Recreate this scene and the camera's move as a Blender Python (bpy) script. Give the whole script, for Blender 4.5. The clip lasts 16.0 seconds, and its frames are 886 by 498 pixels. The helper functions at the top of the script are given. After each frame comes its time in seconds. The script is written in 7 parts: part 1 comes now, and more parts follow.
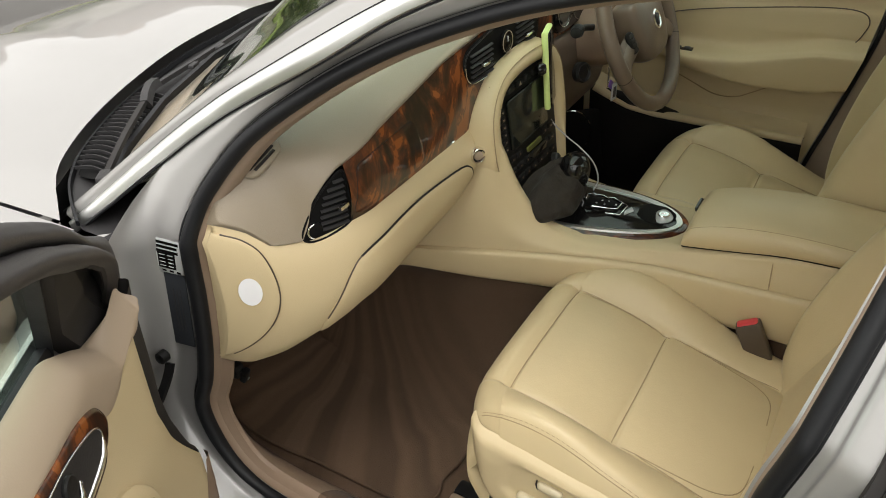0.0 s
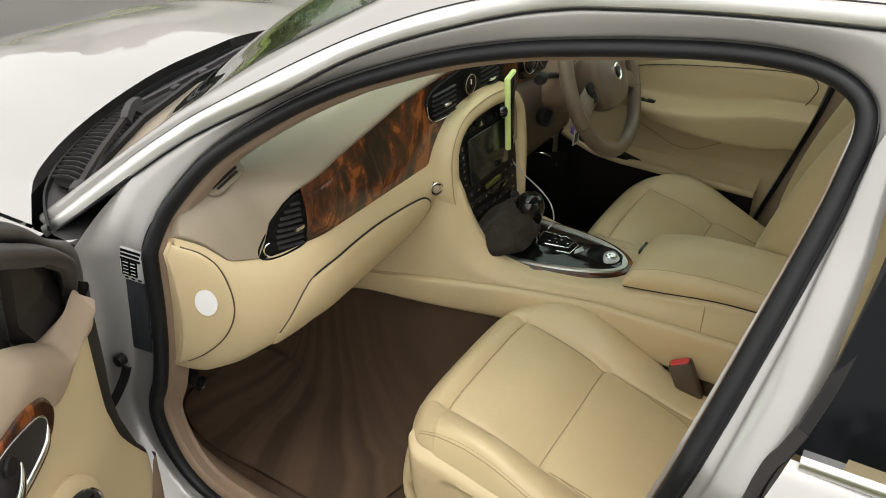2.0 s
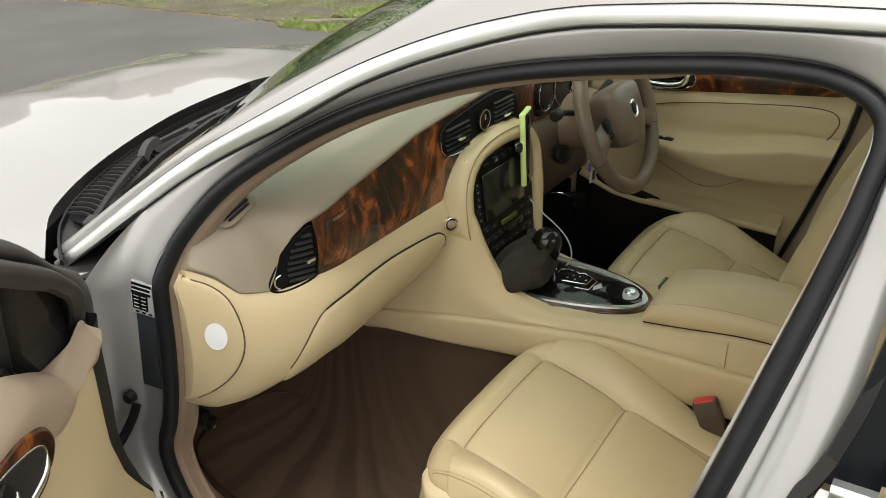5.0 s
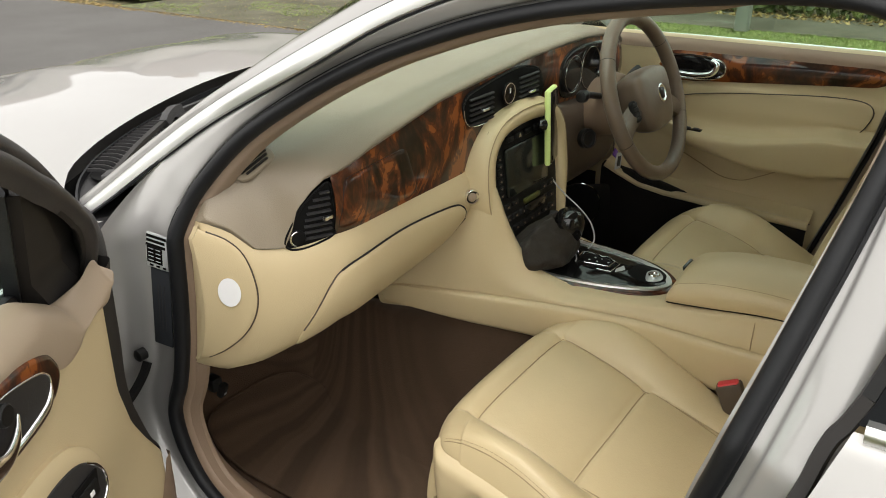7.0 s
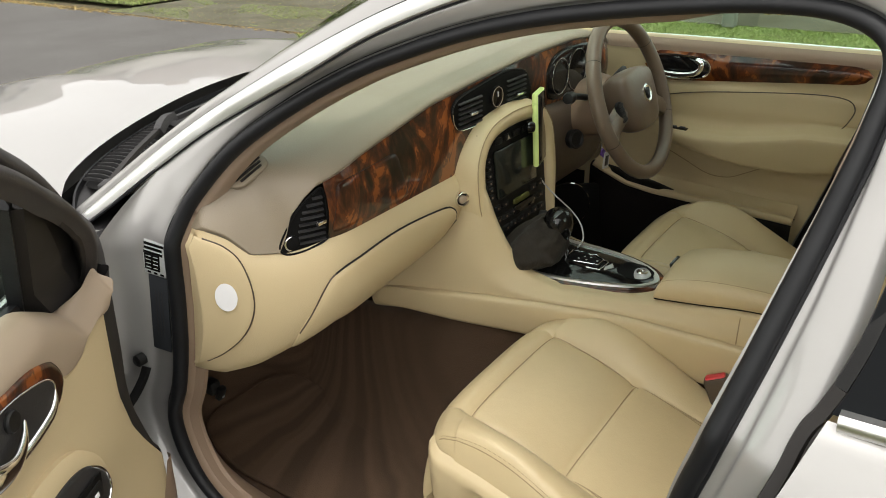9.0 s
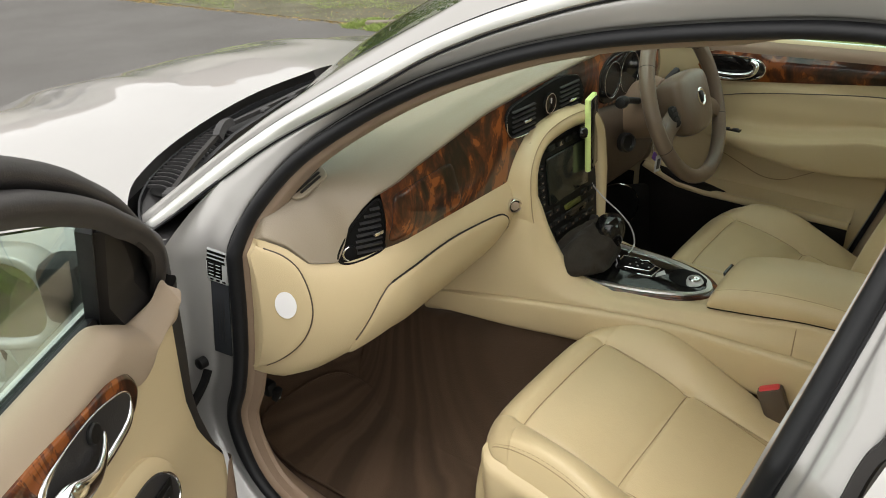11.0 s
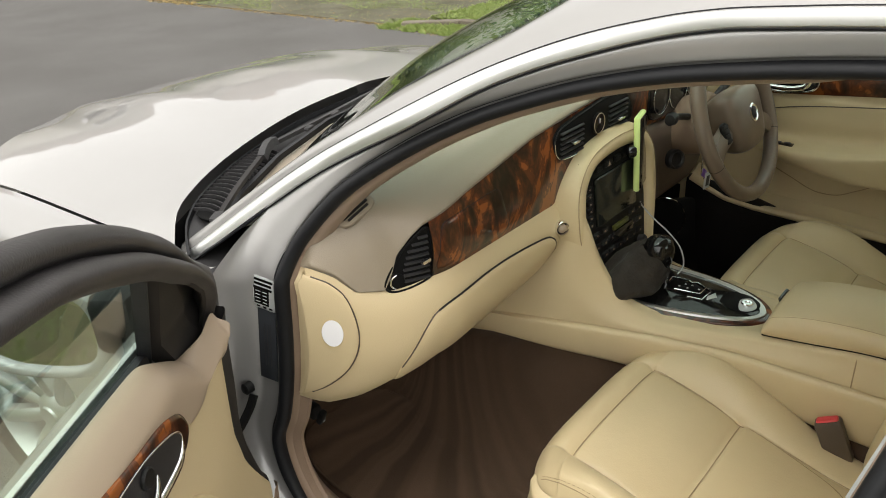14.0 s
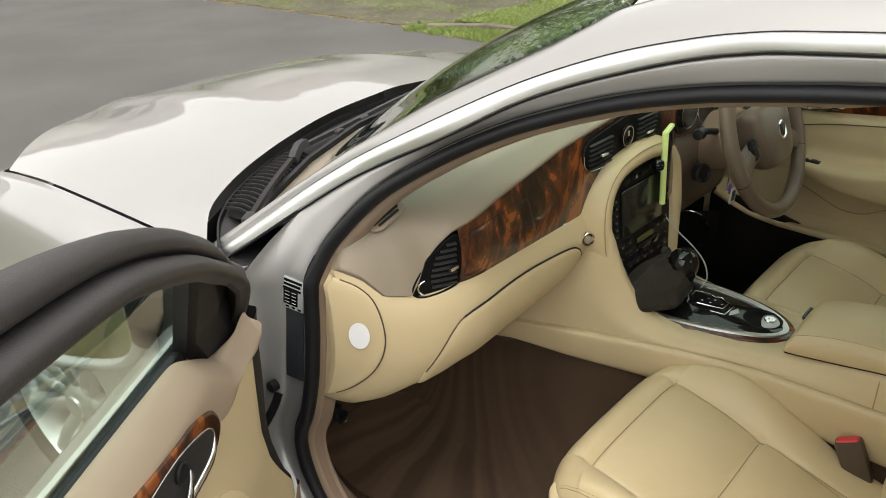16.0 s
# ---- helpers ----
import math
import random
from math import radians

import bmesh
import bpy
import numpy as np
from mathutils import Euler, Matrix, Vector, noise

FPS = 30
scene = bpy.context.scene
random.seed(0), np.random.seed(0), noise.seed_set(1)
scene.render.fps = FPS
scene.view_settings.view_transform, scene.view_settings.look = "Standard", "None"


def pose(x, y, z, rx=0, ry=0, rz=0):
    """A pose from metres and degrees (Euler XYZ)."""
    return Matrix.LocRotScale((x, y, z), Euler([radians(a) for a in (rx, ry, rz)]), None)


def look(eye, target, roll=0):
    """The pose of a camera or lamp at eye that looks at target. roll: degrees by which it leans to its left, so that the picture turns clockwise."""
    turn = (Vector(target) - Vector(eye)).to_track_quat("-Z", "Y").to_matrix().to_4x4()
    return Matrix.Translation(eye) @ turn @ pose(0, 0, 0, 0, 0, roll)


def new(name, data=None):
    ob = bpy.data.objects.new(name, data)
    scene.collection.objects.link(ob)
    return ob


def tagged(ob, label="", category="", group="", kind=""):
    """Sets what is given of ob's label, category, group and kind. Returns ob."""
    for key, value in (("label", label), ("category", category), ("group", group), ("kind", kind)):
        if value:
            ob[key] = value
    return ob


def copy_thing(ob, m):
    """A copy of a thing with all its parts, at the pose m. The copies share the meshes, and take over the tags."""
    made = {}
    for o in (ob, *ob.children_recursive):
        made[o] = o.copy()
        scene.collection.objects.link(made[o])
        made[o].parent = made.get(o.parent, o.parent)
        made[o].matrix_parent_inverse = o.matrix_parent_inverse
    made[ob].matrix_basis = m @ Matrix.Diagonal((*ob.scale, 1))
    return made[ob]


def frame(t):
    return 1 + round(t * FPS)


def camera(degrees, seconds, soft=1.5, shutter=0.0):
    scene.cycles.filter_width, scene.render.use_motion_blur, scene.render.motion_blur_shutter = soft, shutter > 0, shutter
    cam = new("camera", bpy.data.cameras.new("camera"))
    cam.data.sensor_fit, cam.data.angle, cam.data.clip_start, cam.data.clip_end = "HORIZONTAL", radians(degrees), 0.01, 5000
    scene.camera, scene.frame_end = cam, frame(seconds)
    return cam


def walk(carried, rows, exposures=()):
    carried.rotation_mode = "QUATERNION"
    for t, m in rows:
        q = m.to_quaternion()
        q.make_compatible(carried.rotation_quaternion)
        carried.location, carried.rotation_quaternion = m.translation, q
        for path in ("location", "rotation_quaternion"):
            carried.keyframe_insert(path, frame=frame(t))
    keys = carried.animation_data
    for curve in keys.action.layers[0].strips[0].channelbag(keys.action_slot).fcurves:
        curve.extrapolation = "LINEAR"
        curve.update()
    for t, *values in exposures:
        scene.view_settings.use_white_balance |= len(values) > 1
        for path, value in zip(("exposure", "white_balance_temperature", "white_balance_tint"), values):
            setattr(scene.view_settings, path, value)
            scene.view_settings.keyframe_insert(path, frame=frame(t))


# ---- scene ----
# Car frame: x to the car's right, y forward, z up from the ground, metres.
cam = camera(59.9, 16.0, soft=0.95)
PATH = [
    (0, (-1.364, -0.433, 1.501), (0.044, 0.479, 0.414), -4.4),
    (0.5, (-1.374, -0.466, 1.509), (0.01, 0.454, 0.396), -2.7),
    (1, (-1.367, -0.514, 1.511), (0.012, 0.407, 0.393), -1.9),
    (1.5, (-1.376, -0.544, 1.526), (0.05, 0.368, 0.46), -1.0),
    (2, (-1.39, -0.534, 1.533), (0.072, 0.379, 0.517), -0.4),
    (2.5, (-1.39, -0.526, 1.541), (0.082, 0.409, 0.562), -0.3),
    (3, (-1.389, -0.528, 1.546), (0.099, 0.406, 0.591), 0.1),
    (3.5, (-1.384, -0.53, 1.545), (0.096, 0.427, 0.599), -0.4),
    (4, (-1.376, -0.537, 1.547), (0.096, 0.434, 0.604), -1.1),
    (4.2, (-1.38, -0.535, 1.546), (0.099, 0.435, 0.613), -1.2),
    (6.3, (-1.376, -0.575, 1.395), (0.098, 0.483, 0.555), -1.2),
    (6.5, (-1.38, -0.57, 1.397), (0.088, 0.495, 0.554), -1.0),
    (7, (-1.391, -0.559, 1.396), (0.081, 0.498, 0.549), -0.6),
    (7.5, (-1.396, -0.57, 1.406), (0.078, 0.486, 0.563), -0.6),
    (8, (-1.4, -0.581, 1.406), (0.078, 0.463, 0.554), -0.6),
    (8.5, (-1.403, -0.588, 1.412), (0.07, 0.46, 0.555), -1.0),
    (9, (-1.409, -0.577, 1.413), (0.071, 0.466, 0.564), -1.4),
    (11.3, (-1.427, -0.543, 1.459), (-0.025, 0.577, 0.576), -2.3),
    (11.5, (-1.432, -0.523, 1.459), (-0.024, 0.577, 0.561), -1.9),
    (12, (-1.42, -0.523, 1.468), (-0.015, 0.572, 0.559), -2.0),
    (12.5, (-1.41, -0.516, 1.468), (-0.017, 0.582, 0.546), -2.5),
    (13, (-1.395, -0.525, 1.474), (-0.015, 0.596, 0.559), -3.1),
    (13.5, (-1.395, -0.52, 1.492), (-0.029, 0.632, 0.593), -3.4),
    (14, (-1.403, -0.509, 1.497), (-0.052, 0.672, 0.613), -3.3),
    (14.5, (-1.41, -0.5, 1.506), (-0.066, 0.697, 0.633), -2.9),
    (15, (-1.415, -0.503, 1.503), (-0.078, 0.701, 0.631), -2.5),
    (15.5, (-1.416, -0.505, 1.506), (-0.081, 0.7, 0.632), -2.1),
    (16, (-1.425, -0.5, 1.513), (-0.098, 0.712, 0.635), -1.9),
]
EXPO = 1.36
walk(cam, [(t, look(eye, target, roll)) for t, eye, target, roll in PATH], [(0.0, EXPO), (16.0, EXPO)])

# ---- light ----
world = bpy.data.worlds.new("overcast_sky")
scene.world = world
world.use_nodes = True
wn, wl = world.node_tree.nodes, world.node_tree.links
bg = wn["Background"]
sky = wn.new("ShaderNodeTexSky")
sky.sky_type, sky.sun_disc = "NISHITA", False
sky.sun_elevation, sky.sun_rotation = radians(69), radians(-120)
sky.air_density, sky.dust_density, sky.ozone_density = 1.0, 2.5, 1.0
hsv = wn.new("ShaderNodeHueSaturation")
hsv.inputs["Saturation"].default_value = 0.02
wl.new(sky.outputs[0], hsv.inputs["Color"])
warm = wn.new("ShaderNodeMix")
warm.data_type, warm.blend_type = "RGBA", "MULTIPLY"
warm.inputs["Factor"].default_value = 1.0
warm.inputs["B"].default_value = (1.0, 0.975, 0.935, 1)
wl.new(hsv.outputs[0], warm.inputs["A"])
wl.new(warm.outputs["Result"], bg.inputs[0])
bg.inputs[1].default_value = 0.15
sun = new("sun", bpy.data.lights.new("sun", "SUN"))
sun.data.energy, sun.data.angle, sun.data.color = 0.43, radians(150), (1.0, 0.97, 0.915)
sun.matrix_world = look((-3.4, -2.0, 10.5), (0, 0, 0))


# ---- materials ----
def material(name, base, rough=0.5, metal=0.0, coat=0.0, vary=0.08, scale=6.0, fine=0.0, fine_scale=300.0, spec=0.5, sheen=0.0, tint=None):
    """A principled surface with broad mottling of the colour and fine relief."""
    m = bpy.data.materials.new(name)
    m.use_nodes = True
    n, l = m.node_tree.nodes, m.node_tree.links
    b = n["Principled BSDF"]
    b.inputs["Roughness"].default_value = rough
    b.inputs["Metallic"].default_value = metal
    b.inputs["Coat Weight"].default_value = coat
    b.inputs["Coat Roughness"].default_value = 0.04
    b.inputs["Specular IOR Level"].default_value = spec
    b.inputs["Sheen Weight"].default_value = sheen
    co = n.new("ShaderNodeTexCoord")
    if vary:
        big = n.new("ShaderNodeTexNoise")
        big.inputs["Scale"].default_value, big.inputs["Detail"].default_value = scale, 5
        l.new(co.outputs["Object"], big.inputs["Vector"])
        mix = n.new("ShaderNodeMix")
        mix.data_type = "RGBA"
        other = tint or tuple(c * (1 - vary * 2) for c in base)
        mix.inputs["A"].default_value = (*[min(1, c * (1 + vary)) for c in base], 1)
        mix.inputs["B"].default_value = (*other, 1)
        l.new(big.outputs["Fac"], mix.inputs["Factor"])
        l.new(mix.outputs["Result"], b.inputs["Base Color"])
        rr = n.new("ShaderNodeMapRange")
        rr.inputs["To Min"].default_value, rr.inputs["To Max"].default_value = max(0.02, rough * 0.8), min(1, rough * 1.2)
        l.new(big.outputs["Fac"], rr.inputs["Value"])
        l.new(rr.outputs["Result"], b.inputs["Roughness"])
    else:
        b.inputs["Base Color"].default_value = (*base, 1)
    if fine:
        f = n.new("ShaderNodeTexNoise")
        f.inputs["Scale"].default_value, f.inputs["Detail"].default_value = fine_scale, 3
        l.new(co.outputs["Object"], f.inputs["Vector"])
        bump = n.new("ShaderNodeBump")
        bump.inputs["Strength"].default_value, bump.inputs["Distance"].default_value = fine, 0.002
        l.new(f.outputs["Fac"], bump.inputs["Height"])
        l.new(bump.outputs["Normal"], b.inputs["Normal"])
    return m


def leather(name, base, rough=0.42):
    """Grained hide: cells of a Voronoi web as relief over broad creasing."""
    m = material(name, base, rough, vary=0.05, scale=9)
    n, l = m.node_tree.nodes, m.node_tree.links
    co = n.new("ShaderNodeTexCoord")
    v = n.new("ShaderNodeTexVoronoi")
    v.inputs["Scale"].default_value = 420
    w = n.new("ShaderNodeTexNoise")
    w.inputs["Scale"].default_value, w.inputs["Detail"].default_value = 22, 6
    l.new(co.outputs["Object"], v.inputs["Vector"])
    l.new(co.outputs["Object"], w.inputs["Vector"])
    b1, b2 = n.new("ShaderNodeBump"), n.new("ShaderNodeBump")
    b1.inputs["Strength"].default_value, b1.inputs["Distance"].default_value = 0.25, 0.0006
    b2.inputs["Strength"].default_value, b2.inputs["Distance"].default_value = 0.22, 0.006
    l.new(v.outputs["Distance"], b1.inputs["Height"])
    l.new(w.outputs["Fac"], b2.inputs["Height"])
    l.new(b1.outputs["Normal"], b2.inputs["Normal"])
    l.new(b2.outputs["Normal"], n["Principled BSDF"].inputs["Normal"])
    return m


def walnut(name):
    """Lacquered burr walnut: dark swirled figure flaming through orange brown."""
    m = bpy.data.materials.new(name)
    m.use_nodes = True
    n, l = m.node_tree.nodes, m.node_tree.links
    b = n["Principled BSDF"]
    co = n.new("ShaderNodeTexCoord")
    mp = n.new("ShaderNodeMapping")
    mp.inputs["Rotation"].default_value = (0, radians(18), 0)
    mp.inputs["Scale"].default_value = (1.5, 1.0, 0.75)
    l.new(co.outputs["Object"], mp.inputs["Vector"])

    def noise_tex(scale, detail, bend, rough=0.55):
        t = n.new("ShaderNodeTexNoise")
        t.inputs["Scale"].default_value, t.inputs["Detail"].default_value = scale, detail
        t.inputs["Distortion"].default_value, t.inputs["Roughness"].default_value = bend, rough
        l.new(mp.outputs[0], t.inputs["Vector"])
        return t.outputs["Fac"]

    def weigh(x, k, y):
        a = n.new("ShaderNodeMath")
        a.operation = "MULTIPLY_ADD"
        a.inputs[1].default_value = k
        l.new(x, a.inputs[0])
        l.new(y, a.inputs[2])
        return a.outputs[0]

    figure = weigh(noise_tex(4.2, 2, 0.5), 0.75, weigh(noise_tex(48, 4, 1.0, 0.6), 0.17, noise_tex(9.5, 4, 2.2, 0.55)))
    ramp = n.new("ShaderNodeValToRGB")
    e = ramp.color_ramp.elements
    e[0].position, e[0].color = 0.74, (0.010, 0.004, 0.002, 1)
    e[1].position, e[1].color = 1.04, (0.235, 0.068, 0.014, 1)
    for pos, col in ((0.83, (0.026, 0.009, 0.004, 1)), (0.90, (0.058, 0.015, 0.005, 1)), (0.945, (0.105, 0.028, 0.007, 1)), (0.965, (0.070, 0.018, 0.005, 1))):
        k = e.new(pos)
        k.color = col
    half = n.new("ShaderNodeMath")
    half.operation = "MULTIPLY_ADD"
    half.inputs[1].default_value, half.inputs[2].default_value = 1.0, -0.055
    l.new(figure, half.inputs[0])
    l.new(half.outputs[0], ramp.inputs["Fac"])
    l.new(ramp.outputs["Color"], b.inputs["Base Color"])
    b.inputs["Roughness"].default_value = 0.45
    b.inputs["Specular IOR Level"].default_value = 0.15
    b.inputs["Coat Weight"].default_value = 1.0
    b.inputs["Coat Roughness"].default_value = 0.025
    wave = n.new("ShaderNodeBump")
    wave.inputs["Strength"].default_value, wave.inputs["Distance"].default_value = 0.05, 0.004
    l.new(noise_tex(24, 2, 0.3), wave.inputs["Height"])
    l.new(wave.outputs["Normal"], b.inputs["Coat Normal"])
    return m


def glass_material(name, tint, rough=0.0):
    m = bpy.data.materials.new(name)
    m.use_nodes = True
    b = m.node_tree.nodes["Principled BSDF"]
    b.inputs["Base Color"].default_value = (*tint, 1)
    b.inputs["Transmission Weight"].default_value = 1.0
    b.inputs["Roughness"].default_value = rough
    b.inputs["IOR"].default_value = 1.45
    return m


def carpet(name, base, low=0.86, high=1.16, turn=-14, bands=3.6):
    """Cut pile: fuzzy fine relief, brushed into broad light and dark stripes."""
    m = material(name, base, 0.95, vary=0.0, spec=0.1, sheen=0.06)
    n, l = m.node_tree.nodes, m.node_tree.links
    b = n["Principled BSDF"]
    co = n.new("ShaderNodeTexCoord")
    mp = n.new("ShaderNodeMapping")
    mp.inputs["Rotation"].default_value = (0, 0, radians(turn))
    l.new(co.outputs["Object"], mp.inputs["Vector"])
    wave = n.new("ShaderNodeTexWave")
    wave.inputs["Scale"].default_value, wave.inputs["Distortion"].default_value = bands, 1.3 if high > 1.2 else 3.0
    wave.inputs["Detail"].default_value, wave.inputs["Detail Scale"].default_value = 2, 1.2
    l.new(mp.outputs[0], wave.inputs["Vector"])
    fuzz = n.new("ShaderNodeTexNoise")
    fuzz.inputs["Scale"].default_value, fuzz.inputs["Detail"].default_value = 420, 2
    l.new(co.outputs["Object"], fuzz.inputs["Vector"])
    mix = n.new("ShaderNodeMix")
    mix.data_type = "RGBA"
    mix.inputs["A"].default_value = (*[c * low for c in base], 1)
    mix.inputs["B"].default_value = (*[c * high for c in base], 1)
    if high > 1.2:
        fan = n.new("ShaderNodeMapping")
        fan.vector_type = "TEXTURE"
        fan.inputs["Location"].default_value = (-0.066, 0.635, 0)
        fan.inputs["Rotation"].default_value = (0, 0, radians(-90))
        l.new(co.outputs["Object"], fan.inputs["Vector"])
        ang = n.new("ShaderNodeTexGradient")
        ang.gradient_type = "RADIAL"
        l.new(fan.outputs[0], ang.inputs["Vector"])
        loose = n.new("ShaderNodeTexNoise")
        loose.inputs["Scale"].default_value = 6
        l.new(co.outputs["Object"], loose.inputs["Vector"])
        w0 = n.new("ShaderNodeMath")
        w0.operation = "MULTIPLY_ADD"
        w0.inputs[1].default_value = 46
        l.new(ang.outputs["Fac"], w0.inputs[0])
        l.new(loose.outputs["Fac"], w0.inputs[2])
        streak = n.new("ShaderNodeTexNoise")
        streak.noise_dimensions = "1D"
        streak.inputs["Scale"].default_value, streak.inputs["Detail"].default_value = 1.0, 1
        l.new(w0.outputs[0], streak.inputs["W"])
        con_ = n.new("ShaderNodeMapRange")
        con_.inputs["From Min"].default_value, con_.inputs["From Max"].default_value = 0.36, 0.62
        l.new(streak.outputs["Fac"], con_.inputs["Value"])
        l.new(con_.outputs["Result"], mix.inputs["Factor"])
    else:
        l.new(wave.outputs["Fac"], mix.inputs["Factor"])
    mul = n.new("ShaderNodeMix")
    mul.data_type, mul.blend_type = "RGBA", "MULTIPLY"
    mul.inputs["Factor"].default_value = 0.45
    l.new(mix.outputs["Result"], mul.inputs["A"])
    l.new(fuzz.outputs["Fac"], mul.inputs["B"])
    l.new(mul.outputs["Result"], b.inputs["Base Color"])
    bump = n.new("ShaderNodeBump")
    bump.inputs["Strength"].default_value, bump.inputs["Distance"].default_value = 0.45, 0.003
    l.new(fuzz.outputs["Fac"], bump.inputs["Height"])
    l.new(bump.outputs["Normal"], b.inputs["Normal"])
    return m


def mixed_ground(name, a, b_col, scale, rough=0.9, fine_scale=90, strength=0.6, dist=0.01, detail=8):
    m = bpy.data.materials.new(name)
    m.use_nodes = True
    n, l = m.node_tree.nodes, m.node_tree.links
    b = n["Principled BSDF"]
    co = n.new("ShaderNodeTexCoord")
    big, small = n.new("ShaderNodeTexNoise"), n.new("ShaderNodeTexNoise")
    big.inputs["Scale"].default_value, big.inputs["Detail"].default_value = scale, detail
    small.inputs["Scale"].default_value, small.inputs["Detail"].default_value = fine_scale, 3
    l.new(co.outputs["Object"], big.inputs["Vector"])
    l.new(co.outputs["Object"], small.inputs["Vector"])
    ramp = n.new("ShaderNodeValToRGB")
    e = ramp.color_ramp.elements
    e[0].position, e[0].color = 0.36, (*a, 1)
    e[1].position, e[1].color = 0.66, (*b_col, 1)
    l.new(big.outputs["Fac"], ramp.inputs["Fac"])
    mul = n.new("ShaderNodeMix")
    mul.data_type, mul.blend_type = "RGBA", "MULTIPLY"
    mul.inputs["Factor"].default_value = 0.5
    l.new(ramp.outputs["Color"], mul.inputs["A"])
    l.new(small.outputs["Fac"], mul.inputs["B"])
    l.new(mul.outputs["Result"], b.inputs["Base Color"])
    b.inputs["Roughness"].default_value = rough
    bump = n.new("ShaderNodeBump")
    bump.inputs["Strength"].default_value, bump.inputs["Distance"].default_value = strength, dist
    l.new(small.outputs["Fac"], bump.inputs["Height"])
    l.new(bump.outputs["Normal"], b.inputs["Normal"])
    return m


PAINT = material("silver_paint", (0.335, 0.328, 0.318), 0.40, metal=0.28, coat=1.0, vary=0.02, scale=3, spec=0.35)
BRIGHT = material("polished_bright_trim", (0.86, 0.86, 0.84), 0.34, metal=1.0, vary=0.02)
CHROME = material("chrome", (0.85, 0.85, 0.86), 0.06, metal=1.0, vary=0.0)
CREAM = leather("cream_leather", (0.550, 0.440, 0.260))
CREAM_TRIM = material("cream_soft_trim", (0.550, 0.442, 0.265), 0.5, vary=0.03, scale=5, fine=0.25, fine_scale=600)
PAD = material("taupe_grey_dash_top", (0.222, 0.180, 0.124), 0.47, vary=0.03, scale=4, fine=0.3, fine_scale=500, sheen=0.15, spec=0.6)
TAUPE = material("taupe_soft_trim", (0.25, 0.175, 0.12), 0.55, vary=0.04, scale=6, fine=0.25, fine_scale=500)
FRAME = material("dark_taupe_frame", (0.037, 0.034, 0.034), 0.5, vary=0.06, scale=8, fine=0.25, fine_scale=500)
APERTURE = material("taupe_aperture_trim", (0.29, 0.215, 0.16), 0.55, vary=0.03, scale=5, fine=0.2, fine_scale=500)
TAUPE_LIGHT = material("light_taupe_trim", (0.345, 0.268, 0.195), 0.5, vary=0.03, scale=5, fine=0.12, fine_scale=500)
WHEEL_HIDE = leather("brown_wheel_leather", (0.145, 0.107, 0.076), 0.33)
WOOD = walnut("burr_walnut")
RUBBER = material("black_rubber", (0.009, 0.0095, 0.011), 0.5, vary=0.1, scale=20, fine=0.1, spec=0.3)
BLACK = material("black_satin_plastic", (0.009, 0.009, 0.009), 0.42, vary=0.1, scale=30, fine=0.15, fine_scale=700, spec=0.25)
VENT_BLACK = material("matt_black_louvre", (0.005, 0.005, 0.005), 0.6, vary=0.0, spec=0.12)
GREY_PLASTIC = material("dark_grey_plastic", (0.022, 0.021, 0.022), 0.5, vary=0.1, scale=12, fine=0.2, fine_scale=400)
GLOSS = material("gloss_black", (0.006, 0.006, 0.006), 0.08, vary=0.0)
SCREEN = material("dark_screen", (0.012, 0.014, 0.012), 0.12, vary=0.1, scale=20)
CARPET = carpet("brown_carpet", (0.126, 0.081, 0.053), 0.92, 1.205)
# darker copy of the carpet: shade on the driver's side put into its colour
SHADED_PILE = carpet("shade_darkened_carpet", (0.014, 0.012, 0.011))
MAT_PILE = carpet("brushed_mat_pile", (0.138, 0.089, 0.058), 0.78, 1.25, 49, 4.4)
SAIL = material("matt_dark_cover", (0.022, 0.020, 0.019), 0.6, vary=0.06, fine=0.05, fine_scale=600, spec=0.3)
HEADLINER = material("pale_headliner_cloth", (0.52, 0.46, 0.36), 0.9, vary=0.03, fine=0.3, fine_scale=500)
SEAM = material("seam_shadow_thread", (0.32, 0.240, 0.138), 0.8, vary=0.05)
SWITCH = material("pale_olive_switch", (0.46, 0.395, 0.265), 0.45, vary=0.03, fine=0.1)
GAP = material("dark_gap", (0.012, 0.010, 0.008), 0.9, vary=0.0)
WHITE = material("white_sticker", (0.82, 0.82, 0.84), 0.5, vary=0.02)
BUCKLE = material("brown_buckle_plastic", (0.075, 0.055, 0.038), 0.45, vary=0.05)
RED = material("red_plastic", (0.62, 0.05, 0.06), 0.35, vary=0.04)
LIME = material("lime_phone_case", (0.66, 0.80, 0.30), 0.45, vary=0.03)
CABLE = material("pale_grey_cable", (0.42, 0.42, 0.42), 0.5, vary=0.03)
PURPLE = material("purple_plastic", (0.16, 0.06, 0.36), 0.4, vary=0.04)
CLOTH = material("dark_suede_pouch", (0.030, 0.024, 0.018), 0.85, vary=0.25, scale=30, fine=0.8, fine_scale=160, sheen=0.04, spec=0.3)
LABELM = material("silver_label_film", (0.55, 0.56, 0.56), 0.35, metal=0.3, vary=0.03)
GLASS = glass_material("clear_glass", (0.74, 0.92, 0.83))
DARK_GLASS = material("privacy_glass", (0.004, 0.005, 0.006), 0.06, vary=0.0, spec=0.08)
TYRE = material("tyre_rubber", (0.02, 0.02, 0.02), 0.8, vary=0.15, scale=15, fine=0.3)
ALLOY = material("silver_alloy", (0.58, 0.59, 0.58), 0.3, metal=0.7, coat=0.6, vary=0.03)
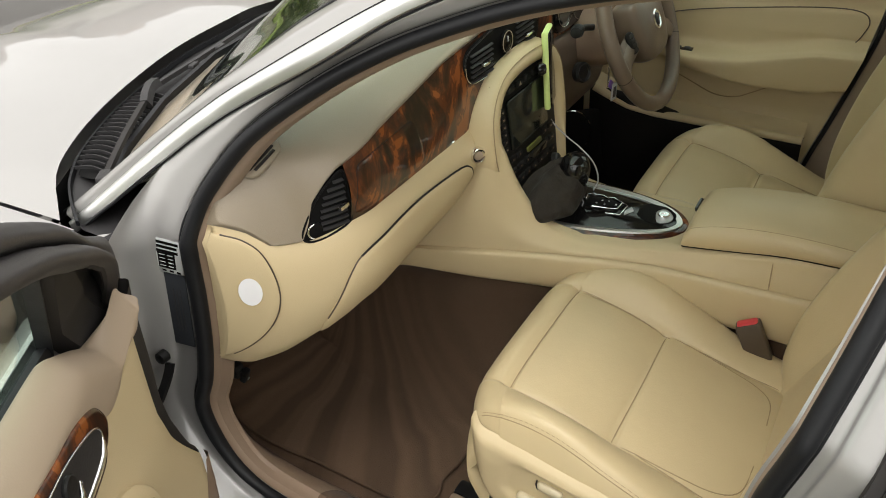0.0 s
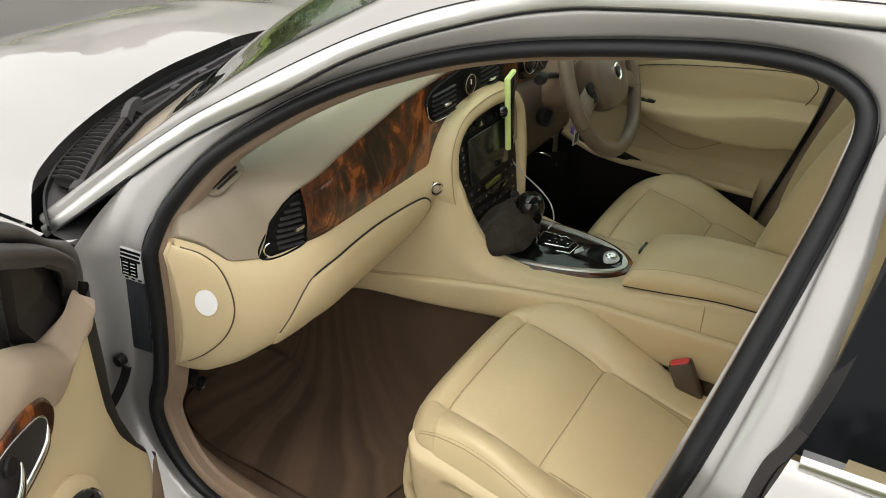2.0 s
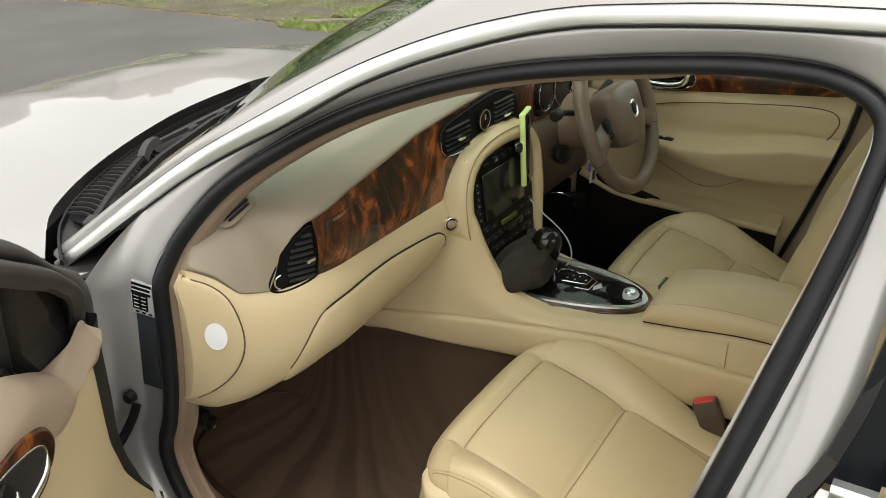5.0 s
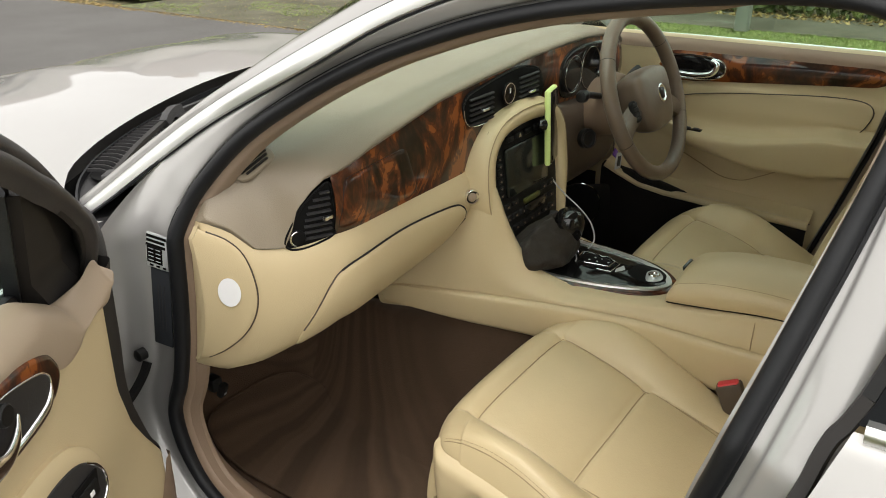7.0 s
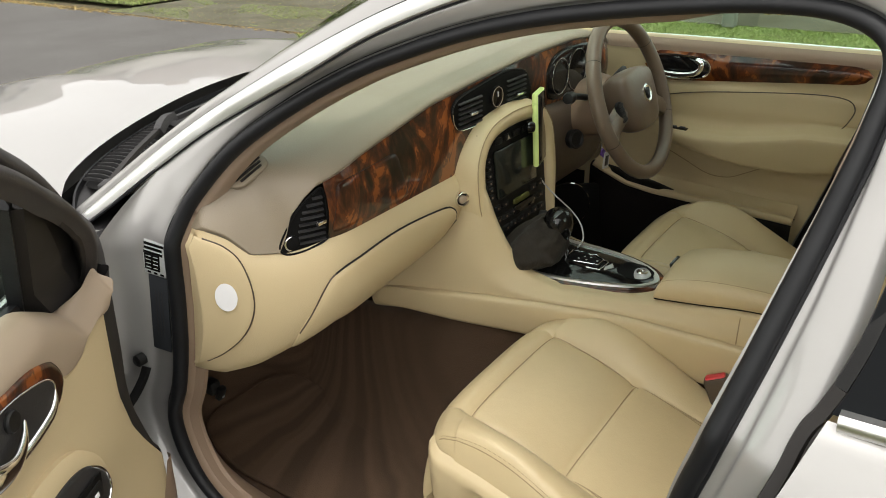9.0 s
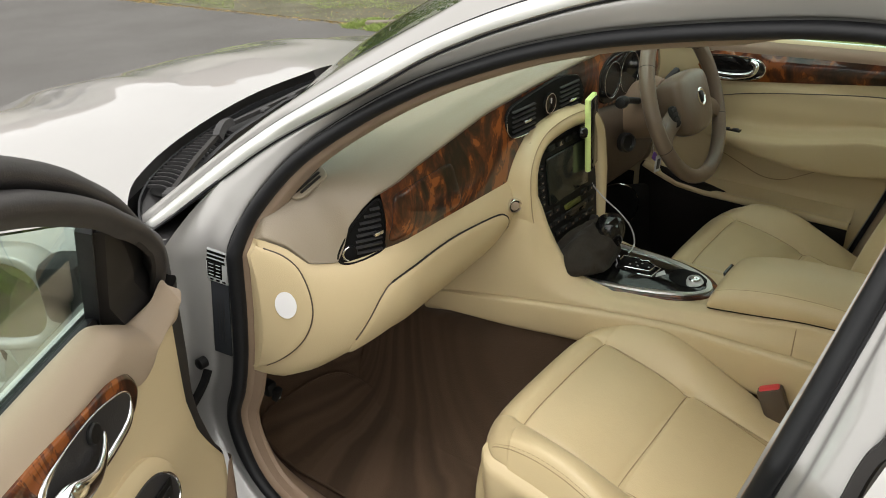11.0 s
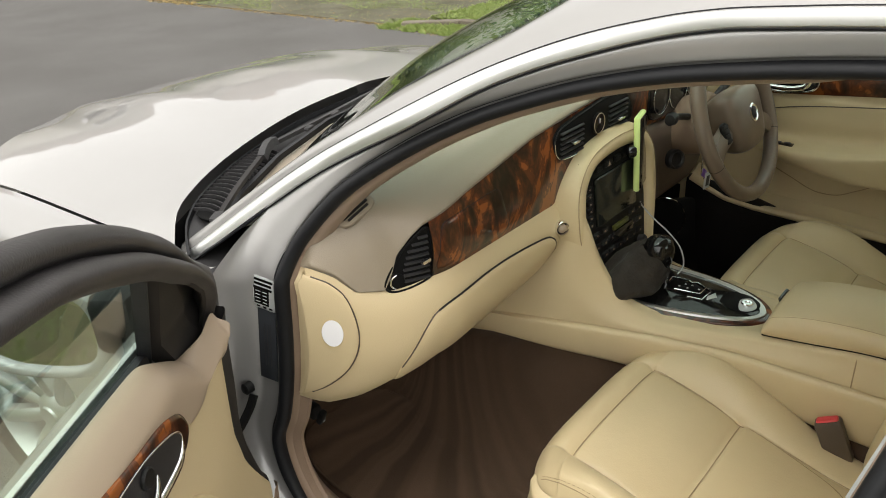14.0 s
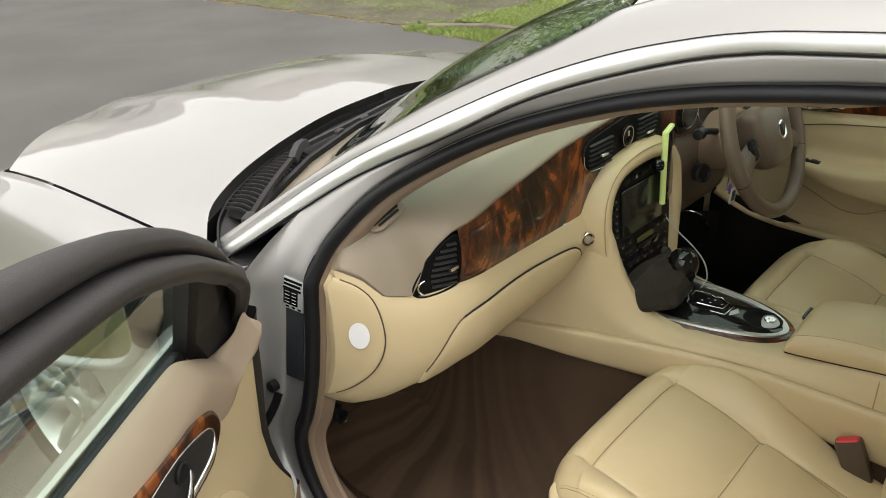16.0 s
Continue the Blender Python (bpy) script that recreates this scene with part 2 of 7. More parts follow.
ASPHALT = mixed_ground("asphalt", (0.112, 0.107, 0.100), (0.142, 0.137, 0.130), 0.9, 0.85, 120, 0.9, 0.008, 6)
PATHM = mixed_ground("old_tarmac_path", (0.085, 0.080, 0.045), (0.150, 0.140, 0.095), 1.6, 0.9, 140, 0.6, 0.006)
SOIL = mixed_ground("mossy_soil", (0.06, 0.07, 0.015), (0.13, 0.10, 0.05), 2.2, 0.95, 60, 0.8, 0.02)
STONE = mixed_ground("kerb_concrete", (0.15, 0.125, 0.09), (0.24, 0.21, 0.165), 3, 0.9, 80, 0.6, 0.006)


def leaf_material(name, a, b_col):
    m = bpy.data.materials.new(name)
    m.use_nodes = True
    n, l = m.node_tree.nodes, m.node_tree.links
    geo = n.new("ShaderNodeNewGeometry")
    ramp = n.new("ShaderNodeValToRGB")
    e = ramp.color_ramp.elements
    e[0].color, e[1].color = (*a, 1), (*b_col, 1)
    l.new(geo.outputs["Random Per Island"], ramp.inputs["Fac"])
    l.new(ramp.outputs["Color"], n["Principled BSDF"].inputs["Base Color"])
    n["Principled BSDF"].inputs["Roughness"].default_value = 0.55
    return m


GRASS = leaf_material("grass_blades", (0.13, 0.19, 0.035), (0.28, 0.345, 0.10))
IVY = leaf_material("ivy_leaves", (0.02, 0.05, 0.008), (0.16, 0.19, 0.05))
LITTER = leaf_material("fallen_leaves", (0.16, 0.10, 0.03), (0.40, 0.30, 0.10))
BARK = mixed_ground("bark", (0.06, 0.055, 0.04), (0.16, 0.15, 0.12), 6, 0.9, 40, 0.9, 0.02)


# ---- geometry helpers ----
def spline(points, n, closed=False):
    """Catmull-Rom curve through the points, sampled evenly in the parameter."""
    p = np.array(points, float)
    k = len(p)
    if k == 2 and not closed:
        return p[0] + np.linspace(0, 1, n)[:, None] * (p[1] - p[0])
    t = np.linspace(0, k if closed else k - 1, n, endpoint=not closed)
    i = np.minimum(t.astype(int), (k if closed else k - 1) - 1)
    f = (t - i)[:, None]
    at = (lambda j: p[j % k]) if closed else (lambda j: np.where((j < 0)[:, None], 2 * p[0] - p[1], np.where((j > k - 1)[:, None], 2 * p[-1] - p[-2], p[np.clip(j, 0, k - 1)])))
    a, b, c, d = at(i - 1), at(i), at(i + 1), at(i + 2)
    return 0.5 * (2 * b + (c - a) * f + (2 * a - 5 * b + 4 * c - d) * f ** 2 + (3 * b - a - 3 * c + d) * f ** 3)


def lerp(x, xs, ys):
    """Smooth value at x through the knots."""
    return float(np.interp(x, xs, ys))


def grid(P, close_u=False, close_v=False):
    """Vertices and quads of a (rows, columns, 3) array."""
    P = np.asarray(P, float)
    r, c = P.shape[:2]
    F = []
    for i in range(r if close_v else r - 1):
        for j in range(c if close_u else c - 1):
            F.append((i * c + j, i * c + (j + 1) % c, (i + 1) % r * c + (j + 1) % c, (i + 1) % r * c + j))
    return [tuple(v) for v in P.reshape(-1, 3)], F


def net(rows, nu, nv, close_u=False, close_v=False):
    """A smooth sheet through a net of points."""
    A = np.array([spline(r, nu, close_u) for r in rows])
    return np.array([spline(A[:, j], nv, close_v) for j in range(nu)]).transpose(1, 0, 2)


def normals(P):
    du, dv = np.gradient(P, axis=1), np.gradient(P, axis=0)
    n = np.cross(du, dv)
    return n / np.maximum(np.linalg.norm(n, axis=2, keepdims=True), 1e-9)


def shell(P, d):
    """A sheet given the thickness d along its normals, closed at the rim."""
    P = np.asarray(P, float)
    Q = P + normals(P) * d
    r, c = P.shape[:2]
    V, F = grid(P)
    W, G = grid(Q)
    k = len(V)
    F = F + [tuple(reversed([i + k for i in f])) for f in G]
    rim = [j for j in range(c)] + [i * c + c - 1 for i in range(1, r)] + [(r - 1) * c + j for j in range(c - 2, -1, -1)] + [i * c for i in range(r - 2, 0, -1)]
    for a, b in zip(rim, rim[1:] + rim[:1]):
        F.append((b, a, a + k, b + k))
    return V + W, F


def join(*geos):
    V, F = [], []
    for v, f in geos:
        k = len(V)
        V += list(v)
        F += [tuple(i + k for i in q) for q in f]
    return V, F


def moved(geo, m):
    return [tuple(m @ Vector(v)) for v in geo[0]], geo[1]


def sweep(path, profile, up=(0, 0, 1), closed=False, caps=True):
    """A closed profile (side, up) carried along a path."""
    p = np.array(path, float)
    T = np.roll(p, -1, 0) - np.roll(p, 1, 0) if closed else np.gradient(p, axis=0)
    T /= np.linalg.norm(T, axis=1, keepdims=True)
    up = np.broadcast_to(np.array(up, float), p.shape)
    S = np.cross(T, up)
    S /= np.maximum(np.linalg.norm(S, axis=1, keepdims=True), 1e-9)
    N = np.cross(S, T)
    pr = np.array(profile, float)
    P = p[:, None] + S[:, None] * pr[None, :, :1] + N[:, None] * pr[None, :, 1:2]
    V, F = grid(P, close_u=True, close_v=closed)
    if caps and not closed:
        m = len(pr)
        F += [tuple(reversed(range(m))), tuple(range(len(V) - m, len(V)))]
    return V, F


def ring(r, n=10, squash=1.0):
    return [(r * math.cos(2 * math.pi * i / n), r * squash * math.sin(2 * math.pi * i / n)) for i in range(n)]


def tube(path, r, n=8, closed=False, up=(0.13, 0.21, 0.97)):
    return sweep(path, ring(r, n), up, closed)


def lathe(profile, n=32, m=None):
    """Radius and height pairs turned about z, then laid by the pose m."""
    P = np.array([[(r * math.cos(2 * math.pi * j / n), r * math.sin(2 * math.pi * j / n), h) for j in range(n)] for r, h in profile])
    V, F = grid(P, close_u=True)
    F += [tuple(reversed(range(n))), tuple(range(len(V) - n, len(V)))]
    return moved((V, F), m) if m else (V, F)


def rbox(sx, sy, sz, r=0.005, m=None, seg=2):
    bm = bmesh.new()
    bmesh.ops.create_cube(bm, size=1, matrix=Matrix.Diagonal((sx, sy, sz, 1)))
    bmesh.ops.bevel(bm, geom=bm.edges[:], offset=r, segments=seg, profile=0.5, affect="EDGES")
    bm.verts.ensure_lookup_table()
    V, F = [tuple(v.co) for v in bm.verts], [tuple(v.index for v in f.verts) for f in bm.faces]
    bm.free()
    return moved((V, F), m) if m else (V, F)


def inset2(pts, d):
    p = np.array(pts, float)
    T = np.roll(p, -1, 0) - np.roll(p, 1, 0)
    T /= np.maximum(np.linalg.norm(T, axis=1, keepdims=True), 1e-9)
    N = np.stack([-T[:, 1], T[:, 0]], 1)
    area = np.sum(p[:, 0] * np.roll(p[:, 1], -1) - np.roll(p[:, 0], -1) * p[:, 1])
    return p + N * d * (1 if area > 0 else -1)


def plate(outline, h, m=None, edge=0.003):
    """A flat outline (x, y) raised by h with rounded rim, closed below."""
    o = np.array(outline, float)
    rows = [np.c_[o, np.zeros(len(o))], np.c_[o, np.full(len(o), h - edge)], np.c_[inset2(o, edge * 0.35), np.full(len(o), h - edge * 0.35)], np.c_[inset2(o, edge), np.full(len(o), h)]]
    V, F = grid(np.array(rows), close_u=True)
    k = len(o)
    F += [tuple(reversed(range(k))), tuple(range(len(V) - k, len(V)))]
    return moved((V, F), m) if m else (V, F)


def raised(outline, f, h, edge=0.006, rings=6, n=64):
    """A pad over a smooth surface: outline in two coordinates, f(a, b, lift) gives the place; it rises by h from its rim."""
    o = spline(outline, n, True)
    c = o.mean(0)
    rows = []
    for lift, d in ((-0.004, 0), (h * 0.55, 0.0), (h * 0.9, edge * 0.4), (h, edge)):
        rows.append([f(a, b, lift) for a, b in inset2(o, d)])
    base = inset2(o, edge)
    for k in range(1, rings + 1):
        s = 1 - k / (rings + 0.02)
        rows.append([f(a, b, h) for a, b in c + (base - c) * s])
    return grid(np.array(rows), close_u=True)


PLACED = {}  # where each thing's empty stands; parts are given in the car's frame


def part(name, geo, mat, parent=None, label="", sharp=40):
    me = bpy.data.meshes.new(name)
    me.from_pydata(geo[0], [], geo[1])
    bm = bmesh.new()
    bm.from_mesh(me)
    bmesh.ops.recalc_face_normals(bm, faces=bm.faces)
    bm.to_mesh(me)
    bm.free()
    me.materials.append(mat)
    me.polygons.foreach_set("use_smooth", [True] * len(me.polygons))
    me.set_sharp_from_angle(angle=radians(sharp))
    ob = new(name, me)
    ob.parent = parent
    if parent:
        ob.matrix_parent_inverse = PLACED.get(parent.name, Matrix()).inverted()
    if label:
        ob["label"] = label
    return ob


def thing(name, label, category, at=(0, 0, 0), group="", kind=""):
    ob = new(name)
    ob.empty_display_size = 0.1
    ob.location = at
    PLACED[ob.name] = Matrix.Translation(at)
    return tagged(ob, label, category, group, kind)


def mirror_x(geo):
    return [(-x, y, z) for x, y, z in geo[0]], [tuple(reversed(f)) for f in geo[1]]


def round_rect(w, h, r, n=5):
    pts = []
    for cx, cy, a0 in ((w / 2 - r, h / 2 - r, 0), (-w / 2 + r, h / 2 - r, 90), (-w / 2 + r, -h / 2 + r, 180), (w / 2 - r, -h / 2 + r, 270)):
        for i in range(n + 1):
            a = radians(a0 + 90 * i / n)
            pts.append((cx + r * math.cos(a), cy + r * math.sin(a)))
    return pts


# ---- ground and surroundings ----
def sheet(x0, x1, y0, y1, z, nx, ny, rough=0.0, seed=0):
    P = []
    for j in range(ny):
        row = []
        for i in range(nx):
            x, y = x0 + (x1 - x0) * i / (nx - 1), y0 + (y1 - y0) * j / (ny - 1)
            row.append((x, y, z + rough * noise.noise(Vector((x * 1.3 + seed, y * 1.3, seed)))))
        P.append(row)
    return grid(P)


def slab(x0, x1, y0, y1, z0, z1, edge=0.01):
    return rbox(x1 - x0, y1 - y0, z1 - z0, edge, pose((x0 + x1) / 2, (y0 + y1) / 2, (z0 + z1) / 2))


ground = part("ground", sheet(-400, 400, -400, 400, -0.03, 41, 41), SOIL)
tagged(ground, "mossy soil ground reaching the horizon round the road", "ground", kind="structure")
road = part("road", shell(np.array([[(x if x < 4 else lerp(y, (4.0, 5.8), (4.62, 4.86)), y, 0.0) for x in np.linspace(-1.28, 4.62, 20)] for y in np.concatenate([np.linspace(-60, 3, 30), np.linspace(3.5, 6.5, 12), np.linspace(7, 60, 30)])]), -0.05), ASPHALT)
tagged(road, "worn grey asphalt road beside the parked car", "road", kind="structure")
drive = part("driveway", slab(4.85, 10.0, 5.25, 9.3, -0.04, 0.010), PATHM)
tagged(drive, "old tarmac driveway crossing the verge", "driveway", kind="structure")
walkway = part("pavement", slab(7.15, 8.3, -60, 5.24, -0.04, 0.05), PATHM)
tagged(walkway, "weathered tarmac pavement beside the lawn", "pavement", kind="structure")


def tufts(name, count, x0, x1, y0, y1, z, h, w, mat, label, keep=None, lean=0.5, seed=1):
    """Blades of grass strewn over a strip."""
    rnd = random.Random(seed)
    V, F = [], []
    made = 0
    while made < count:
        x, y = rnd.uniform(x0, x1), rnd.uniform(y0, y1)
        if keep and not keep(x, y, rnd):
            continue
        made += 1
        a, s = rnd.uniform(0, 2 * math.pi), rnd.uniform(0.5, 1.2)
        dx, dy = math.cos(a) * w * s, math.sin(a) * w * s
        b = rnd.uniform(0, 2 * math.pi)
        lx, ly = math.cos(b) * h * lean * s, math.sin(b) * h * lean * s
        k = len(V)
        V += [(x - dx, y - dy, z), (x + dx, y + dy, z), (x + lx * 0.4 + dx * 0.7, y + ly * 0.4 + dy * 0.7, z + h * s * 0.7), (x + lx, y + ly, z + h * s)]
        F += [(k, k + 1, k + 2), (k, k + 2, k + 3)]
    me = bpy.data.meshes.new(name)
    me.from_pydata(V, [], F)
    me.materials.append(mat)
    return tagged(new(name, me), label, "grass", kind="stuff")


lawn = part("lawn", sheet(5.24, 7.15, -60, 5.3, 0.03, 12, 200, 0.02), SOIL)
tagged(lawn, "mossy green lawn behind the kerb", "lawn", kind="structure")
far_lawn = part("far_lawn", sheet(5.3, 12, 9.35, 40, 0.03, 12, 30, 0.02), SOIL)
tagged(far_lawn, "mossy lawn beyond the driveway", "lawn", kind="structure")
tufts("far_lawn_grass", 14000, 5.3, 8.5, 9.35, 12.5, 0.02, 0.045, 0.009, GRASS, "short green grass beyond the driveway", lean=0.9, seed=14)
tufts("driveway_moss", 9000, 4.9, 8.5, 5.3, 9.3, 0.008, 0.010, 0.008, GRASS, "low moss spreading over the driveway", keep=lambda x, y, r: r.random() < 0.06 + 0.94 * (noise.noise(Vector((x * 1.1, y * 1.1, 7))) > 0.12), lean=1.6, seed=15)
tufts("driveway_litter", 500, 4.9, 7.5, 5.3, 9.0, 0.012, 0.008, 0.010, LITTER, "pale dry leaves strewn over the driveway", lean=2.5, seed=16)
tufts("lawn_grass", 60000, 5.22, 7.15, -1.5, 5.3, 0.02, 0.035, 0.006, GRASS, "short bright green grass of the roadside lawn", lean=0.9)
tufts("verge_grass", 9000, 4.60, 5.12, 2.0, 5.5, -0.02, 0.06, 0.004, GRASS, "ragged grass growing between road and kerb", keep=lambda x, y, r: r.random() < 0.25 + 0.75 * (noise.noise(Vector((x * 3, y * 3, 2))) > 0.0), lean=1.0, seed=4)
tufts("verge_litter", 6000, 4.5, 5.3, 2.0, 13, -0.002, 0.012, 0.011, LITTER, "brown leaf litter along the road's edge", keep=lambda x, y, r: r.random() < math.exp(-((x - lerp(y, (4.0, 5.8), (4.64, 4.87))) / 0.09) ** 2), lean=2.0, seed=5)
tufts("near_verge_grass", 36000, -5.3, -1.2, -8.0, 8.0, -0.02, 0.07, 0.005, GRASS, "rough verge grass beside the parked car", keep=lambda x, y, r: r.random() < 0.12 + 0.88 * (noise.noise(Vector((x * 1.6, y * 1.6, 4))) > -0.1), lean=0.9, seed=6)
kerb = thing("kerb", "weathered concrete kerb stones edging the lawn", "kerb", (5.18, 4.5, 0), kind="structure")
KERB = rbox(0.125, 0.9, 0.16, 0.012, pose(0, 0, 0))
for i in range(22):
    stone = part("kerb_stone", moved(KERB, pose(5.18 + 0.006 * (i % 3), 4.38 - i * 0.915, -0.02 + 0.004 * ((i * 7) % 5 - 2), 0, 0, 0.6 * ((i * 5) % 3 - 1))), STONE, kerb)
corner = part("kerb_stone", moved(rbox(0.125, 0.62, 0.16, 0.012), pose(5.00, 5.08, -0.03, 0, 0, 32)), STONE, kerb)


def hedge(name, x0, x1, y0, y1, z0, z1, count, mat, label, seed):
    """A bank of leaves, uneven at the top and face."""
    rnd = random.Random(seed)
    V, F = [], []
    for _ in range(count):
        x, y = rnd.uniform(x0, x1), rnd.uniform(y0, y1)
        top = z1 * (0.75 + 0.35 * noise.noise(Vector((y * 0.9, x, seed))))
        z = z0 + (top - z0) * rnd.random()
        x += 0.18 * noise.noise(Vector((y * 2.2, z * 2.2, seed)))
        s = rnd.uniform(0.03, 0.075)
        m = pose(x, y, z, rnd.uniform(-70, 70), rnd.uniform(-70, 70), rnd.uniform(0, 360))
        k = len(V)
        V += [tuple(m @ Vector(c)) for c in ((-s, 0, 0), (0, -s * 0.55, 0.01), (s, 0, 0), (0, s * 0.55, 0.01))]
        F.append((k, k + 1, k + 2, k + 3))
    me = bpy.data.meshes.new(name)
    me.from_pydata(V, [], F)
    me.materials.append(mat)
    return tagged(new(name, me), label, "hedge", kind="stuff")


hedge("ivy_hedge", 8.35, 9.3, -6, 5.2, 0.05, 1.5, 22000, IVY, "dark ivy hedge beyond the pavement", 3)
tufts("hedge_litter", 3500, 8.0, 8.7, -6, 6, 0.05, 0.02, 0.02, LITTER, "dry brown leaves lying below the hedge", lean=1.8, seed=9)
post = thing("wooden_post", "pale weathered wooden post on the lawn", "post", (7.02, 1.66, 0.05))
part("shaft", rbox(0.13, 0.13, 2.3, 0.012, pose(7.02, 1.66, 1.2)), mixed_ground("lichened_grey_wood", (0.24, 0.26, 0.20), (0.36, 0.37, 0.30), 5, 0.9, 60, 0.5, 0.006), post)


def tree(x, y, h, seed, spread=2.6):
    rnd = random.Random(seed)
    t = thing("tree", "leafy broad roadside tree with a grey trunk", "tree", (x, y, 0), group="roadside trees")
    trunk = [(x, y, -0.1), (x + 0.1, y, h * 0.25), (x - 0.05, y + 0.1, h * 0.5), (x, y, h * 0.8)]
    pts = spline(trunk, 14)
    rows = [[(p[0] + r * math.cos(a), p[1] + r * math.sin(a), p[2]) for a in np.linspace(0, 2 * math.pi, 10, endpoint=False)] for p, r in zip(pts, np.linspace(0.28, 0.05, 14))]
    geos = [grid(np.array(rows), close_u=True)]
    tips = []
    for k in range(11):
        z = h * rnd.uniform(0.28, 0.75)
        a = k * 2.4 + rnd.uniform(-0.4, 0.4)
        L = spread * rnd.uniform(0.6, 1.0)
        end = (x + math.cos(a) * L, y + math.sin(a) * L, z + L * 0.55)
        br = spline([(x, y, z), (x + math.cos(a) * L * 0.5, y + math.sin(a) * L * 0.5, z + L * 0.15), end], 7)
        rr = [[(p[0] + r * math.cos(q), p[1] + r * math.sin(q), p[2] + r * math.sin(q + 1)) for q in np.linspace(0, 2 * math.pi, 6, endpoint=False)] for p, r in zip(br, np.linspace(0.09, 0.02, 7))]
        geos.append(grid(np.array(rr), close_u=True))
        tips += [br[3], br[5], br[6]]
    part("trunk", join(*geos), BARK, t)
    V, F = [], []
    for _ in range(3600):
        c = tips[rnd.randrange(len(tips))]
        p = [c[i] + rnd.gauss(0, 0.55) for i in range(3)]
        s = rnd.uniform(0.06, 0.13)
        m = pose(*p, rnd.uniform(-80, 80), rnd.uniform(-80, 80), rnd.uniform(0, 360))
        k = len(V)
        V += [tuple(m @ Vector(q)) for q in ((-s, 0, 0), (0, -s * 0.6, 0.01), (s, 0, 0), (0, s * 0.6, 0.01))]
        F.append((k, k + 1, k + 2, k + 3))
    part("crown", (V, F), IVY, t)
    return t


for tx, ty, th, ts in ((13.0, 11.5, 6.0, 11), (15.5, 3.0, 7.0, 12), (17.0, -6.0, 8.0, 13)):
    tree(tx, ty, th, ts)


# ---- car: outer body ----
car = thing("car", "silver saloon car parked at the roadside with one door open", "car", (0, 0, 0))

# The door opening, walked round from the rear of the sill: y, z. Its depth follows the side of the body.
OPENING = [(-0.36, 0.40), (-0.22, 0.345), (0.10, 0.335), (0.33, 0.345), (0.44, 0.372), (0.497, 0.44), (0.515, 0.53), (0.482, 0.61), (0.455, 0.70), (0.437, 0.80), (0.428, 0.88), (0.418, 0.935), (0.395, 0.985), (0.33, 1.062), (0.228, 1.134),
           (0.132, 1.186), (0.046, 1.221), (-0.036, 1.248), (-0.12, 1.268), (-0.20, 1.281), (-0.29, 1.292), (-0.38, 1.299), (-0.45, 1.296), (-0.495, 1.279), (-0.510, 1.25), (-0.503, 1.20), (-0.4815, 1.097), (-0.4565, 0.99), (-0.4415, 0.93), (-0.4265, 0.87), (-0.406, 0.78), (-0.384, 0.60), (-0.373, 0.48)]


def side_x(z):
    """Depth of the door seal in the body's side at height z: upright below the waist, leaning in above."""
    return -(0.735 if z < 0.88 else 0.735 - 0.4875 * max(0.0, z - 0.905))


seal_yz = spline(OPENING, 220, True)
seal = np.array([(side_x(z), y, z) for y, z in seal_yz])
T2 = np.roll(seal_yz, -1, 0) - np.roll(seal_yz, 1, 0)
T2 /= np.linalg.norm(T2, axis=1, keepdims=True)
OUT = np.stack([T2[:, 1], -T2[:, 0]], 1)  # away from the opening, in y and z
if np.sum(OUT * (seal_yz - seal_yz.mean(0))) < 0:
    OUT = -OUT


def loop(d, dx):
    """The opening's loop moved outward by d and by dx across the car."""
    return np.c_[seal[:, 0] + dx, seal[:, 1:] + OUT * d]


def around(d, dx, roof=0.5):
    """The opening's loop moved outward by d and by dx across the car; less so along the roof."""
    front = lambda z: lerp(z, (0.80, 0.87, 0.92, 0.98, 1.06, 1.15), (1.0, 1.05, 0.85, 0.62, 0.50, 0.46))
    rear = lambda z: lerp(z, (0.9, 1.05, 1.2, 1.27), (1.0, 0.85, 0.55, 0.46))
    k = np.array([max(front(z) if y > -0.3 else rear(z), roof - 0.5) for _, y, z in seal])[:, None]
    kx = np.array([lerp(z, (0.36, 0.50, 1.0, 1.12), (2.0 if dx < 0 else 0.6, 1.0, 1.0, 0.62)) if y > -0.3 else lerp(z, (1.1, 1.25), (1.0, 0.62)) for _, y, z in seal])
    kd = np.array([lerp(z, (0.36, 0.52), (0.30 if d > 0 else 1.0, 1.0)) for _, y, z in seal])[:, None]
    return np.c_[seal[:, 0] + dx * k[:, 0] * kx, seal[:, 1:] + OUT * d * k * kd]


# A-pillar and cant rail: glass edge, upper and lower edge of the bright strip, from the scuttle to the rear.
GLASS_EDGE = [(-0.752, 0.76, 0.860), (-0.738, 0.70, 0.900), (-0.708, 0.603, 0.970), (-0.688, 0.536, 1.019), (-0.666, 0.470, 1.066), (-0.645, 0.412, 1.108), (-0.620, 0.350, 1.148), (-0.578, 0.268, 1.205), (-0.546, 0.172, 1.256), (-0.521, 0.086, 1.300), (-0.493, 0.013, 1.345)]
STRIP_LOW = [(-0.775, 0.655, 0.885), (-0.760, 0.614, 0.916), (-0.744, 0.569, 0.948), (-0.724, 0.508, 0.993), (-0.704, 0.451, 1.035), (-0.686, 0.397, 1.073), (-0.668, 0.340, 1.108), (-0.648, 0.202, 1.180), (-0.622, 0.107, 1.234), (-0.605, 0.03, 1.268), (-0.593, -0.041, 1.293), (-0.584, -0.107, 1.313), (-0.577, -0.169, 1.327), (-0.574, -0.24, 1.336), (-0.570, -0.42, 1.346), (-0.569, -0.75, 1.346), (-0.575, -1.05, 1.328)]
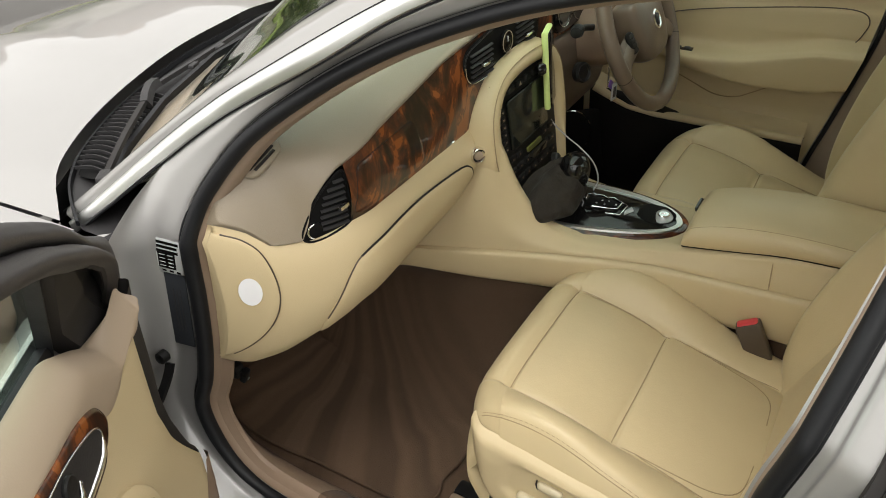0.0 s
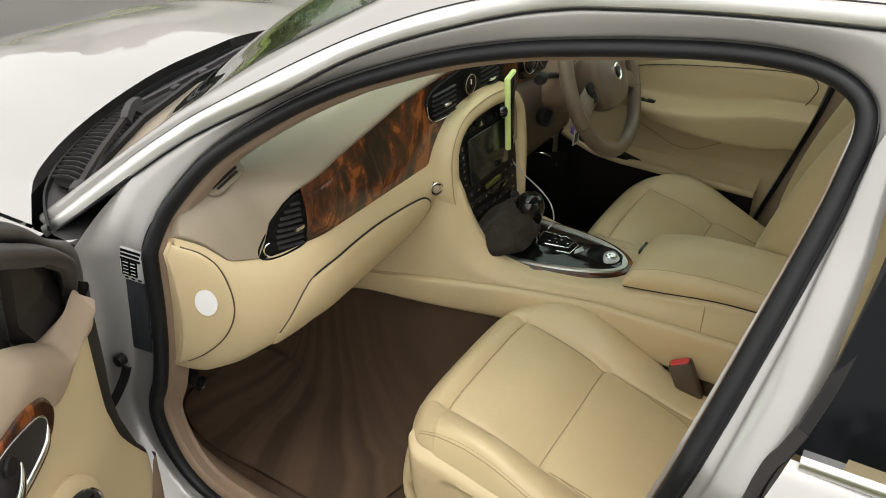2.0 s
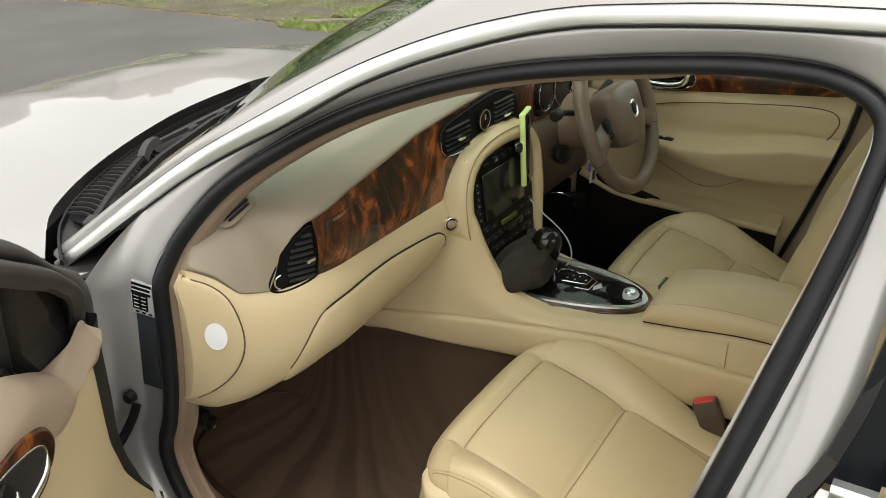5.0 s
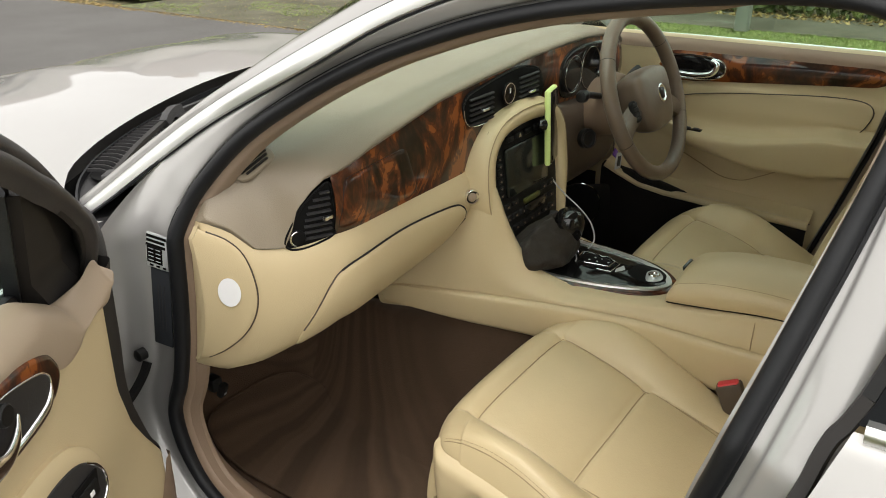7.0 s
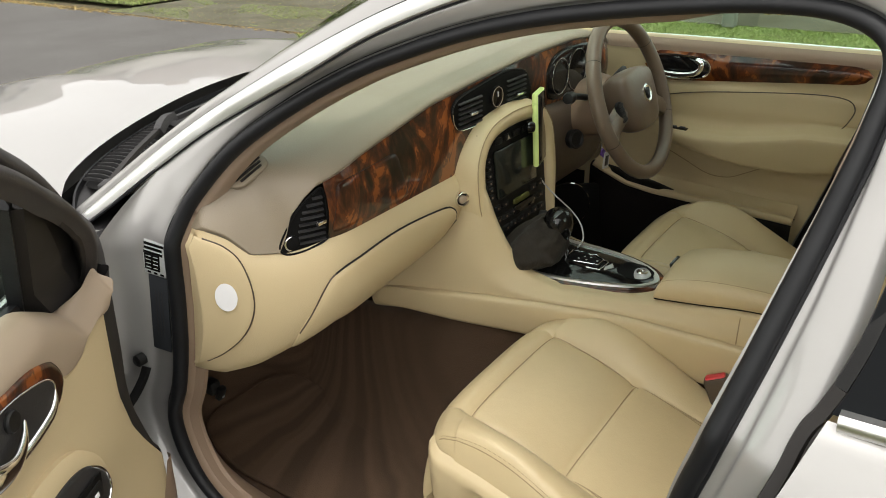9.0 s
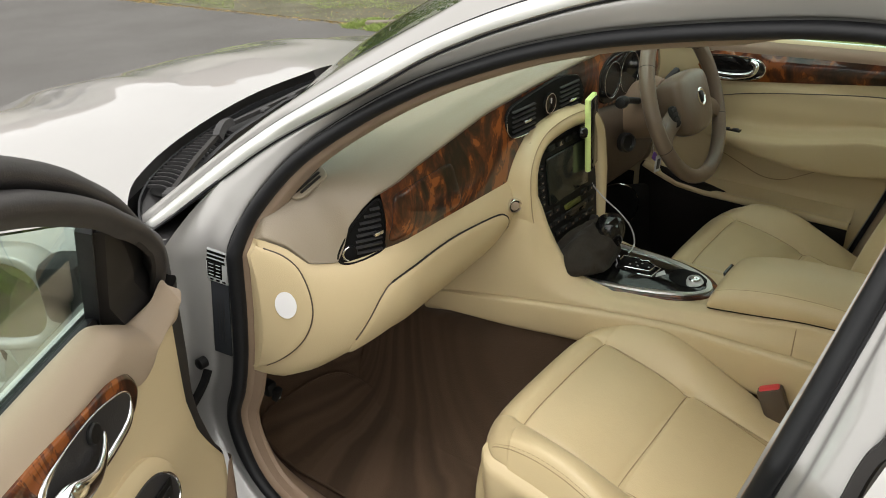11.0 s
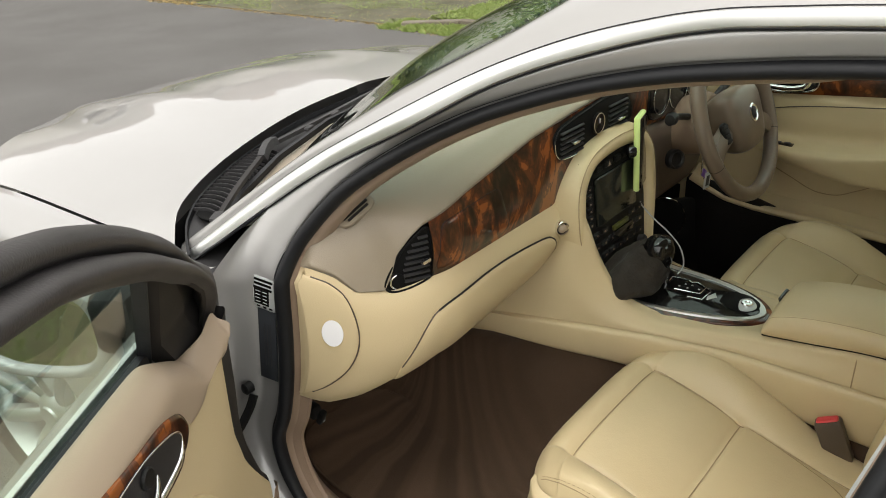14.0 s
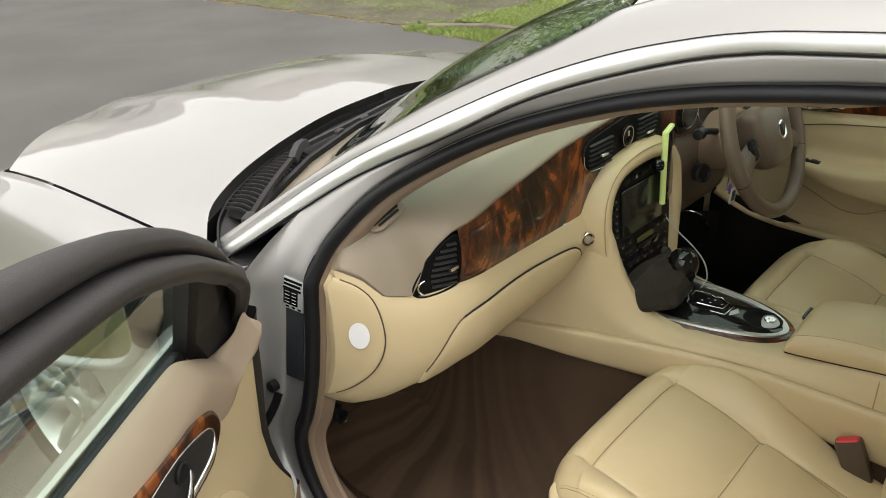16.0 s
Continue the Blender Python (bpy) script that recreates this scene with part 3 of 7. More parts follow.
STRIP_TOP = [(-0.764, 0.680, 0.892), (-0.748, 0.634, 0.926), (-0.731, 0.587, 0.962), (-0.711, 0.525, 1.009), (-0.692, 0.466, 1.053), (-0.675, 0.409, 1.092), (-0.658, 0.350, 1.129), (-0.637, 0.212, 1.204), (-0.612, 0.114, 1.254), (-0.596, 0.037, 1.287), (-0.584, -0.034, 1.312), (-0.575, -0.101, 1.330), (-0.569, -0.163, 1.343), (-0.565, -0.24, 1.352), (-0.561, -0.42, 1.362), (-0.560, -0.75, 1.362), (-0.566, -1.05, 1.345)]

post_rows = [[(-0.815, 0.555 + 0.02 * max(0, 0.5 - abs(z - 0.62)), z), (-0.85, 0.585, z), (-0.885, 0.60, z), (-0.90, 0.615, z)] for z in (0.26, 0.45, 0.65, 0.80, 0.90)]
part("hinge_post", grid(net(post_rows, 12, 20)), PAINT, car)
flange = np.array([around(-0.012, 0.012), around(0.012, -0.002), around(0.034, -0.009), around(0.054, -0.013), around(0.064, -0.026), around(0.086, -0.052), around(0.097, -0.095)])
rear_face = np.array([around(d_, x_, 0.5) for d_, x_ in ((-0.012, 0.012), (0.012, -0.002), (0.030, -0.004), (0.036, -0.011), (0.056, -0.016), (0.078, -0.017), (0.091, -0.006))])
rear_k = np.array([lerp(z_, (0.40, 0.52), (0.0, 1.0)) * (y_ < -0.2) for y_, z_ in seal_yz])[None, :, None]
flange = flange * (1 - rear_k) + rear_face * rear_k
low_d = spline(STRIP_LOW, 500)
ap = []
for j in range(flange.shape[1]):
    y_, z_ = seal[j, 1], seal[j, 2]
    r_ = lerp(z_, (0.885, 0.97), (0.0, 1.0)) if y_ > -0.3 else lerp(z_, (1.16, 1.27), (0.0, 1.0))
    end = low_d[np.argmin(np.linalg.norm(low_d - loop(0.03, -0.02)[j], axis=1))] + (0.006, 0, -0.005)
    a_, b_ = loop(0.010, -0.004)[j], loop(0.015, -0.013)[j]
    up_ = spline([loop(-0.012, 0.012)[j], a_, b_, b_ * 0.67 + end * 0.33 + (-0.003, 0, 0.001), b_ * 0.33 + end * 0.67 + (-0.004, 0, 0.002), end + (-0.001, 0, -0.001), end + (0.004, 0, 0.001)], 26)
    ap.append((1 - r_) * spline(flange[:, j], 26) + r_ * up_)
part("door_aperture", grid(np.array(ap).transpose(1, 0, 2), close_u=True), PAINT, car, "silver painted door aperture and hinge pillar")
rear_post = np.array([lerp(y_, (-0.40, -0.30), (1.0, 0.0)) * lerp(z_, (1.18, 1.28), (1.0, 0.0)) for y_, z_ in seal_yz])[:, None]
seal_c = loop(0.0, -0.006) * (1 - rear_post) + loop(0.004, -0.006) * rear_post
seal_r = np.array([lerp(z_, (0.36, 0.46, 1.05, 1.2), (0.72, 1.0, 1.0, 0.84)) for y_, z_ in seal_yz])
seal_g = [[seal_c[j] + np.array((-0.015 * math.sin(a), *(OUT[j] * 0.0118 * math.cos(a)))) * seal_r[j] for a in np.linspace(0, 2 * math.pi, 16, endpoint=False)] for j in range(len(seal))]
part("door_seal", grid(seal_g, close_u=True, close_v=True), RUBBER, car, "thick black rubber door seal")
part("seal_lip", sweep(loop(0.0155, -0.006), ring(0.0035, 8), (-1, 0, 0), True), RUBBER, car, "thin outer lip of the black door seal")
narrow = np.array([lerp(p[1], (-0.36, -0.28), (0.42, 1.0)) if p[2] > 0.5 else 1.0 for p in seal])[:, None]
lip = np.array([loop(0, 0) + (loop(d_, x_) - loop(0, 0)) * narrow for d_, x_ in ((-0.008, 0.002), (-0.014, 0.006), (-0.019, 0.014), (-0.021, 0.035))])
lip = np.array([spline(lip[:, j], 10) for j in range(lip.shape[1])]).transpose(1, 0, 2)
kick_run = [j for j in range(len(seal)) if seal[j, 1] > -0.36 and seal[j, 2] < 0.96]
pale_run = [j for j in range(len(seal)) if j not in kick_run]
for name_, run, mat_, label_ in (("lower_aperture_trim", kick_run, TAUPE, "brown trim beside the sill carpet"), ("aperture_trim", pale_run, APERTURE, "pale taupe trim inside the seal")):
    k0 = next(i for i in range(len(run)) if (run[i] - 1) % len(seal) not in run)
    run = run[k0:] + run[:k0]
    run = [(run[0] - 1) % len(seal)] + run + [(run[-1] + 1) % len(seal)]
    part(name_, grid(lip[:, run]), mat_, car, label_)

top_c, low_c = spline(STRIP_TOP, 90), spline(STRIP_LOW, 90)
bulge = (top_c + low_c) / 2 + np.array((-0.003, 0, 0.007))
strip = np.array([spline([low_c[i] + (0.006, 0, -0.004), low_c[i], bulge[i], top_c[i], top_c[i] + (0.010, 0, -0.004)], 9) for i in range(90)])
ROOF_EDGE = GLASS_EDGE + [(-0.475, -0.06, 1.368), (-0.468, -0.15, 1.384), (-0.465, -0.24, 1.392), (-0.462, -0.42, 1.400), (-0.462, -0.75, 1.402), (-0.468, -1.05, 1.386)]
glass_c = spline(GLASS_EDGE, 60)
pil_top = spline(STRIP_TOP, 120)
RE = np.array(ROOF_EDGE)[::-1]
pil_y = np.array([lerp(p[1], (-1.05, 0.013, 0.35, 0.65), (-1.05, 0.015, 0.372, 0.70)) for p in pil_top])
pil_in = np.array([[np.interp(y, RE[:, 1], RE[:, c]) for c in range(3)] for y in pil_y])
pillar = np.array([spline([pil_top[i] + (0.004, 0, -0.006), pil_top[i] + (0.006, 0, 0.001), (pil_top[i] * 0.55 + pil_in[i] * 0.45) + np.array((-0.011, 0.006, 0.011)) * lerp(i, (0, 50, 65), (0.45, 0.5, 1.0)), pil_in[i] + (-0.003, 0.003, 0.004), pil_in[i] + (0.008, 0, -0.004 - 0.006 * (pil_y[i] > 0.013))], 14) for i in range(120)])
for sgn in (1, -1):
    side = (lambda g: g) if sgn == 1 else mirror_x
    part("bright_strip", side(grid(strip)), BRIGHT, car, "bright strip along the cant rail")
    part("gutter", side(tube(low_c + np.array((0.0038, 0, -0.0035)), 0.0019, 8)), RUBBER, car, "dark drip gutter")
    part("roof_joint", side(tube(top_c[int(len(top_c) * 0.2):] + np.array((0.006, 0, 0.0012)), 0.0010, 6)), RUBBER, car, "dark roof joint line")
    part("windscreen_pillar", side(grid(pillar)), PAINT, car)
    part("glass_seal", side(tube(glass_c + np.array((0.006, -0.002, 0.003)), 0.006, 8)), RUBBER, car, "black windscreen edge seal")

ROOF = []
for k in range(10, 17):
    g = ROOF_EDGE[k]
    crown = lerp(g[1], (-1.05, -0.75, -0.42, -0.24, -0.06, 0.013), (1.430, 1.442, 1.441, 1.434, 1.414, 1.402))
    yf = 0.045 if k == 10 else g[1]
    ROOF.append([(g[0] - 0.004, g[1], g[2] - 0.002), (g[0] * 0.93, g[1], g[2] + 0.010), (g[0] * 0.6, 0.4 * g[1] + 0.6 * yf, crown - 0.018), (0, yf, crown), (-g[0] * 0.6, 0.4 * g[1] + 0.6 * yf, crown - 0.018), (-g[0] * 0.93, g[1], g[2] + 0.010), (-g[0] + 0.004, g[1], g[2] - 0.002)])
ROOF.append([(x * 1.0, y - 0.2, z - 0.035) for x, y, z in ROOF[-1]])
part("roof", grid(net(ROOF, 40, 40)), PAINT, car, "silver painted steel roof")
part("headliner", grid(net([[(x * 0.97, y, z - 0.035) for x, y, z in r] for r in ROOF], 20, 20)), HEADLINER, car, "pale cloth headliner")


SC_Y = spline(list(zip((0, 0.25, 0.47, 0.62, 0.70, 0.745, 0.775, 0.80), (0.958, 0.93, 0.872, 0.805, 0.745, 0.69, 0.64, 0.60))), 160)
SC_Z = spline(list(zip((0, 0.25, 0.47, 0.62, 0.72, 0.80), (0.992, 0.985, 0.968, 0.952, 0.938, 0.918))), 160)


def scuttle(x):
    """Rear edge of the bonnet: y and z at x."""
    a = abs(x)
    return lerp(a, SC_Y[:, 0], SC_Y[:, 1]), lerp(a, SC_Z[:, 0], SC_Z[:, 1])


def screen_base(x):
    a = abs(x)
    return lerp(a, (0, 0.25, 0.45, 0.60, 0.70, 0.735), (0.862, 0.835, 0.778, 0.715, 0.655, 0.62)), lerp(a, (0, 0.25, 0.45, 0.60, 0.735), (0.985, 0.978, 0.960, 0.938, 0.91))


ws_rows = []
for s in np.linspace(0, 1, 7):
    g = spline(GLASS_EDGE, 61)[int(round(s * 60))]
    row = []
    for x in np.linspace(-1, 1, 9):
        yb, zb = screen_base(x * 0.735)
        yc = yb + (0.035 - yb) * s + 0.02 * math.sin(math.pi * s)
        zc = zb + (1.385 - zb) * s + 0.035 * math.sin(math.pi * s)
        k = abs(x) ** 2.6
        row.append((x * -g[0], (1 - k) * (yc + 0.04 * s) + k * g[1], (1 - k) * zc + k * g[2]))
    ws_rows.append(row)
ws = net(ws_rows, 40, 24)
wsg = part("windscreen", shell(ws, 0.004), GLASS, car, "curved clear laminated windscreen")
wsg.visible_shadow = False

wn_ = normals(ws)
wn_ = wn_ * np.where(wn_[..., 2:] > 0, 1, -1)
under = ws - wn_ * 0.004
part("frit_band", join(grid(under[:4]), grid(under[3:, :3]), grid(under[3:, -3:])), BLACK, wsg, "black printed border of the windscreen")

# Bonnet: a long bulged lid with ridges running back from the lamps.
bon = []
XS = np.linspace(-0.80, 0.80, 41)
for s in np.linspace(0, 1, 30):
    row = []
    for x in XS:
        y0, z0 = scuttle(x * 0.97)
        y1 = 2.02 - 0.42 * abs(x / 0.80) ** 2.4
        y = y0 + (y1 - y0) * s
        drop = 0.020 * s ** 1.5 + 0.012 * s * abs(x / 0.8) ** 4 + 0.12 * max(0, (y - 1.15) / 0.9) ** 2.2
        crown = 0.030 * (1 - (x / 0.8) ** 2) * math.sin(math.pi * min(1, 0.25 + s)) if s < 0.75 else 0.0
        ridge = 0.016 * s * (math.exp(-((abs(x) - 0.30 - 0.05 * s) / 0.05) ** 2) + 0.6 * math.exp(-((abs(x) - 0.62) / 0.11) ** 2))
        row.append((x, y, z0 - drop + crown * 0.6 + ridge))
    bon.append(row)
bon = np.array(bon)
part("bonnet", grid(net(bon[::3, ::2], 61, 40)), PAINT, car, "long silver bonnet with raised flutes")
edge_pts = [(x, scuttle(x)[0], scuttle(x)[1]) for x in np.linspace(-0.78, 0.78, 140)]
part("bonnet_edge", sweep(np.array(edge_pts) + (0, -0.004, -0.008), [(-0.003, -0.010), (0.003, -0.010), (0.002, 0.0), (-0.002, 0.0)]), RUBBER, car, "black seal along the bonnet's rear edge")


EDGE = bon[:, 0]


def wing(sgn):
    rows = []
    for y in np.linspace(0.60, 1.98, 34):
        s = (y - 0.60) / 1.38
        taper = 0.40 * max(0, (y - 1.35) / 0.65) ** 2.2
        yb = (y - 0.60) / 1.05
        zt = lerp(y, EDGE[:, 1], EDGE[:, 2]) - 0.004 if y < EDGE[-1, 1] else EDGE[-1, 2] - 0.004 - 0.5 * (y - EDGE[-1, 1])
        dy = y - 1.25
        zb = 0.335 + math.sqrt(max(0, 0.375 ** 2 - dy * dy)) if abs(dy) < 0.375 else 0.24
        zb = max(zb, 0.24)
        xt = 0.8045 if y < EDGE[-1, 1] else 0.8045 - taper * 0.75
        rows.append([(-xt, y, zt), (-(xt + 0.035), y, zt - 0.006), (-(0.895 - taper), y, zt - 0.05), (-(0.925 - taper), y, max(zb + 0.02, zt - 0.17)), (-(0.93 - taper), y, zb + (zt - 0.17 - zb) * 0.35), (-(0.925 - taper), y, zb), (-(0.90 - taper), y, zb + 0.004)])
    g = grid(net(rows, 30, 110))
    part("wing", g if sgn < 0 else mirror_x(g), PAINT, car, "silver front wing with wheel arch")


wing(-1)
wing(1)
nose = []
for z, yo, xw in ((0.80, 1.99, 0.60), (0.70, 2.07, 0.70), (0.55, 2.10, 0.74), (0.38, 2.09, 0.74), (0.24, 2.0, 0.70)):
    nose.append([(x * xw, yo - 0.34 * abs(x) ** 3, z) for x in (-1, -0.8, -0.4, 0, 0.4, 0.8, 1)])
part("front_bumper", grid(net(nose, 24, 14)), PAINT, car)

# Scuttle panel below the windscreen, with its row of louvres.
cow = []
for x in np.linspace(-0.775, 0.775, 50):
    (ya, za), (yb, zb) = scuttle(x), screen_base(x * 0.95)
    yb = min(yb, ya - 0.02)
    cow.append([(x, ya - 0.002, za - 0.020), (x, ya * 0.7 + yb * 0.3, za - 0.024), (x, ya * 0.35 + yb * 0.65, (za + zb) / 2 - 0.022), (x, yb - 0.02, zb - 0.016), (x, yb - 0.07, zb - 0.02)])
cowl = part("scuttle_panel", grid(net(cow, 16, 50)), GREY_PLASTIC, car, "dark grey plastic scuttle panel")
recess = []
for x in np.linspace(-0.685, -0.405, 24):
    (ya, za), (yb, zb) = scuttle(x), screen_base(x * 0.95)
    yb = min(yb, ya - 0.05)
    recess.append([(x, ya - 0.016, za - 0.016), (x, ya * 0.7 + yb * 0.3, za - 0.017), (x, ya * 0.4 + yb * 0.6, za - 0.018), (x + 0.012, ya * 0.12 + yb * 0.88, za - 0.018)])
part("louvre_recess", grid(net(recess, 12, 24)), VENT_BLACK, cowl, "black recess under the louvres")
for i in range(18):
    x = -0.672 + i * 0.0145
    (ya, za), (yb, zb) = scuttle(x), screen_base(x * 0.95)
    yb = min(yb, ya - 0.05)
    pth = spline([(x - 0.010, ya - 0.006, za - 0.012), (x - 0.004, ya * 0.75 + yb * 0.25, za - 0.009), (x + 0.008, ya * 0.5 + yb * 0.5, za - 0.010), (x + 0.010, ya * 0.18 + yb * 0.82, za - 0.013)], 9)
    part("louvre", sweep(pth, [(-0.0012, -0.004), (0.0012, -0.004), (0.0010, 0.002), (-0.0010, 0.002)]), GREY_PLASTIC, cowl)

wip = part("wiper", sweep(spline([(-0.478, 0.795, 0.970), (-0.455, 0.815, 0.976), (-0.42, 0.843, 0.978), (-0.386, 0.866, 0.972)], 12), [(-0.013, -0.008), (0.013, -0.008), (0.007, 0.007), (-0.007, 0.007)]), GREY_PLASTIC, car, "dark windscreen wiper at rest")
part("arm", sweep(spline([(-0.706, 0.636, 0.953), (-0.60, 0.711, 0.966), (-0.470, 0.802, 0.972)], 20), [(-0.006, -0.004), (0.006, -0.004), (0.005, 0.004), (-0.005, 0.004)]), SAIL, wip, "dark wiper arm")
part("arm_end", rbox(0.036, 0.020, 0.014, 0.004, pose(-0.705, 0.637, 0.955, 0, 0, 36)), GREY_PLASTIC, wip)
part("blade", sweep([(x, screen_base(x)[0] - 0.006, screen_base(x)[1] + 0.010) for x in np.linspace(-0.68, -0.14, 20)], [(-0.003, -0.010), (0.003, -0.010), (0.005, 0.004), (-0.005, 0.004)]), RUBBER, wip, "black rubber blade")
part("wiper", sweep(spline([(-0.385, 0.862, 0.966), (-0.25, 0.878, 0.974), (0.0, 0.91, 0.990), (0.16, 0.90, 0.992)], 20), [(-0.006, -0.004), (0.006, -0.004), (0.005, 0.005), (-0.005, 0.005)]), GREY_PLASTIC, car, "dark windscreen wiper at rest")
for x_ in (-0.20, -0.30):
    part("washer_jet", rbox(0.030, 0.014, 0.010, 0.004, pose(x_, screen_base(x_)[0] + 0.022, screen_base(x_)[1] + 0.006, 0, 0, 20)), GREY_PLASTIC, cowl, "small washer jet")

# Sill and lower body under the opening.
part("sill", grid(net([[(-0.75, y, 0.325), (-0.80, y, 0.318), (-0.85, y, 0.305), (-0.885, y, 0.27), (-0.88, y, 0.20), (-0.80, y, 0.17)] for y in np.linspace(-1.45, 0.88, 8)], 20, 12)), PAINT, car, "silver door sill")
part("tread_plate", moved(plate(round_rect(0.045, 0.62, 0.02), 0.003, None, 0.001), pose(-0.785, 0.06, 0.321, 0, -6, 0)), PAINT, car, "ribbed metal tread plate on the sill")
for i in range(4):
    part("tread_rib", tube([(-0.772 - i * 0.008, -0.2, 0.3255 - i * 0.0008), (-0.772 - i * 0.008, 0.32, 0.3255 - i * 0.0008)], 0.0016, 6), PAINT, car)

# Rear door, closed behind the pillar.
RD = pose(0.047, 0.0, -0.014)
rdoor = part("rear_door", moved(grid(net([[(-0.777, y0 - 0.012, 0.968), (-0.799, y0 - 0.004, 0.948), (-0.838, y0 + 0.018, 0.885), (-0.880, y0 + 0.065, 0.75), (-0.893, y0 + 0.10, 0.58), (-0.885, y0 + 0.11, 0.40), (-0.872, y0 + 0.11, 0.32)] for y0 in (-0.522, -0.75, -1.0, -1.3, -1.5)], 40, 20)), RD), PAINT, car, "closed silver rear door")
part("edge_rubber", moved(sweep(spline([(-0.764, -0.538, 0.998), (-0.774, -0.527, 0.970), (-0.780, -0.519, 0.956), (-0.789, -0.513, 0.936), (-0.803, -0.507, 0.907), (-0.825, -0.494, 0.865), (-0.858, -0.465, 0.78), (-0.875, -0.437, 0.6), (-0.868, -0.42, 0.34)], 40), [(-0.008, -0.006), (0.008, -0.006), (0.006, 0.004), (-0.006, 0.004)], (-0.9, 0.1, 0.3)), RD), SAIL, rdoor, "worn dark rubber along the rear door edge")
part("waist_strip", moved(sweep(spline([(-0.779, -0.543, 0.972), (-0.784, -0.70, 0.979), (-0.786, -1.0, 0.984), (-0.788, -1.5, 0.99)], 24), [(-0.008, -0.009), (0.004, -0.009), (0.008, -0.002), (0.007, 0.004), (0.003, 0.009), (-0.008, 0.009)]), RD), BRIGHT, rdoor, "bright metal waist strip")
part("door_glass", moved(shell(net([[(-0.774, y + 0.016, 0.974), (-0.728, y - 0.002, 1.09), (-0.678, y - 0.020, 1.20), (-0.617, y - 0.03, 1.31)] for y in (-0.550, -0.85, -1.1, -1.35)], 12, 12), 0.004), RD), DARK_GLASS, rdoor, "dark rear door glass")
part("window_frame", moved(sweep(spline([(-0.764, -0.538, 0.998), (-0.740, -0.552, 1.052), (-0.696, -0.566, 1.15), (-0.640, -0.580, 1.29), (-0.62, -0.64, 1.315), (-0.615, -1.0, 1.32), (-0.63, -1.35, 1.285)], 50), [(-0.008, -0.006), (0.008, -0.006), (0.006, 0.004), (-0.006, 0.004)], (-0.9, 0.1, 0.3)), RD), BLACK, rdoor, "gloss dark rear window frame")

# Rear quarters, boot and the closed far side.
quarter = []
for y in np.linspace(-1.5, -2.75, 24):
    t = max(0, (-2.1 - y) / 0.65)
    dy = y + 1.78
    zb = 0.335 + math.sqrt(max(0, 0.375 ** 2 - dy * dy)) if abs(dy) < 0.375 else 0.26
    xo = 0.90 - 0.22 * t ** 2
    quarter.append([(-(xo - 0.13), y, 1.0 - 0.06 * t), (-(xo - 0.04), y, 0.96 - 0.06 * t), (-xo, y, 0.82), (-xo, y, max(zb + 0.02, 0.6)), (-(xo - 0.01), y, zb)])
qg = grid(net(quarter, 20, 60))
part("rear_quarter", qg, PAINT, car)
part("rear_quarter", mirror_x(qg), PAINT, car)
part("boot_lid", grid(net([[(x * 0.78, y, z + 0.03 * (1 - x * x)) for x in (-1, -0.6, 0, 0.6, 1)] for y, z in ((-1.9, 1.0), (-2.2, 0.985), (-2.6, 0.95), (-2.78, 0.88), (-2.82, 0.6), (-2.76, 0.28))], 20, 24)), PAINT, car)
rsg = part("rear_screen", shell(net([[(x * w, y, z + 0.02 * (1 - x * x)) for x in (-1, -0.5, 0, 0.5, 1)] for y, z, w in ((-1.25, 1.35, 0.55), (-1.55, 1.20, 0.62), (-1.9, 1.0, 0.70))], 16, 12), 0.004), GLASS, car, "sloping rear window")
rsg.visible_shadow = False
part("rear_pillar", grid(net([[(-0.575, y, z), (-0.64, y - 0.05, z - 0.12), (-0.76, y - 0.25, z - 0.32)] for y, z in ((-1.05, 1.33), (-1.25, 1.31))], 10, 6)), PAINT, car)
part("rear_pillar", mirror_x(grid(net([[(-0.575, y, z), (-0.64, y - 0.05, z - 0.12), (-0.76, y - 0.25, z - 0.32)] for y, z in ((-1.05, 1.33), (-1.25, 1.31))], 10, 6))), PAINT, car)
part("far_body_side", mirror_x(grid(net([[(-0.79, y, 1.0), (-0.87, y, 0.92), (-0.905, y, 0.70), (-0.90, y, 0.42), (-0.86, y, 0.19)] for y in (0.60, 0.1, -0.4, -0.9, -1.5)], 20, 16))), PAINT, car, "closed silver doors of the far side")


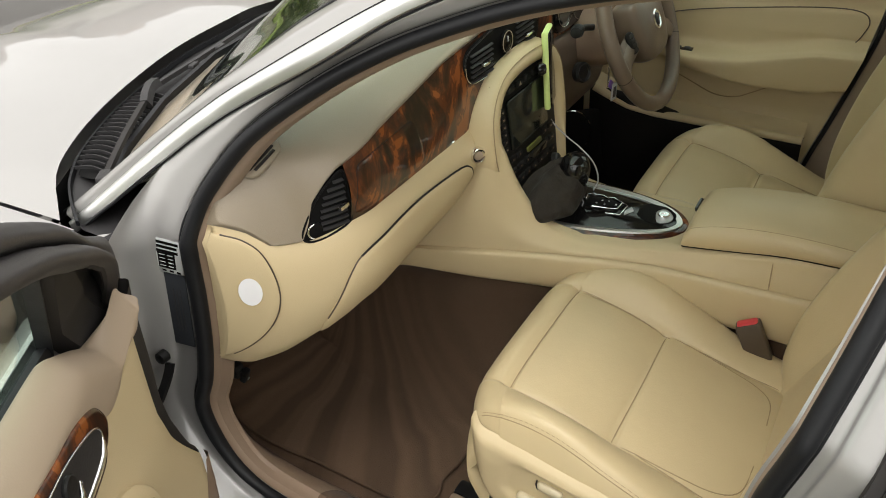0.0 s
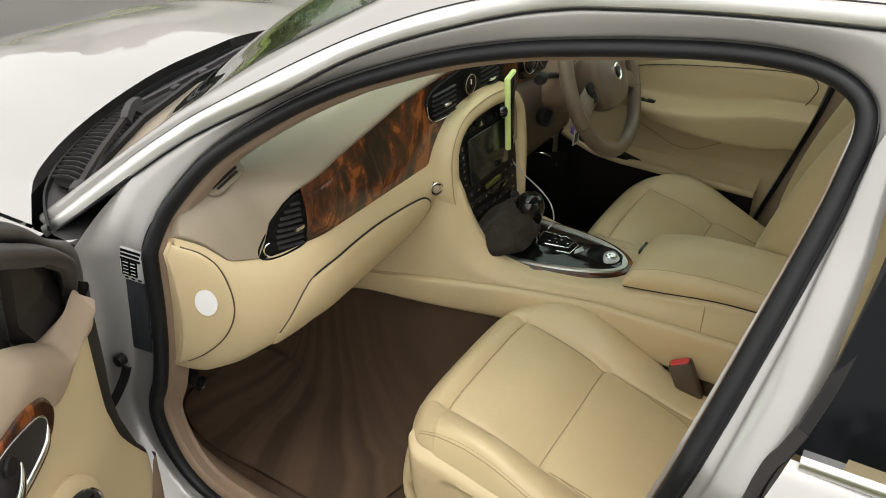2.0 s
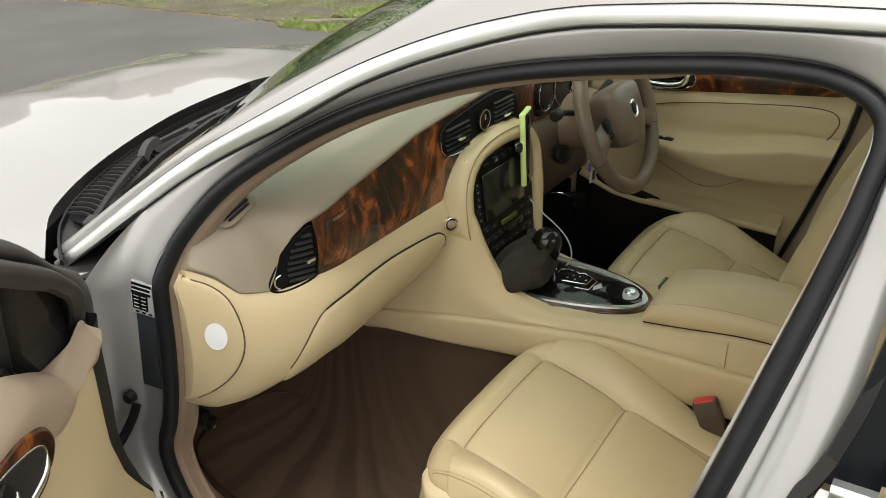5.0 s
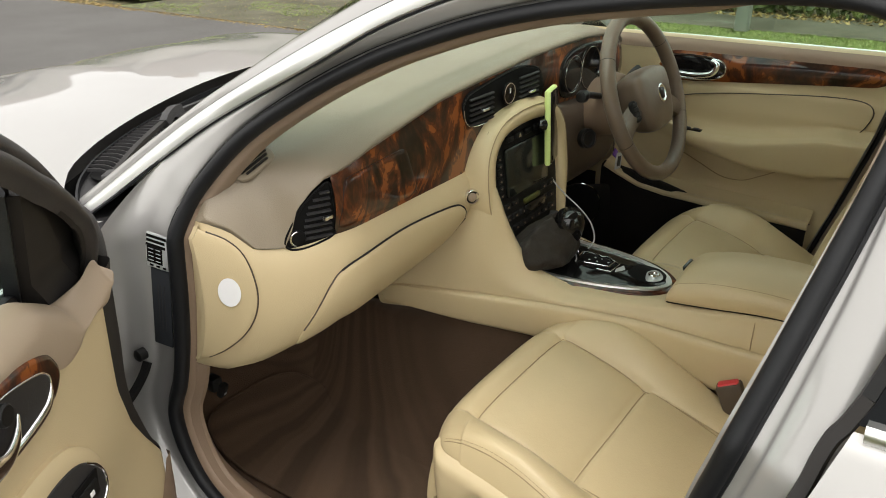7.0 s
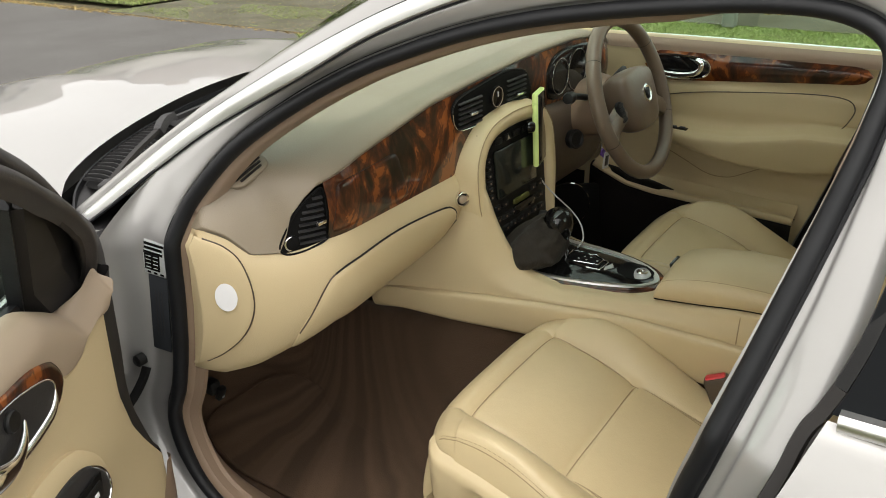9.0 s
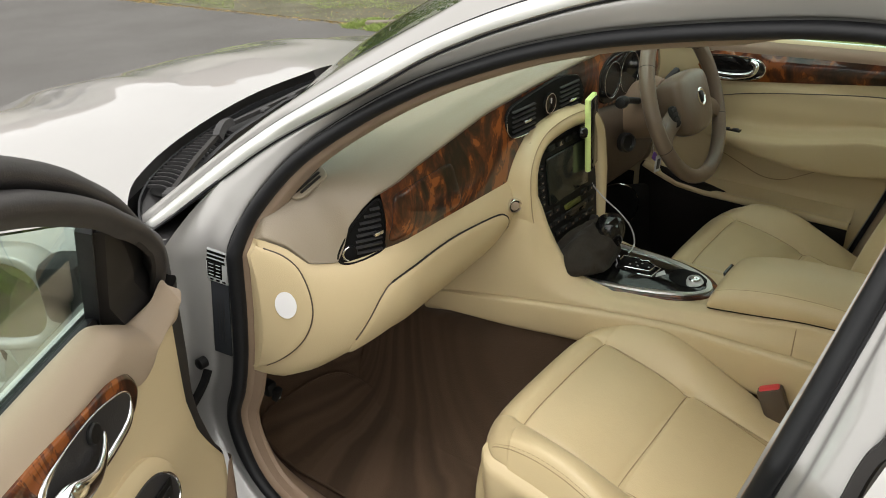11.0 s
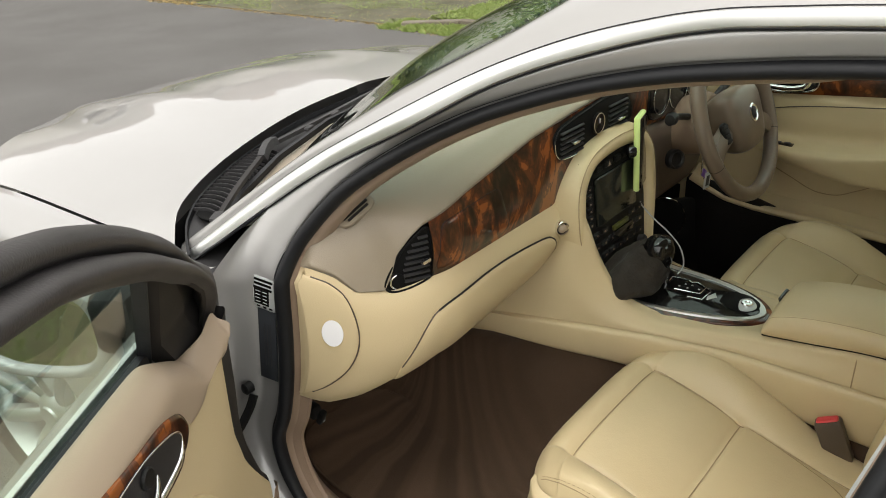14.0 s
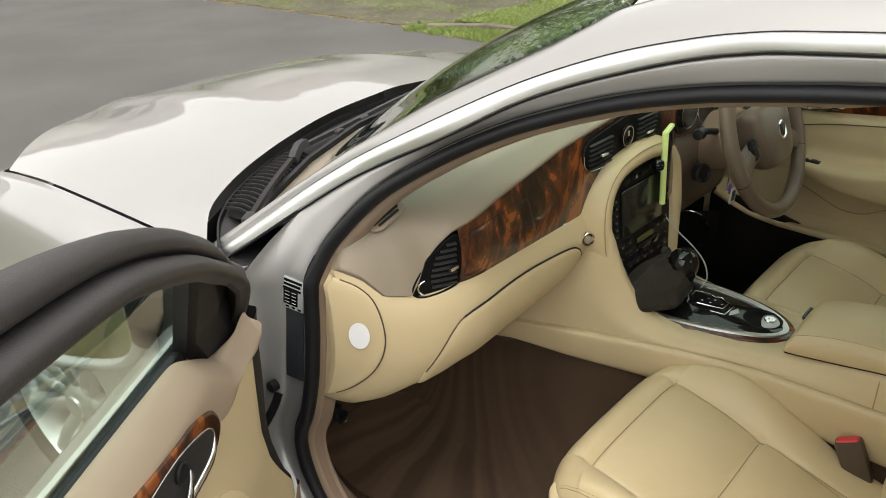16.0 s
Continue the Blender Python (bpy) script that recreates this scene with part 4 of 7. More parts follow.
def wheel(x, y, sgn, steer=0.0):
    m = pose(x, y, 0.33, 0, 0, steer) @ pose(0, 0, 0, 0, 90 * sgn, 0)
    w = thing("wheel", "silver multi-spoke alloy wheel with black tyre", "wheel", (x, y, 0.33), group="road wheels")
    part("tyre", lathe([(0.235, -0.10), (0.30, -0.115), (0.325, -0.09), (0.33, 0), (0.325, 0.09), (0.30, 0.115), (0.238, 0.10), (0.232, 0.06), (0.232, -0.06)], 48, m), TYRE, w)
    rim = part("rim", lathe([(0.236, -0.09), (0.236, 0.085), (0.243, 0.104), (0.232, 0.108), (0.222, 0.088), (0.212, 0.02), (0.208, -0.08)], 48, m), ALLOY, w)
    part("brake_disc", lathe([(0.02, -0.005), (0.16, -0.005), (0.16, 0.005), (0.02, 0.005)], 32, m), GREY_PLASTIC, w)
    part("hub_cap", lathe([(0.07, 0.03), (0.066, 0.075), (0.045, 0.09), (0.032, 0.092), (0.030, 0.098), (0.002, 0.10)], 28, m), ALLOY, rim)
    for i in range(10):
        a = math.radians(36 * i)
        sp = [(0.05 * math.cos(a), 0.05 * math.sin(a), 0.068), (0.13 * math.cos(a), 0.13 * math.sin(a), 0.088), (0.226 * math.cos(a), 0.226 * math.sin(a), 0.092)]
        part("spoke", moved(sweep(spline(sp, 8), [(-0.024, -0.02), (0.024, -0.02), (0.019, 0.004), (0.008, 0.011), (-0.008, 0.011), (-0.019, 0.004)]), m), ALLOY, rim)


wheel(-0.80, 1.28, -1, 9)
wheel(0.80, 1.28, 1, 9)
wheel(-0.80, -1.78, -1)
wheel(0.80, -1.78, 1)


# ---- houses across the road ----
BRICKM = mixed_ground("brick_wall", (0.20, 0.12, 0.085), (0.30, 0.20, 0.15), 3, 0.9, 30, 0.6, 0.01)
RENDERM = mixed_ground("pale_render", (0.45, 0.43, 0.38), (0.58, 0.56, 0.50), 1.5, 0.9, 60, 0.5, 0.006)
ROOFM = mixed_ground("roof_tiles", (0.10, 0.08, 0.07), (0.20, 0.15, 0.12), 4, 0.85, 25, 0.8, 0.03)


def house(x, y, turn, w, d, h, rise, mat, label):
    """A plain two-storey house with a gabled roof, windows, door and chimney."""
    m = pose(x, y, 0, 0, 0, turn)
    t = thing("house", label, "house", (x, y, 0), group="houses across the road")
    part("wall", moved(rbox(w, d, h, 0.02, pose(0, 0, h / 2)), m), mat, t)
    gab = ([(-w / 2, -d / 2, h), (w / 2, -d / 2, h), (0, -d / 2, h + rise), (-w / 2, d / 2, h), (w / 2, d / 2, h), (0, d / 2, h + rise)], [(0, 1, 2), (5, 4, 3), (0, 2, 5, 3), (2, 1, 4, 5), (0, 3, 4, 1)])
    part("gable", moved(gab, m), mat, t)
    for sg in (-1, 1):
        sl = math.degrees(math.atan2(rise, w / 2))
        L = math.hypot(rise, w / 2) + 0.35
        part("roof", moved(rbox(L, d + 0.5, 0.14, 0.02, pose(sg * (w / 4 + 0.08), 0, h + rise / 2 + 0.02, 0, sg * sl, 0)), m), ROOFM, t)
    part("chimney", moved(rbox(0.7, 0.9, 1.6, 0.02, pose(w * 0.12, d * 0.3, h + rise + 0.2)), m), BRICKM, t)
    for i, wx in enumerate((-0.30, 0.0, 0.30)):
        for wz in (1.5, 4.0):
            if wz < 2 and i == 1:
                part("door", moved(rbox(1.0, 0.08, 2.05, 0.01, pose(wx * w, -d / 2 - 0.03, 1.03)), m), GREY_PLASTIC, t)
                continue
            fr_ = part("window", moved(rbox(1.5, 0.10, 1.25, 0.01, pose(wx * w, -d / 2 - 0.03, wz)), m), WHITE, t)
            for px in (-0.36, 0.36):
                part("pane", moved(rbox(0.64, 0.03, 1.08, 0.005, pose(wx * w + px, -d / 2 - 0.075, wz)), m), DARK_GLASS, fr_)


hedge("corner_hedge", 8.6, 9.8, 9.6, 18.0, 0.02, 2.3, 16000, IVY, "tall dark green hedge beyond the driveway", 21)
hedge("drive_hedge", 10.1, 11.0, 4.0, 9.6, 0.02, 2.0, 9000, IVY, "dark green hedge closing the driveway", 22)
# unseen hedge, added on the near side to hold back low sky light
hedge("light_blocking_hedge", -6.4, -5.4, -9, 7, 0.0, 2.3, 15000, IVY, "unseen green hedge added to block low light on the near side", 8)
house(17, 21, 62, 9, 8, 5.2, 3.2, RENDERM, "pale house with a tiled gable roof across the road")
house(10, 31, 30, 9, 8, 5.2, 3.0, RENDERM, "pale rendered house with a tiled gable roof")
house(23, 8, 85, 10, 8, 5.2, 3.2, RENDERM, "pale rendered house standing behind the trees")
house(-2, 36, 8, 10, 8, 5.2, 3.3, RENDERM, "pale house at the end of the road")
house(17.5, 29, 45, 8, 8, 5.2, 3.6, RENDERM, "pale rendered house set back from the corner")


# ---- cabin: floor ----
floor_rows = []
for x in np.linspace(-0.715, 0.715, 31):
    a = abs(x)
    edge = 0.12 * max(0, (a - 0.60) / 0.115) ** 1.5
    tun = 0.22 * math.exp(-(x / 0.17) ** 4)
    floor_rows.append([(x, y, min(0.80, z + edge + tun)) for y, z in ((-1.6, 0.26), (-0.6, 0.24), (0.0, 0.215), (0.35, 0.215), (0.60, 0.225), (0.76, 0.30), (0.86 - 0.22 * (x / 0.72) ** 4, 0.42), (0.89 - 0.30 * (x / 0.72) ** 4, 0.56), (0.90 - 0.32 * (x / 0.72) ** 4, 0.78))])
part("carpet", grid(net(floor_rows, 50, 60)), CARPET, car, "dark brown cabin carpet")
kick = np.array([[(-0.665 - 0.02 * s, 0.50 + 0.16 * t + 0.02 * s, 0.30 + 0.50 * s * (1 - 0.1 * t)) for s in np.linspace(0, 1, 8)] for t in np.linspace(-0.1, 1, 8)])
kc = []
for j in range(len(seal)):
    y_, z_ = seal[j, 1], seal[j, 2]
    if z_ > 0.74 or y_ < -0.34:
        continue
    f_ = min(1.0, max(0.0, (z_ - 0.352) / 0.16)) * (y_ > 0)
    far_ = np.array((-0.590 - 0.02 * f_, y_ + 0.27 * f_, lerp(z_, (0.352, 0.43, 0.51, 0.60, 0.74), (0.222, 0.236, 0.30, 0.48, 0.70)) if y_ > 0 else 0.222))
    a_, b_ = loop(-0.016, 0.010)[j], loop(-0.030, 0.030)[j]
    kc.append(spline([a_, b_, b_ * 0.62 + far_ * 0.38 + (0.004, -0.006 * f_, 0.012 * (1 - f_)), b_ * 0.25 + far_ * 0.75, far_], 14))
kc = np.array(sorted(kc, key=lambda r: math.atan2(r[0][2] - 0.62, r[0][1] - 0.1)))
fore = [i for i in range(len(kc)) if kc[i][0][1] > 0.30]
part("kick_carpet", grid(kc[:min(fore) + 1]), CARPET, car, "brown carpet over the inner sill")
part("kick_panel", grid(kc[min(fore):]), TAUPE, car, "smooth taupe kick panel beside the footwell")
# driver's side: the shade is in the carpet colour, with a sheet added on top
part("far_kick_panel", mirror_x(grid(kick)), SHADED_PILE, car, "carpet beside the driver's footwell, blackened for shade")
part("driver_footwell_shade", grid(net([[(x, y, z) for y, z in ((-0.10, 0.232), (0.1, 0.232), (0.35, 0.234), (0.58, 0.245), (0.72, 0.32), (0.74, 0.50), (0.72, 0.66))] for x in (0.14, 0.3, 0.5, 0.66)], 30, 12)), SHADED_PILE, car, "sheet added over the driver's footwell, blackened for shade")
part("rear_bulkhead", grid(np.array([[(x, -1.55, z) for x in np.linspace(-0.72, 0.72, 6)] for z in np.linspace(0.2, 1.0, 5)])), CREAM, car)
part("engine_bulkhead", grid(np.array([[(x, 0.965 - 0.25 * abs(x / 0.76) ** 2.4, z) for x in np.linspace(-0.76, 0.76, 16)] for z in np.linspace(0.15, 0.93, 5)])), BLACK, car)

mat_o = spline([(-0.558, 0.44), (-0.560, 0.26), (-0.553, 0.205), (-0.535, 0.184), (-0.505, 0.179), (-0.475, 0.190), (-0.445, 0.186), (-0.40, 0.180), (-0.29, 0.180), (-0.245, 0.21), (-0.235, 0.33), (-0.245, 0.52), (-0.27, 0.70), (-0.42, 0.735), (-0.555, 0.70)], 90, True)


def on_floor(a, b, lift):
    return (a, b, 0.215 + lerp(b, (0.35, 0.60, 0.76), (0.0, 0.010, 0.085)) + lift + 0.006)


mat_t = thing("floor_mat", "brown carpet floor mat with brushed stripes and piped edge", "floor mat", (-0.42, 0.45, 0.22))
part("mat_carpet", raised(mat_o, on_floor, 0.007, 0.006, 8, 90), MAT_PILE, mat_t)
part("piping", tube(np.array([on_floor(a, b, 0.004) for a, b in mat_o]), 0.0034, 8, True), CARPET, mat_t, "brown piped edge")


# ---- cabin: dashboard ----
def face(x):
    """Depth of the fascia: flat across the middle, swept forward at both ends."""
    k = max(0.0, (abs(x) - 0.5) / 0.2)
    return 0.25 + 0.12 * k * k


def pad_low(x):
    return lerp(x, (-0.745, -0.715, -0.69, -0.665, -0.632, -0.622, -0.612, -0.59, -0.57, -0.52, -0.475, -0.267, -0.114, 0.088, 0.20, 0.32, 0.44, 0.52, 0.60, 0.68, 0.745), (0.95, 0.932, 0.915, 0.880, 0.877, 0.90, 0.938, 0.965, 0.981, 0.995, 1.007, 1.046, 1.058, 1.070, 1.072, 1.072, 1.064, 1.045, 1.01, 0.96, 0.93))


def low_edge(x):
    return lerp(x, (-0.76, -0.72, -0.70, -0.66, -0.60, -0.55, -0.40, -0.27, -0.232, -0.19, -0.165, -0.142, -0.128), (0.675, 0.655, 0.645, 0.655, 0.685, 0.706, 0.722, 0.736, 0.742, 0.756, 0.768, 0.800, 0.845))


def top_edge(x):
    return lerp(x, (-0.745, -0.715, -0.69, -0.665, -0.63, -0.555, -0.40, -0.13), (0.949, 0.931, 0.914, 0.879, 0.876, 0.887, 0.888, 0.889))


LOWER = spline(list(zip((0, 0.12, 0.3, 0.55, 0.75, 0.9, 1.0), (0.0, -0.010, -0.016, -0.015, -0.004, 0.012, 0.034))), 160)


def lower(x, z, lift=0.0):
    """Point on the soft lower fascia at x and z, raised by lift."""
    zt, zb = top_edge(x), low_edge(x)
    w = (zt - z) / (zt - zb)
    return (x, face(x) + float(np.interp(w, LOWER[:, 0], LOWER[:, 1])) - lift, z)


dash = thing("dashboard", "cream and taupe dashboard with burr walnut fascia", "dashboard", (0, 0.45, 0.65))
xs = np.concatenate([np.linspace(-0.745, -0.56, 50), np.linspace(-0.55, 0.745, 90)])
pad_rows = []
for x in xs:
    z0, y0 = pad_low(x), face(x)
    yb, zb = screen_base(min(0.70, abs(x)))
    zc = max(z0, lerp(abs(x), (0, 0.45, 0.60, 0.70, 0.745), (1.06, 1.03, 0.992, 0.965, 0.95))) + 0.012
    yb = max(yb + 0.02, y0 + 0.12)
    pad_rows.append([(x, y0 + 0.02, z0 - 0.004), (x, y0 - 0.002, z0 + 0.001), (x, y0 - 0.001, z0 + 0.012), (x, y0 + 0.030, z0 + 0.65 * (zc - z0) + 0.010), (x, y0 + 0.085, zc + 0.008), (x, 0.5 * (y0 + yb), zc * 0.75 + (zb - 0.012) * 0.25 + 0.012), (x, yb, zb - 0.012)])
P = np.array([spline(r, 26) for r in pad_rows])
for q in P.reshape(-1, 3):
    q[0] = max(q[0], side_x(q[2]) + 0.008)
for _ in range(3):
    P[1:-1, 8:] = (P[:-2, 8:] + 2 * P[1:-1, 8:] + P[2:, 8:]) / 4
part("dash_top", grid(P), PAD, dash, "soft taupe grey dashboard top")

lowr = []
for x in np.concatenate([np.linspace(-0.748, -0.25, 50), np.linspace(-0.245, -0.129, 30)]):
    zt, zb = top_edge(x), low_edge(x)
    col = [lower(x, zt - (zt - zb) * w) for w in np.linspace(0, 1, 30)]
    col = [(x, col[0][1] + 0.02, zt - 0.002)] + col + [(x, face(x) + 0.075, zb - 0.008), (x, face(x) + 0.16, zb - 0.004)]
    lowr.append(col)
lowr = [[(max(x, side_x(z) + 0.010), y, z) for x, y, z in col] for col in lowr]
part("lower_fascia", grid(lowr), CREAM_TRIM, dash, "cream soft lower fascia")

wood_rows = []
for x in np.linspace(-0.558, 0.66, 90):
    zl = lerp(x, (-0.558, -0.20, -0.15, -0.10, -0.05, 0.05, 0.12, 0.2, 0.30, 0.66), (0.884, 0.886, 0.90, 0.93, 0.955, 0.965, 0.955, 0.94, 0.93, 0.92))
    zt = pad_low(x) + 0.003
    wood_rows.append([(x, face(x) - 0.001 - 0.009 * math.sin(math.pi * w), zl + (zt - zl) * w) for w in np.linspace(0, 1, 12)])
part("wood_fascia", grid(wood_rows), WOOD, dash, "glossy burr walnut fascia")

def on_wood(x, z, lift=0.0):
    """Point on the walnut fascia, raised by lift."""
    zt = pad_low(x) + 0.003
    w = min(1.0, max(0.0, (z - 0.885) / (zt - 0.885)))
    return (x, face(x) - 0.001 - 0.009 * math.sin(math.pi * w) - lift, z)


AIRBAG = [(-0.548, 0.897), (-0.546, 0.930), (-0.540, 0.965), (-0.530, 0.977), (-0.50, 0.982), (-0.44, 0.987), (-0.40, 0.990), (-0.384, 0.984), (-0.376, 0.96), (-0.362, 0.925), (-0.352, 0.905), (-0.358, 0.898), (-0.40, 0.896), (-0.50, 0.894)]
airbag = part("airbag_lid", raised(AIRBAG, on_wood, 0.0030, 0.009, 8, 120), WOOD, dash, "walnut airbag lid set into the fascia")
part("airbag_gap", tube(np.array([on_wood(a, b, 0.0) for a, b in spline(AIRBAG, 120, True)]), 0.0007, 6, True), GAP, airbag)
LID = [(-0.618, 0.722), (-0.598, 0.772), (-0.58, 0.806), (-0.559, 0.826), (-0.509, 0.839), (-0.393, 0.848), (-0.262, 0.841), (-0.222, 0.828), (-0.210, 0.806), (-0.225, 0.785), (-0.265, 0.758), (-0.36, 0.730), (-0.45, 0.717), (-0.55, 0.706), (-0.612, 0.684)]
part("glovebox_lid", raised(LID, lambda a, b, h: lower(a, max(b, low_edge(a) + 0.001), h), 0.0065, 0.010, 14, 180), CREAM_TRIM, dash, "cream glovebox lid")
lid_p = spline(LID[:11], 200)
lid_g = np.array([lower(a - 0.0008, max(b + 0.0008, low_edge(a) + 0.001), 0.0032) for a, b in lid_p])
turn_i = int(np.argmin(np.linalg.norm(lid_p - np.array(LID[3]), axis=1)))
part("glovebox_gap", tube(lid_g[turn_i - 2:], 0.0019, 8), GAP, dash, "dark shut line over the glovebox")
part("glovebox_edge", tube(lid_g[:turn_i], 0.0014, 8), BUCKLE, dash, "shut line down the glovebox side")
edge2 = [lower(a, max(b, low_edge(a) + 0.002), 0.0006) for a, b in spline([(-0.182, 0.886), (-0.164, 0.868), (-0.157, 0.848), (-0.164, 0.822), (-0.186, 0.796), (-0.222, 0.776), (-0.250, 0.766)], 30)]
part("fascia_joint", tube(edge2, 0.0011, 6), BUCKLE, dash, "dark joint curving round the fascia end")
ENDP = [(-0.742, 0.925), (-0.716, 0.917), (-0.696, 0.900), (-0.682, 0.868), (-0.677, 0.80), (-0.688, 0.742), (-0.707, 0.703), (-0.724, 0.680), (-0.742, 0.682), (-0.746, 0.80)]
part("end_panel", raised(ENDP, lambda a, b, h: lower(max(a, side_x(b) + 0.003), b, h), 0.005, 0.006, 8, 90), CREAM_TRIM, dash, "rounded cream end panel")
part("end_panel_gap", tube(np.array([lower(max(a, side_x(b) + 0.003) + 0.0010, b, 0.0026) for a, b in spline(ENDP[1:8], 60)]), 0.0013, 6), BUCKLE, dash)


# Unseen sheet added below the fascia to keep light out of the footwell.
und = [[(x, face(x) + 0.10, low_edge(x) - 0.004), (x, 0.5 * (face(x) + 0.10) + 0.44, low_edge(x) + 0.010), (x, 0.90 - 0.25 * (x / 0.72) ** 4, low_edge(x) + 0.03)] for x in np.linspace(-0.70, -0.145, 16)]
part("underdash_light_block", grid(net(und, 8, 24)), BLACK, dash, "unseen black sheet added under the dash to block light")


def bent(geo, x0, z0, lift):
    """Lay a flat part (x across, y up, z out) on the curved fascia."""
    return [(x0 + a, face(x0 + a) - lift - c, z0 + b) for a, b, c in geo[0]], geo[1]


disc_n = (Vector(lower(-0.690, 0.815)) - Vector(lower(-0.716, 0.815))).cross(Vector(lower(-0.703, 0.83)) - Vector(lower(-0.703, 0.80))).normalized()
disc_n = disc_n if disc_n.y < 0 else -disc_n
disc_at = Vector(lower(-0.703, 0.815, 0.0)) + disc_n * 0.0062
part("sticker", moved(lathe([(0.001, 0.0), (0.0255, 0.0), (0.0258, 0.0006), (0.001, 0.0009)], 40), Matrix.Translation(disc_at) @ disc_n.to_track_quat("Z", "Y").to_matrix().to_4x4() @ Matrix.Diagonal((0.70, 1, 1, 1))), WHITE, dash, "round white sticker")

GB = pose(-0.197, 0.226, 0.842, 90, 0, -30)
gb = part("glovebox_button", lathe([(0.0165, -0.006), (0.0165, 0.002), (0.0150, 0.0042), (0.0132, 0.0042), (0.0120, 0.002), (0.0115, -0.002)], 36, GB), CHROME, dash, "round chrome glovebox button")
part("button_well", lathe([(0.0120, 0.0), (0.0095, -0.001), (0.0090, 0.0)], 32, GB), GAP, gb)
part("button_cap", lathe([(0.0092, -0.002), (0.0090, 0.0030), (0.0076, 0.0042), (0.001, 0.0046)], 28, GB), TAUPE_LIGHT, gb)

# Outer vent: black, shaped to the fascia, with louvres, thumb wheel and bright tab.
VENT = [(-0.629, 0.889), (-0.619, 0.915), (-0.602, 0.946), (-0.580, 0.968), (-0.562, 0.977), (-0.556, 0.955), (-0.555, 0.90), (-0.560, 0.886), (-0.585, 0.877), (-0.612, 0.872), (-0.626, 0.876)]


def vent_pt(a, b, h):
    return (a, face(a) - h + 0.002, b)


vent = part("outer_vent", raised(VENT, lambda a, b, h: vent_pt(a, b, h * 0.5), 0.006, 0.004, 3, 60), VENT_BLACK, dash, "black air vent with louvres")
for i in range(8):
    z = 0.890 + i * 0.0105
    x0 = lerp(z, (0.88, 0.915, 0.946, 0.97), (-0.603, -0.603, -0.594, -0.572))
    part("louvre", sweep([(x, face(x) - 0.0028, z) for x in np.linspace(x0, -0.562, 8)], [(-0.003, -0.0018), (0.003, -0.0030), (0.003, -0.0008), (-0.003, 0.0012)]), GREY_PLASTIC, vent)
part("vent_frame", tube(np.array([vent_pt(a, b, 0.004) for a, b in spline(VENT, 80, True)]), 0.0020, 8, True), VENT_BLACK, vent, "black vent frame")
part("tab", rbox(0.020, 0.010, 0.008, 0.003, pose(-0.574, face(-0.574) - 0.012, 0.922)), CHROME, vent, "bright adjuster tab")
TW = Matrix.Translation((-0.614, face(-0.614) - 0.004, 0.893)) @ pose(0, 0, 0, 90, 0, -30)
part("thumb_wheel", lathe([(0.0125, -0.004), (0.0135, 0.001), (0.0120, 0.004), (0.008, 0.005), (0.001, 0.005)], 28, TW), VENT_BLACK, vent, "black vent thumb wheel")
part("wheel_rim", moved(tube(np.array([(0.0125 * math.cos(a), 0.0125 * math.sin(a), 0.0045) for a in np.linspace(radians(95), radians(250), 24)]), 0.0013, 8), TW), CHROME, vent, "bright crescent edge of the thumb wheel")

# Middle vents with the clock between them.
CV = [(-0.208, 1.018), (-0.198, 1.036), (-0.174, 1.045), (-0.095, 1.056), (0.0, 1.063), (0.07, 1.052), (0.092, 1.032), (0.104, 1.005), (0.090, 0.986), (0.055, 0.978), (-0.02, 0.974), (-0.12, 0.976), (-0.178, 0.980), (-0.202, 0.995)]
mv = part("middle_vents", raised(CV, lambda a, b, h: vent_pt(a, b, h + 0.008), 0.006, 0.004, 3, 70), VENT_BLACK, dash, "black middle air vents")
part("vent_surround", tube(np.array([vent_pt(a, b, 0.013) for a, b in spline(CV, 80, True)]), 0.0013, 8, True), BLACK, mv, "satin black vent surround")
part("bright_line", tube(np.array([vent_pt(a, b - 0.001, 0.0138) for a, b in spline([(0.090, 0.986), (0.055, 0.978), (-0.02, 0.974), (-0.12, 0.976), (-0.178, 0.980), (-0.202, 0.995), (-0.208, 1.018)], 60)]), 0.0010, 8), CHROME, mv, "thin bright line under the vents")
for x0, x1 in ((-0.190, -0.106), (-0.004, 0.076)):
    for i in range(6):
        z = 0.985 + i * 0.0098 + (0.008 if x0 > -0.1 else 0)
        part("louvre", sweep([(x, face(x) - 0.0135, z) for x in np.linspace(x0, x1, 5)], [(-0.003, -0.002), (0.003, -0.003), (0.003, -0.001), (-0.003, 0.0012)]), GREY_PLASTIC, mv)
    part("tab", rbox(0.024, 0.012, 0.007, 0.003, pose((x0 + x1) / 2, face(0) - 0.020, 1.008)), CHROME, mv, "bright adjuster tab")
part("clock", bent(lathe([(0.022, 0), (0.022, 0.004), (0.0205, 0.006), (0.019, 0.004), (0.001, 0.004)], 32), -0.053, 1.020, 0.014), VENT_BLACK, mv, "small round clock with thin bright rim")
part("clock_rim", bent(tube(np.array([(0.0205 * math.cos(t), 0.0205 * math.sin(t), 0.006) for t in np.linspace(0, 2 * math.pi, 32, endpoint=False)]), 0.0008, 6, True), -0.053, 1.020, 0.014), TAUPE_LIGHT, mv)
part("clock_face", bent(lathe([(0.0195, 0.0045), (0.001, 0.0055)], 32), -0.053, 1.020, 0.014), GLOSS, mv)
part("clock_pointer", bent(plate([(-0.0006, 0), (0.0006, 0), (0.0006, 0.011), (-0.0006, 0.011)], 0.001), -0.053, 1.020, 0.0200), LABELM, mv)

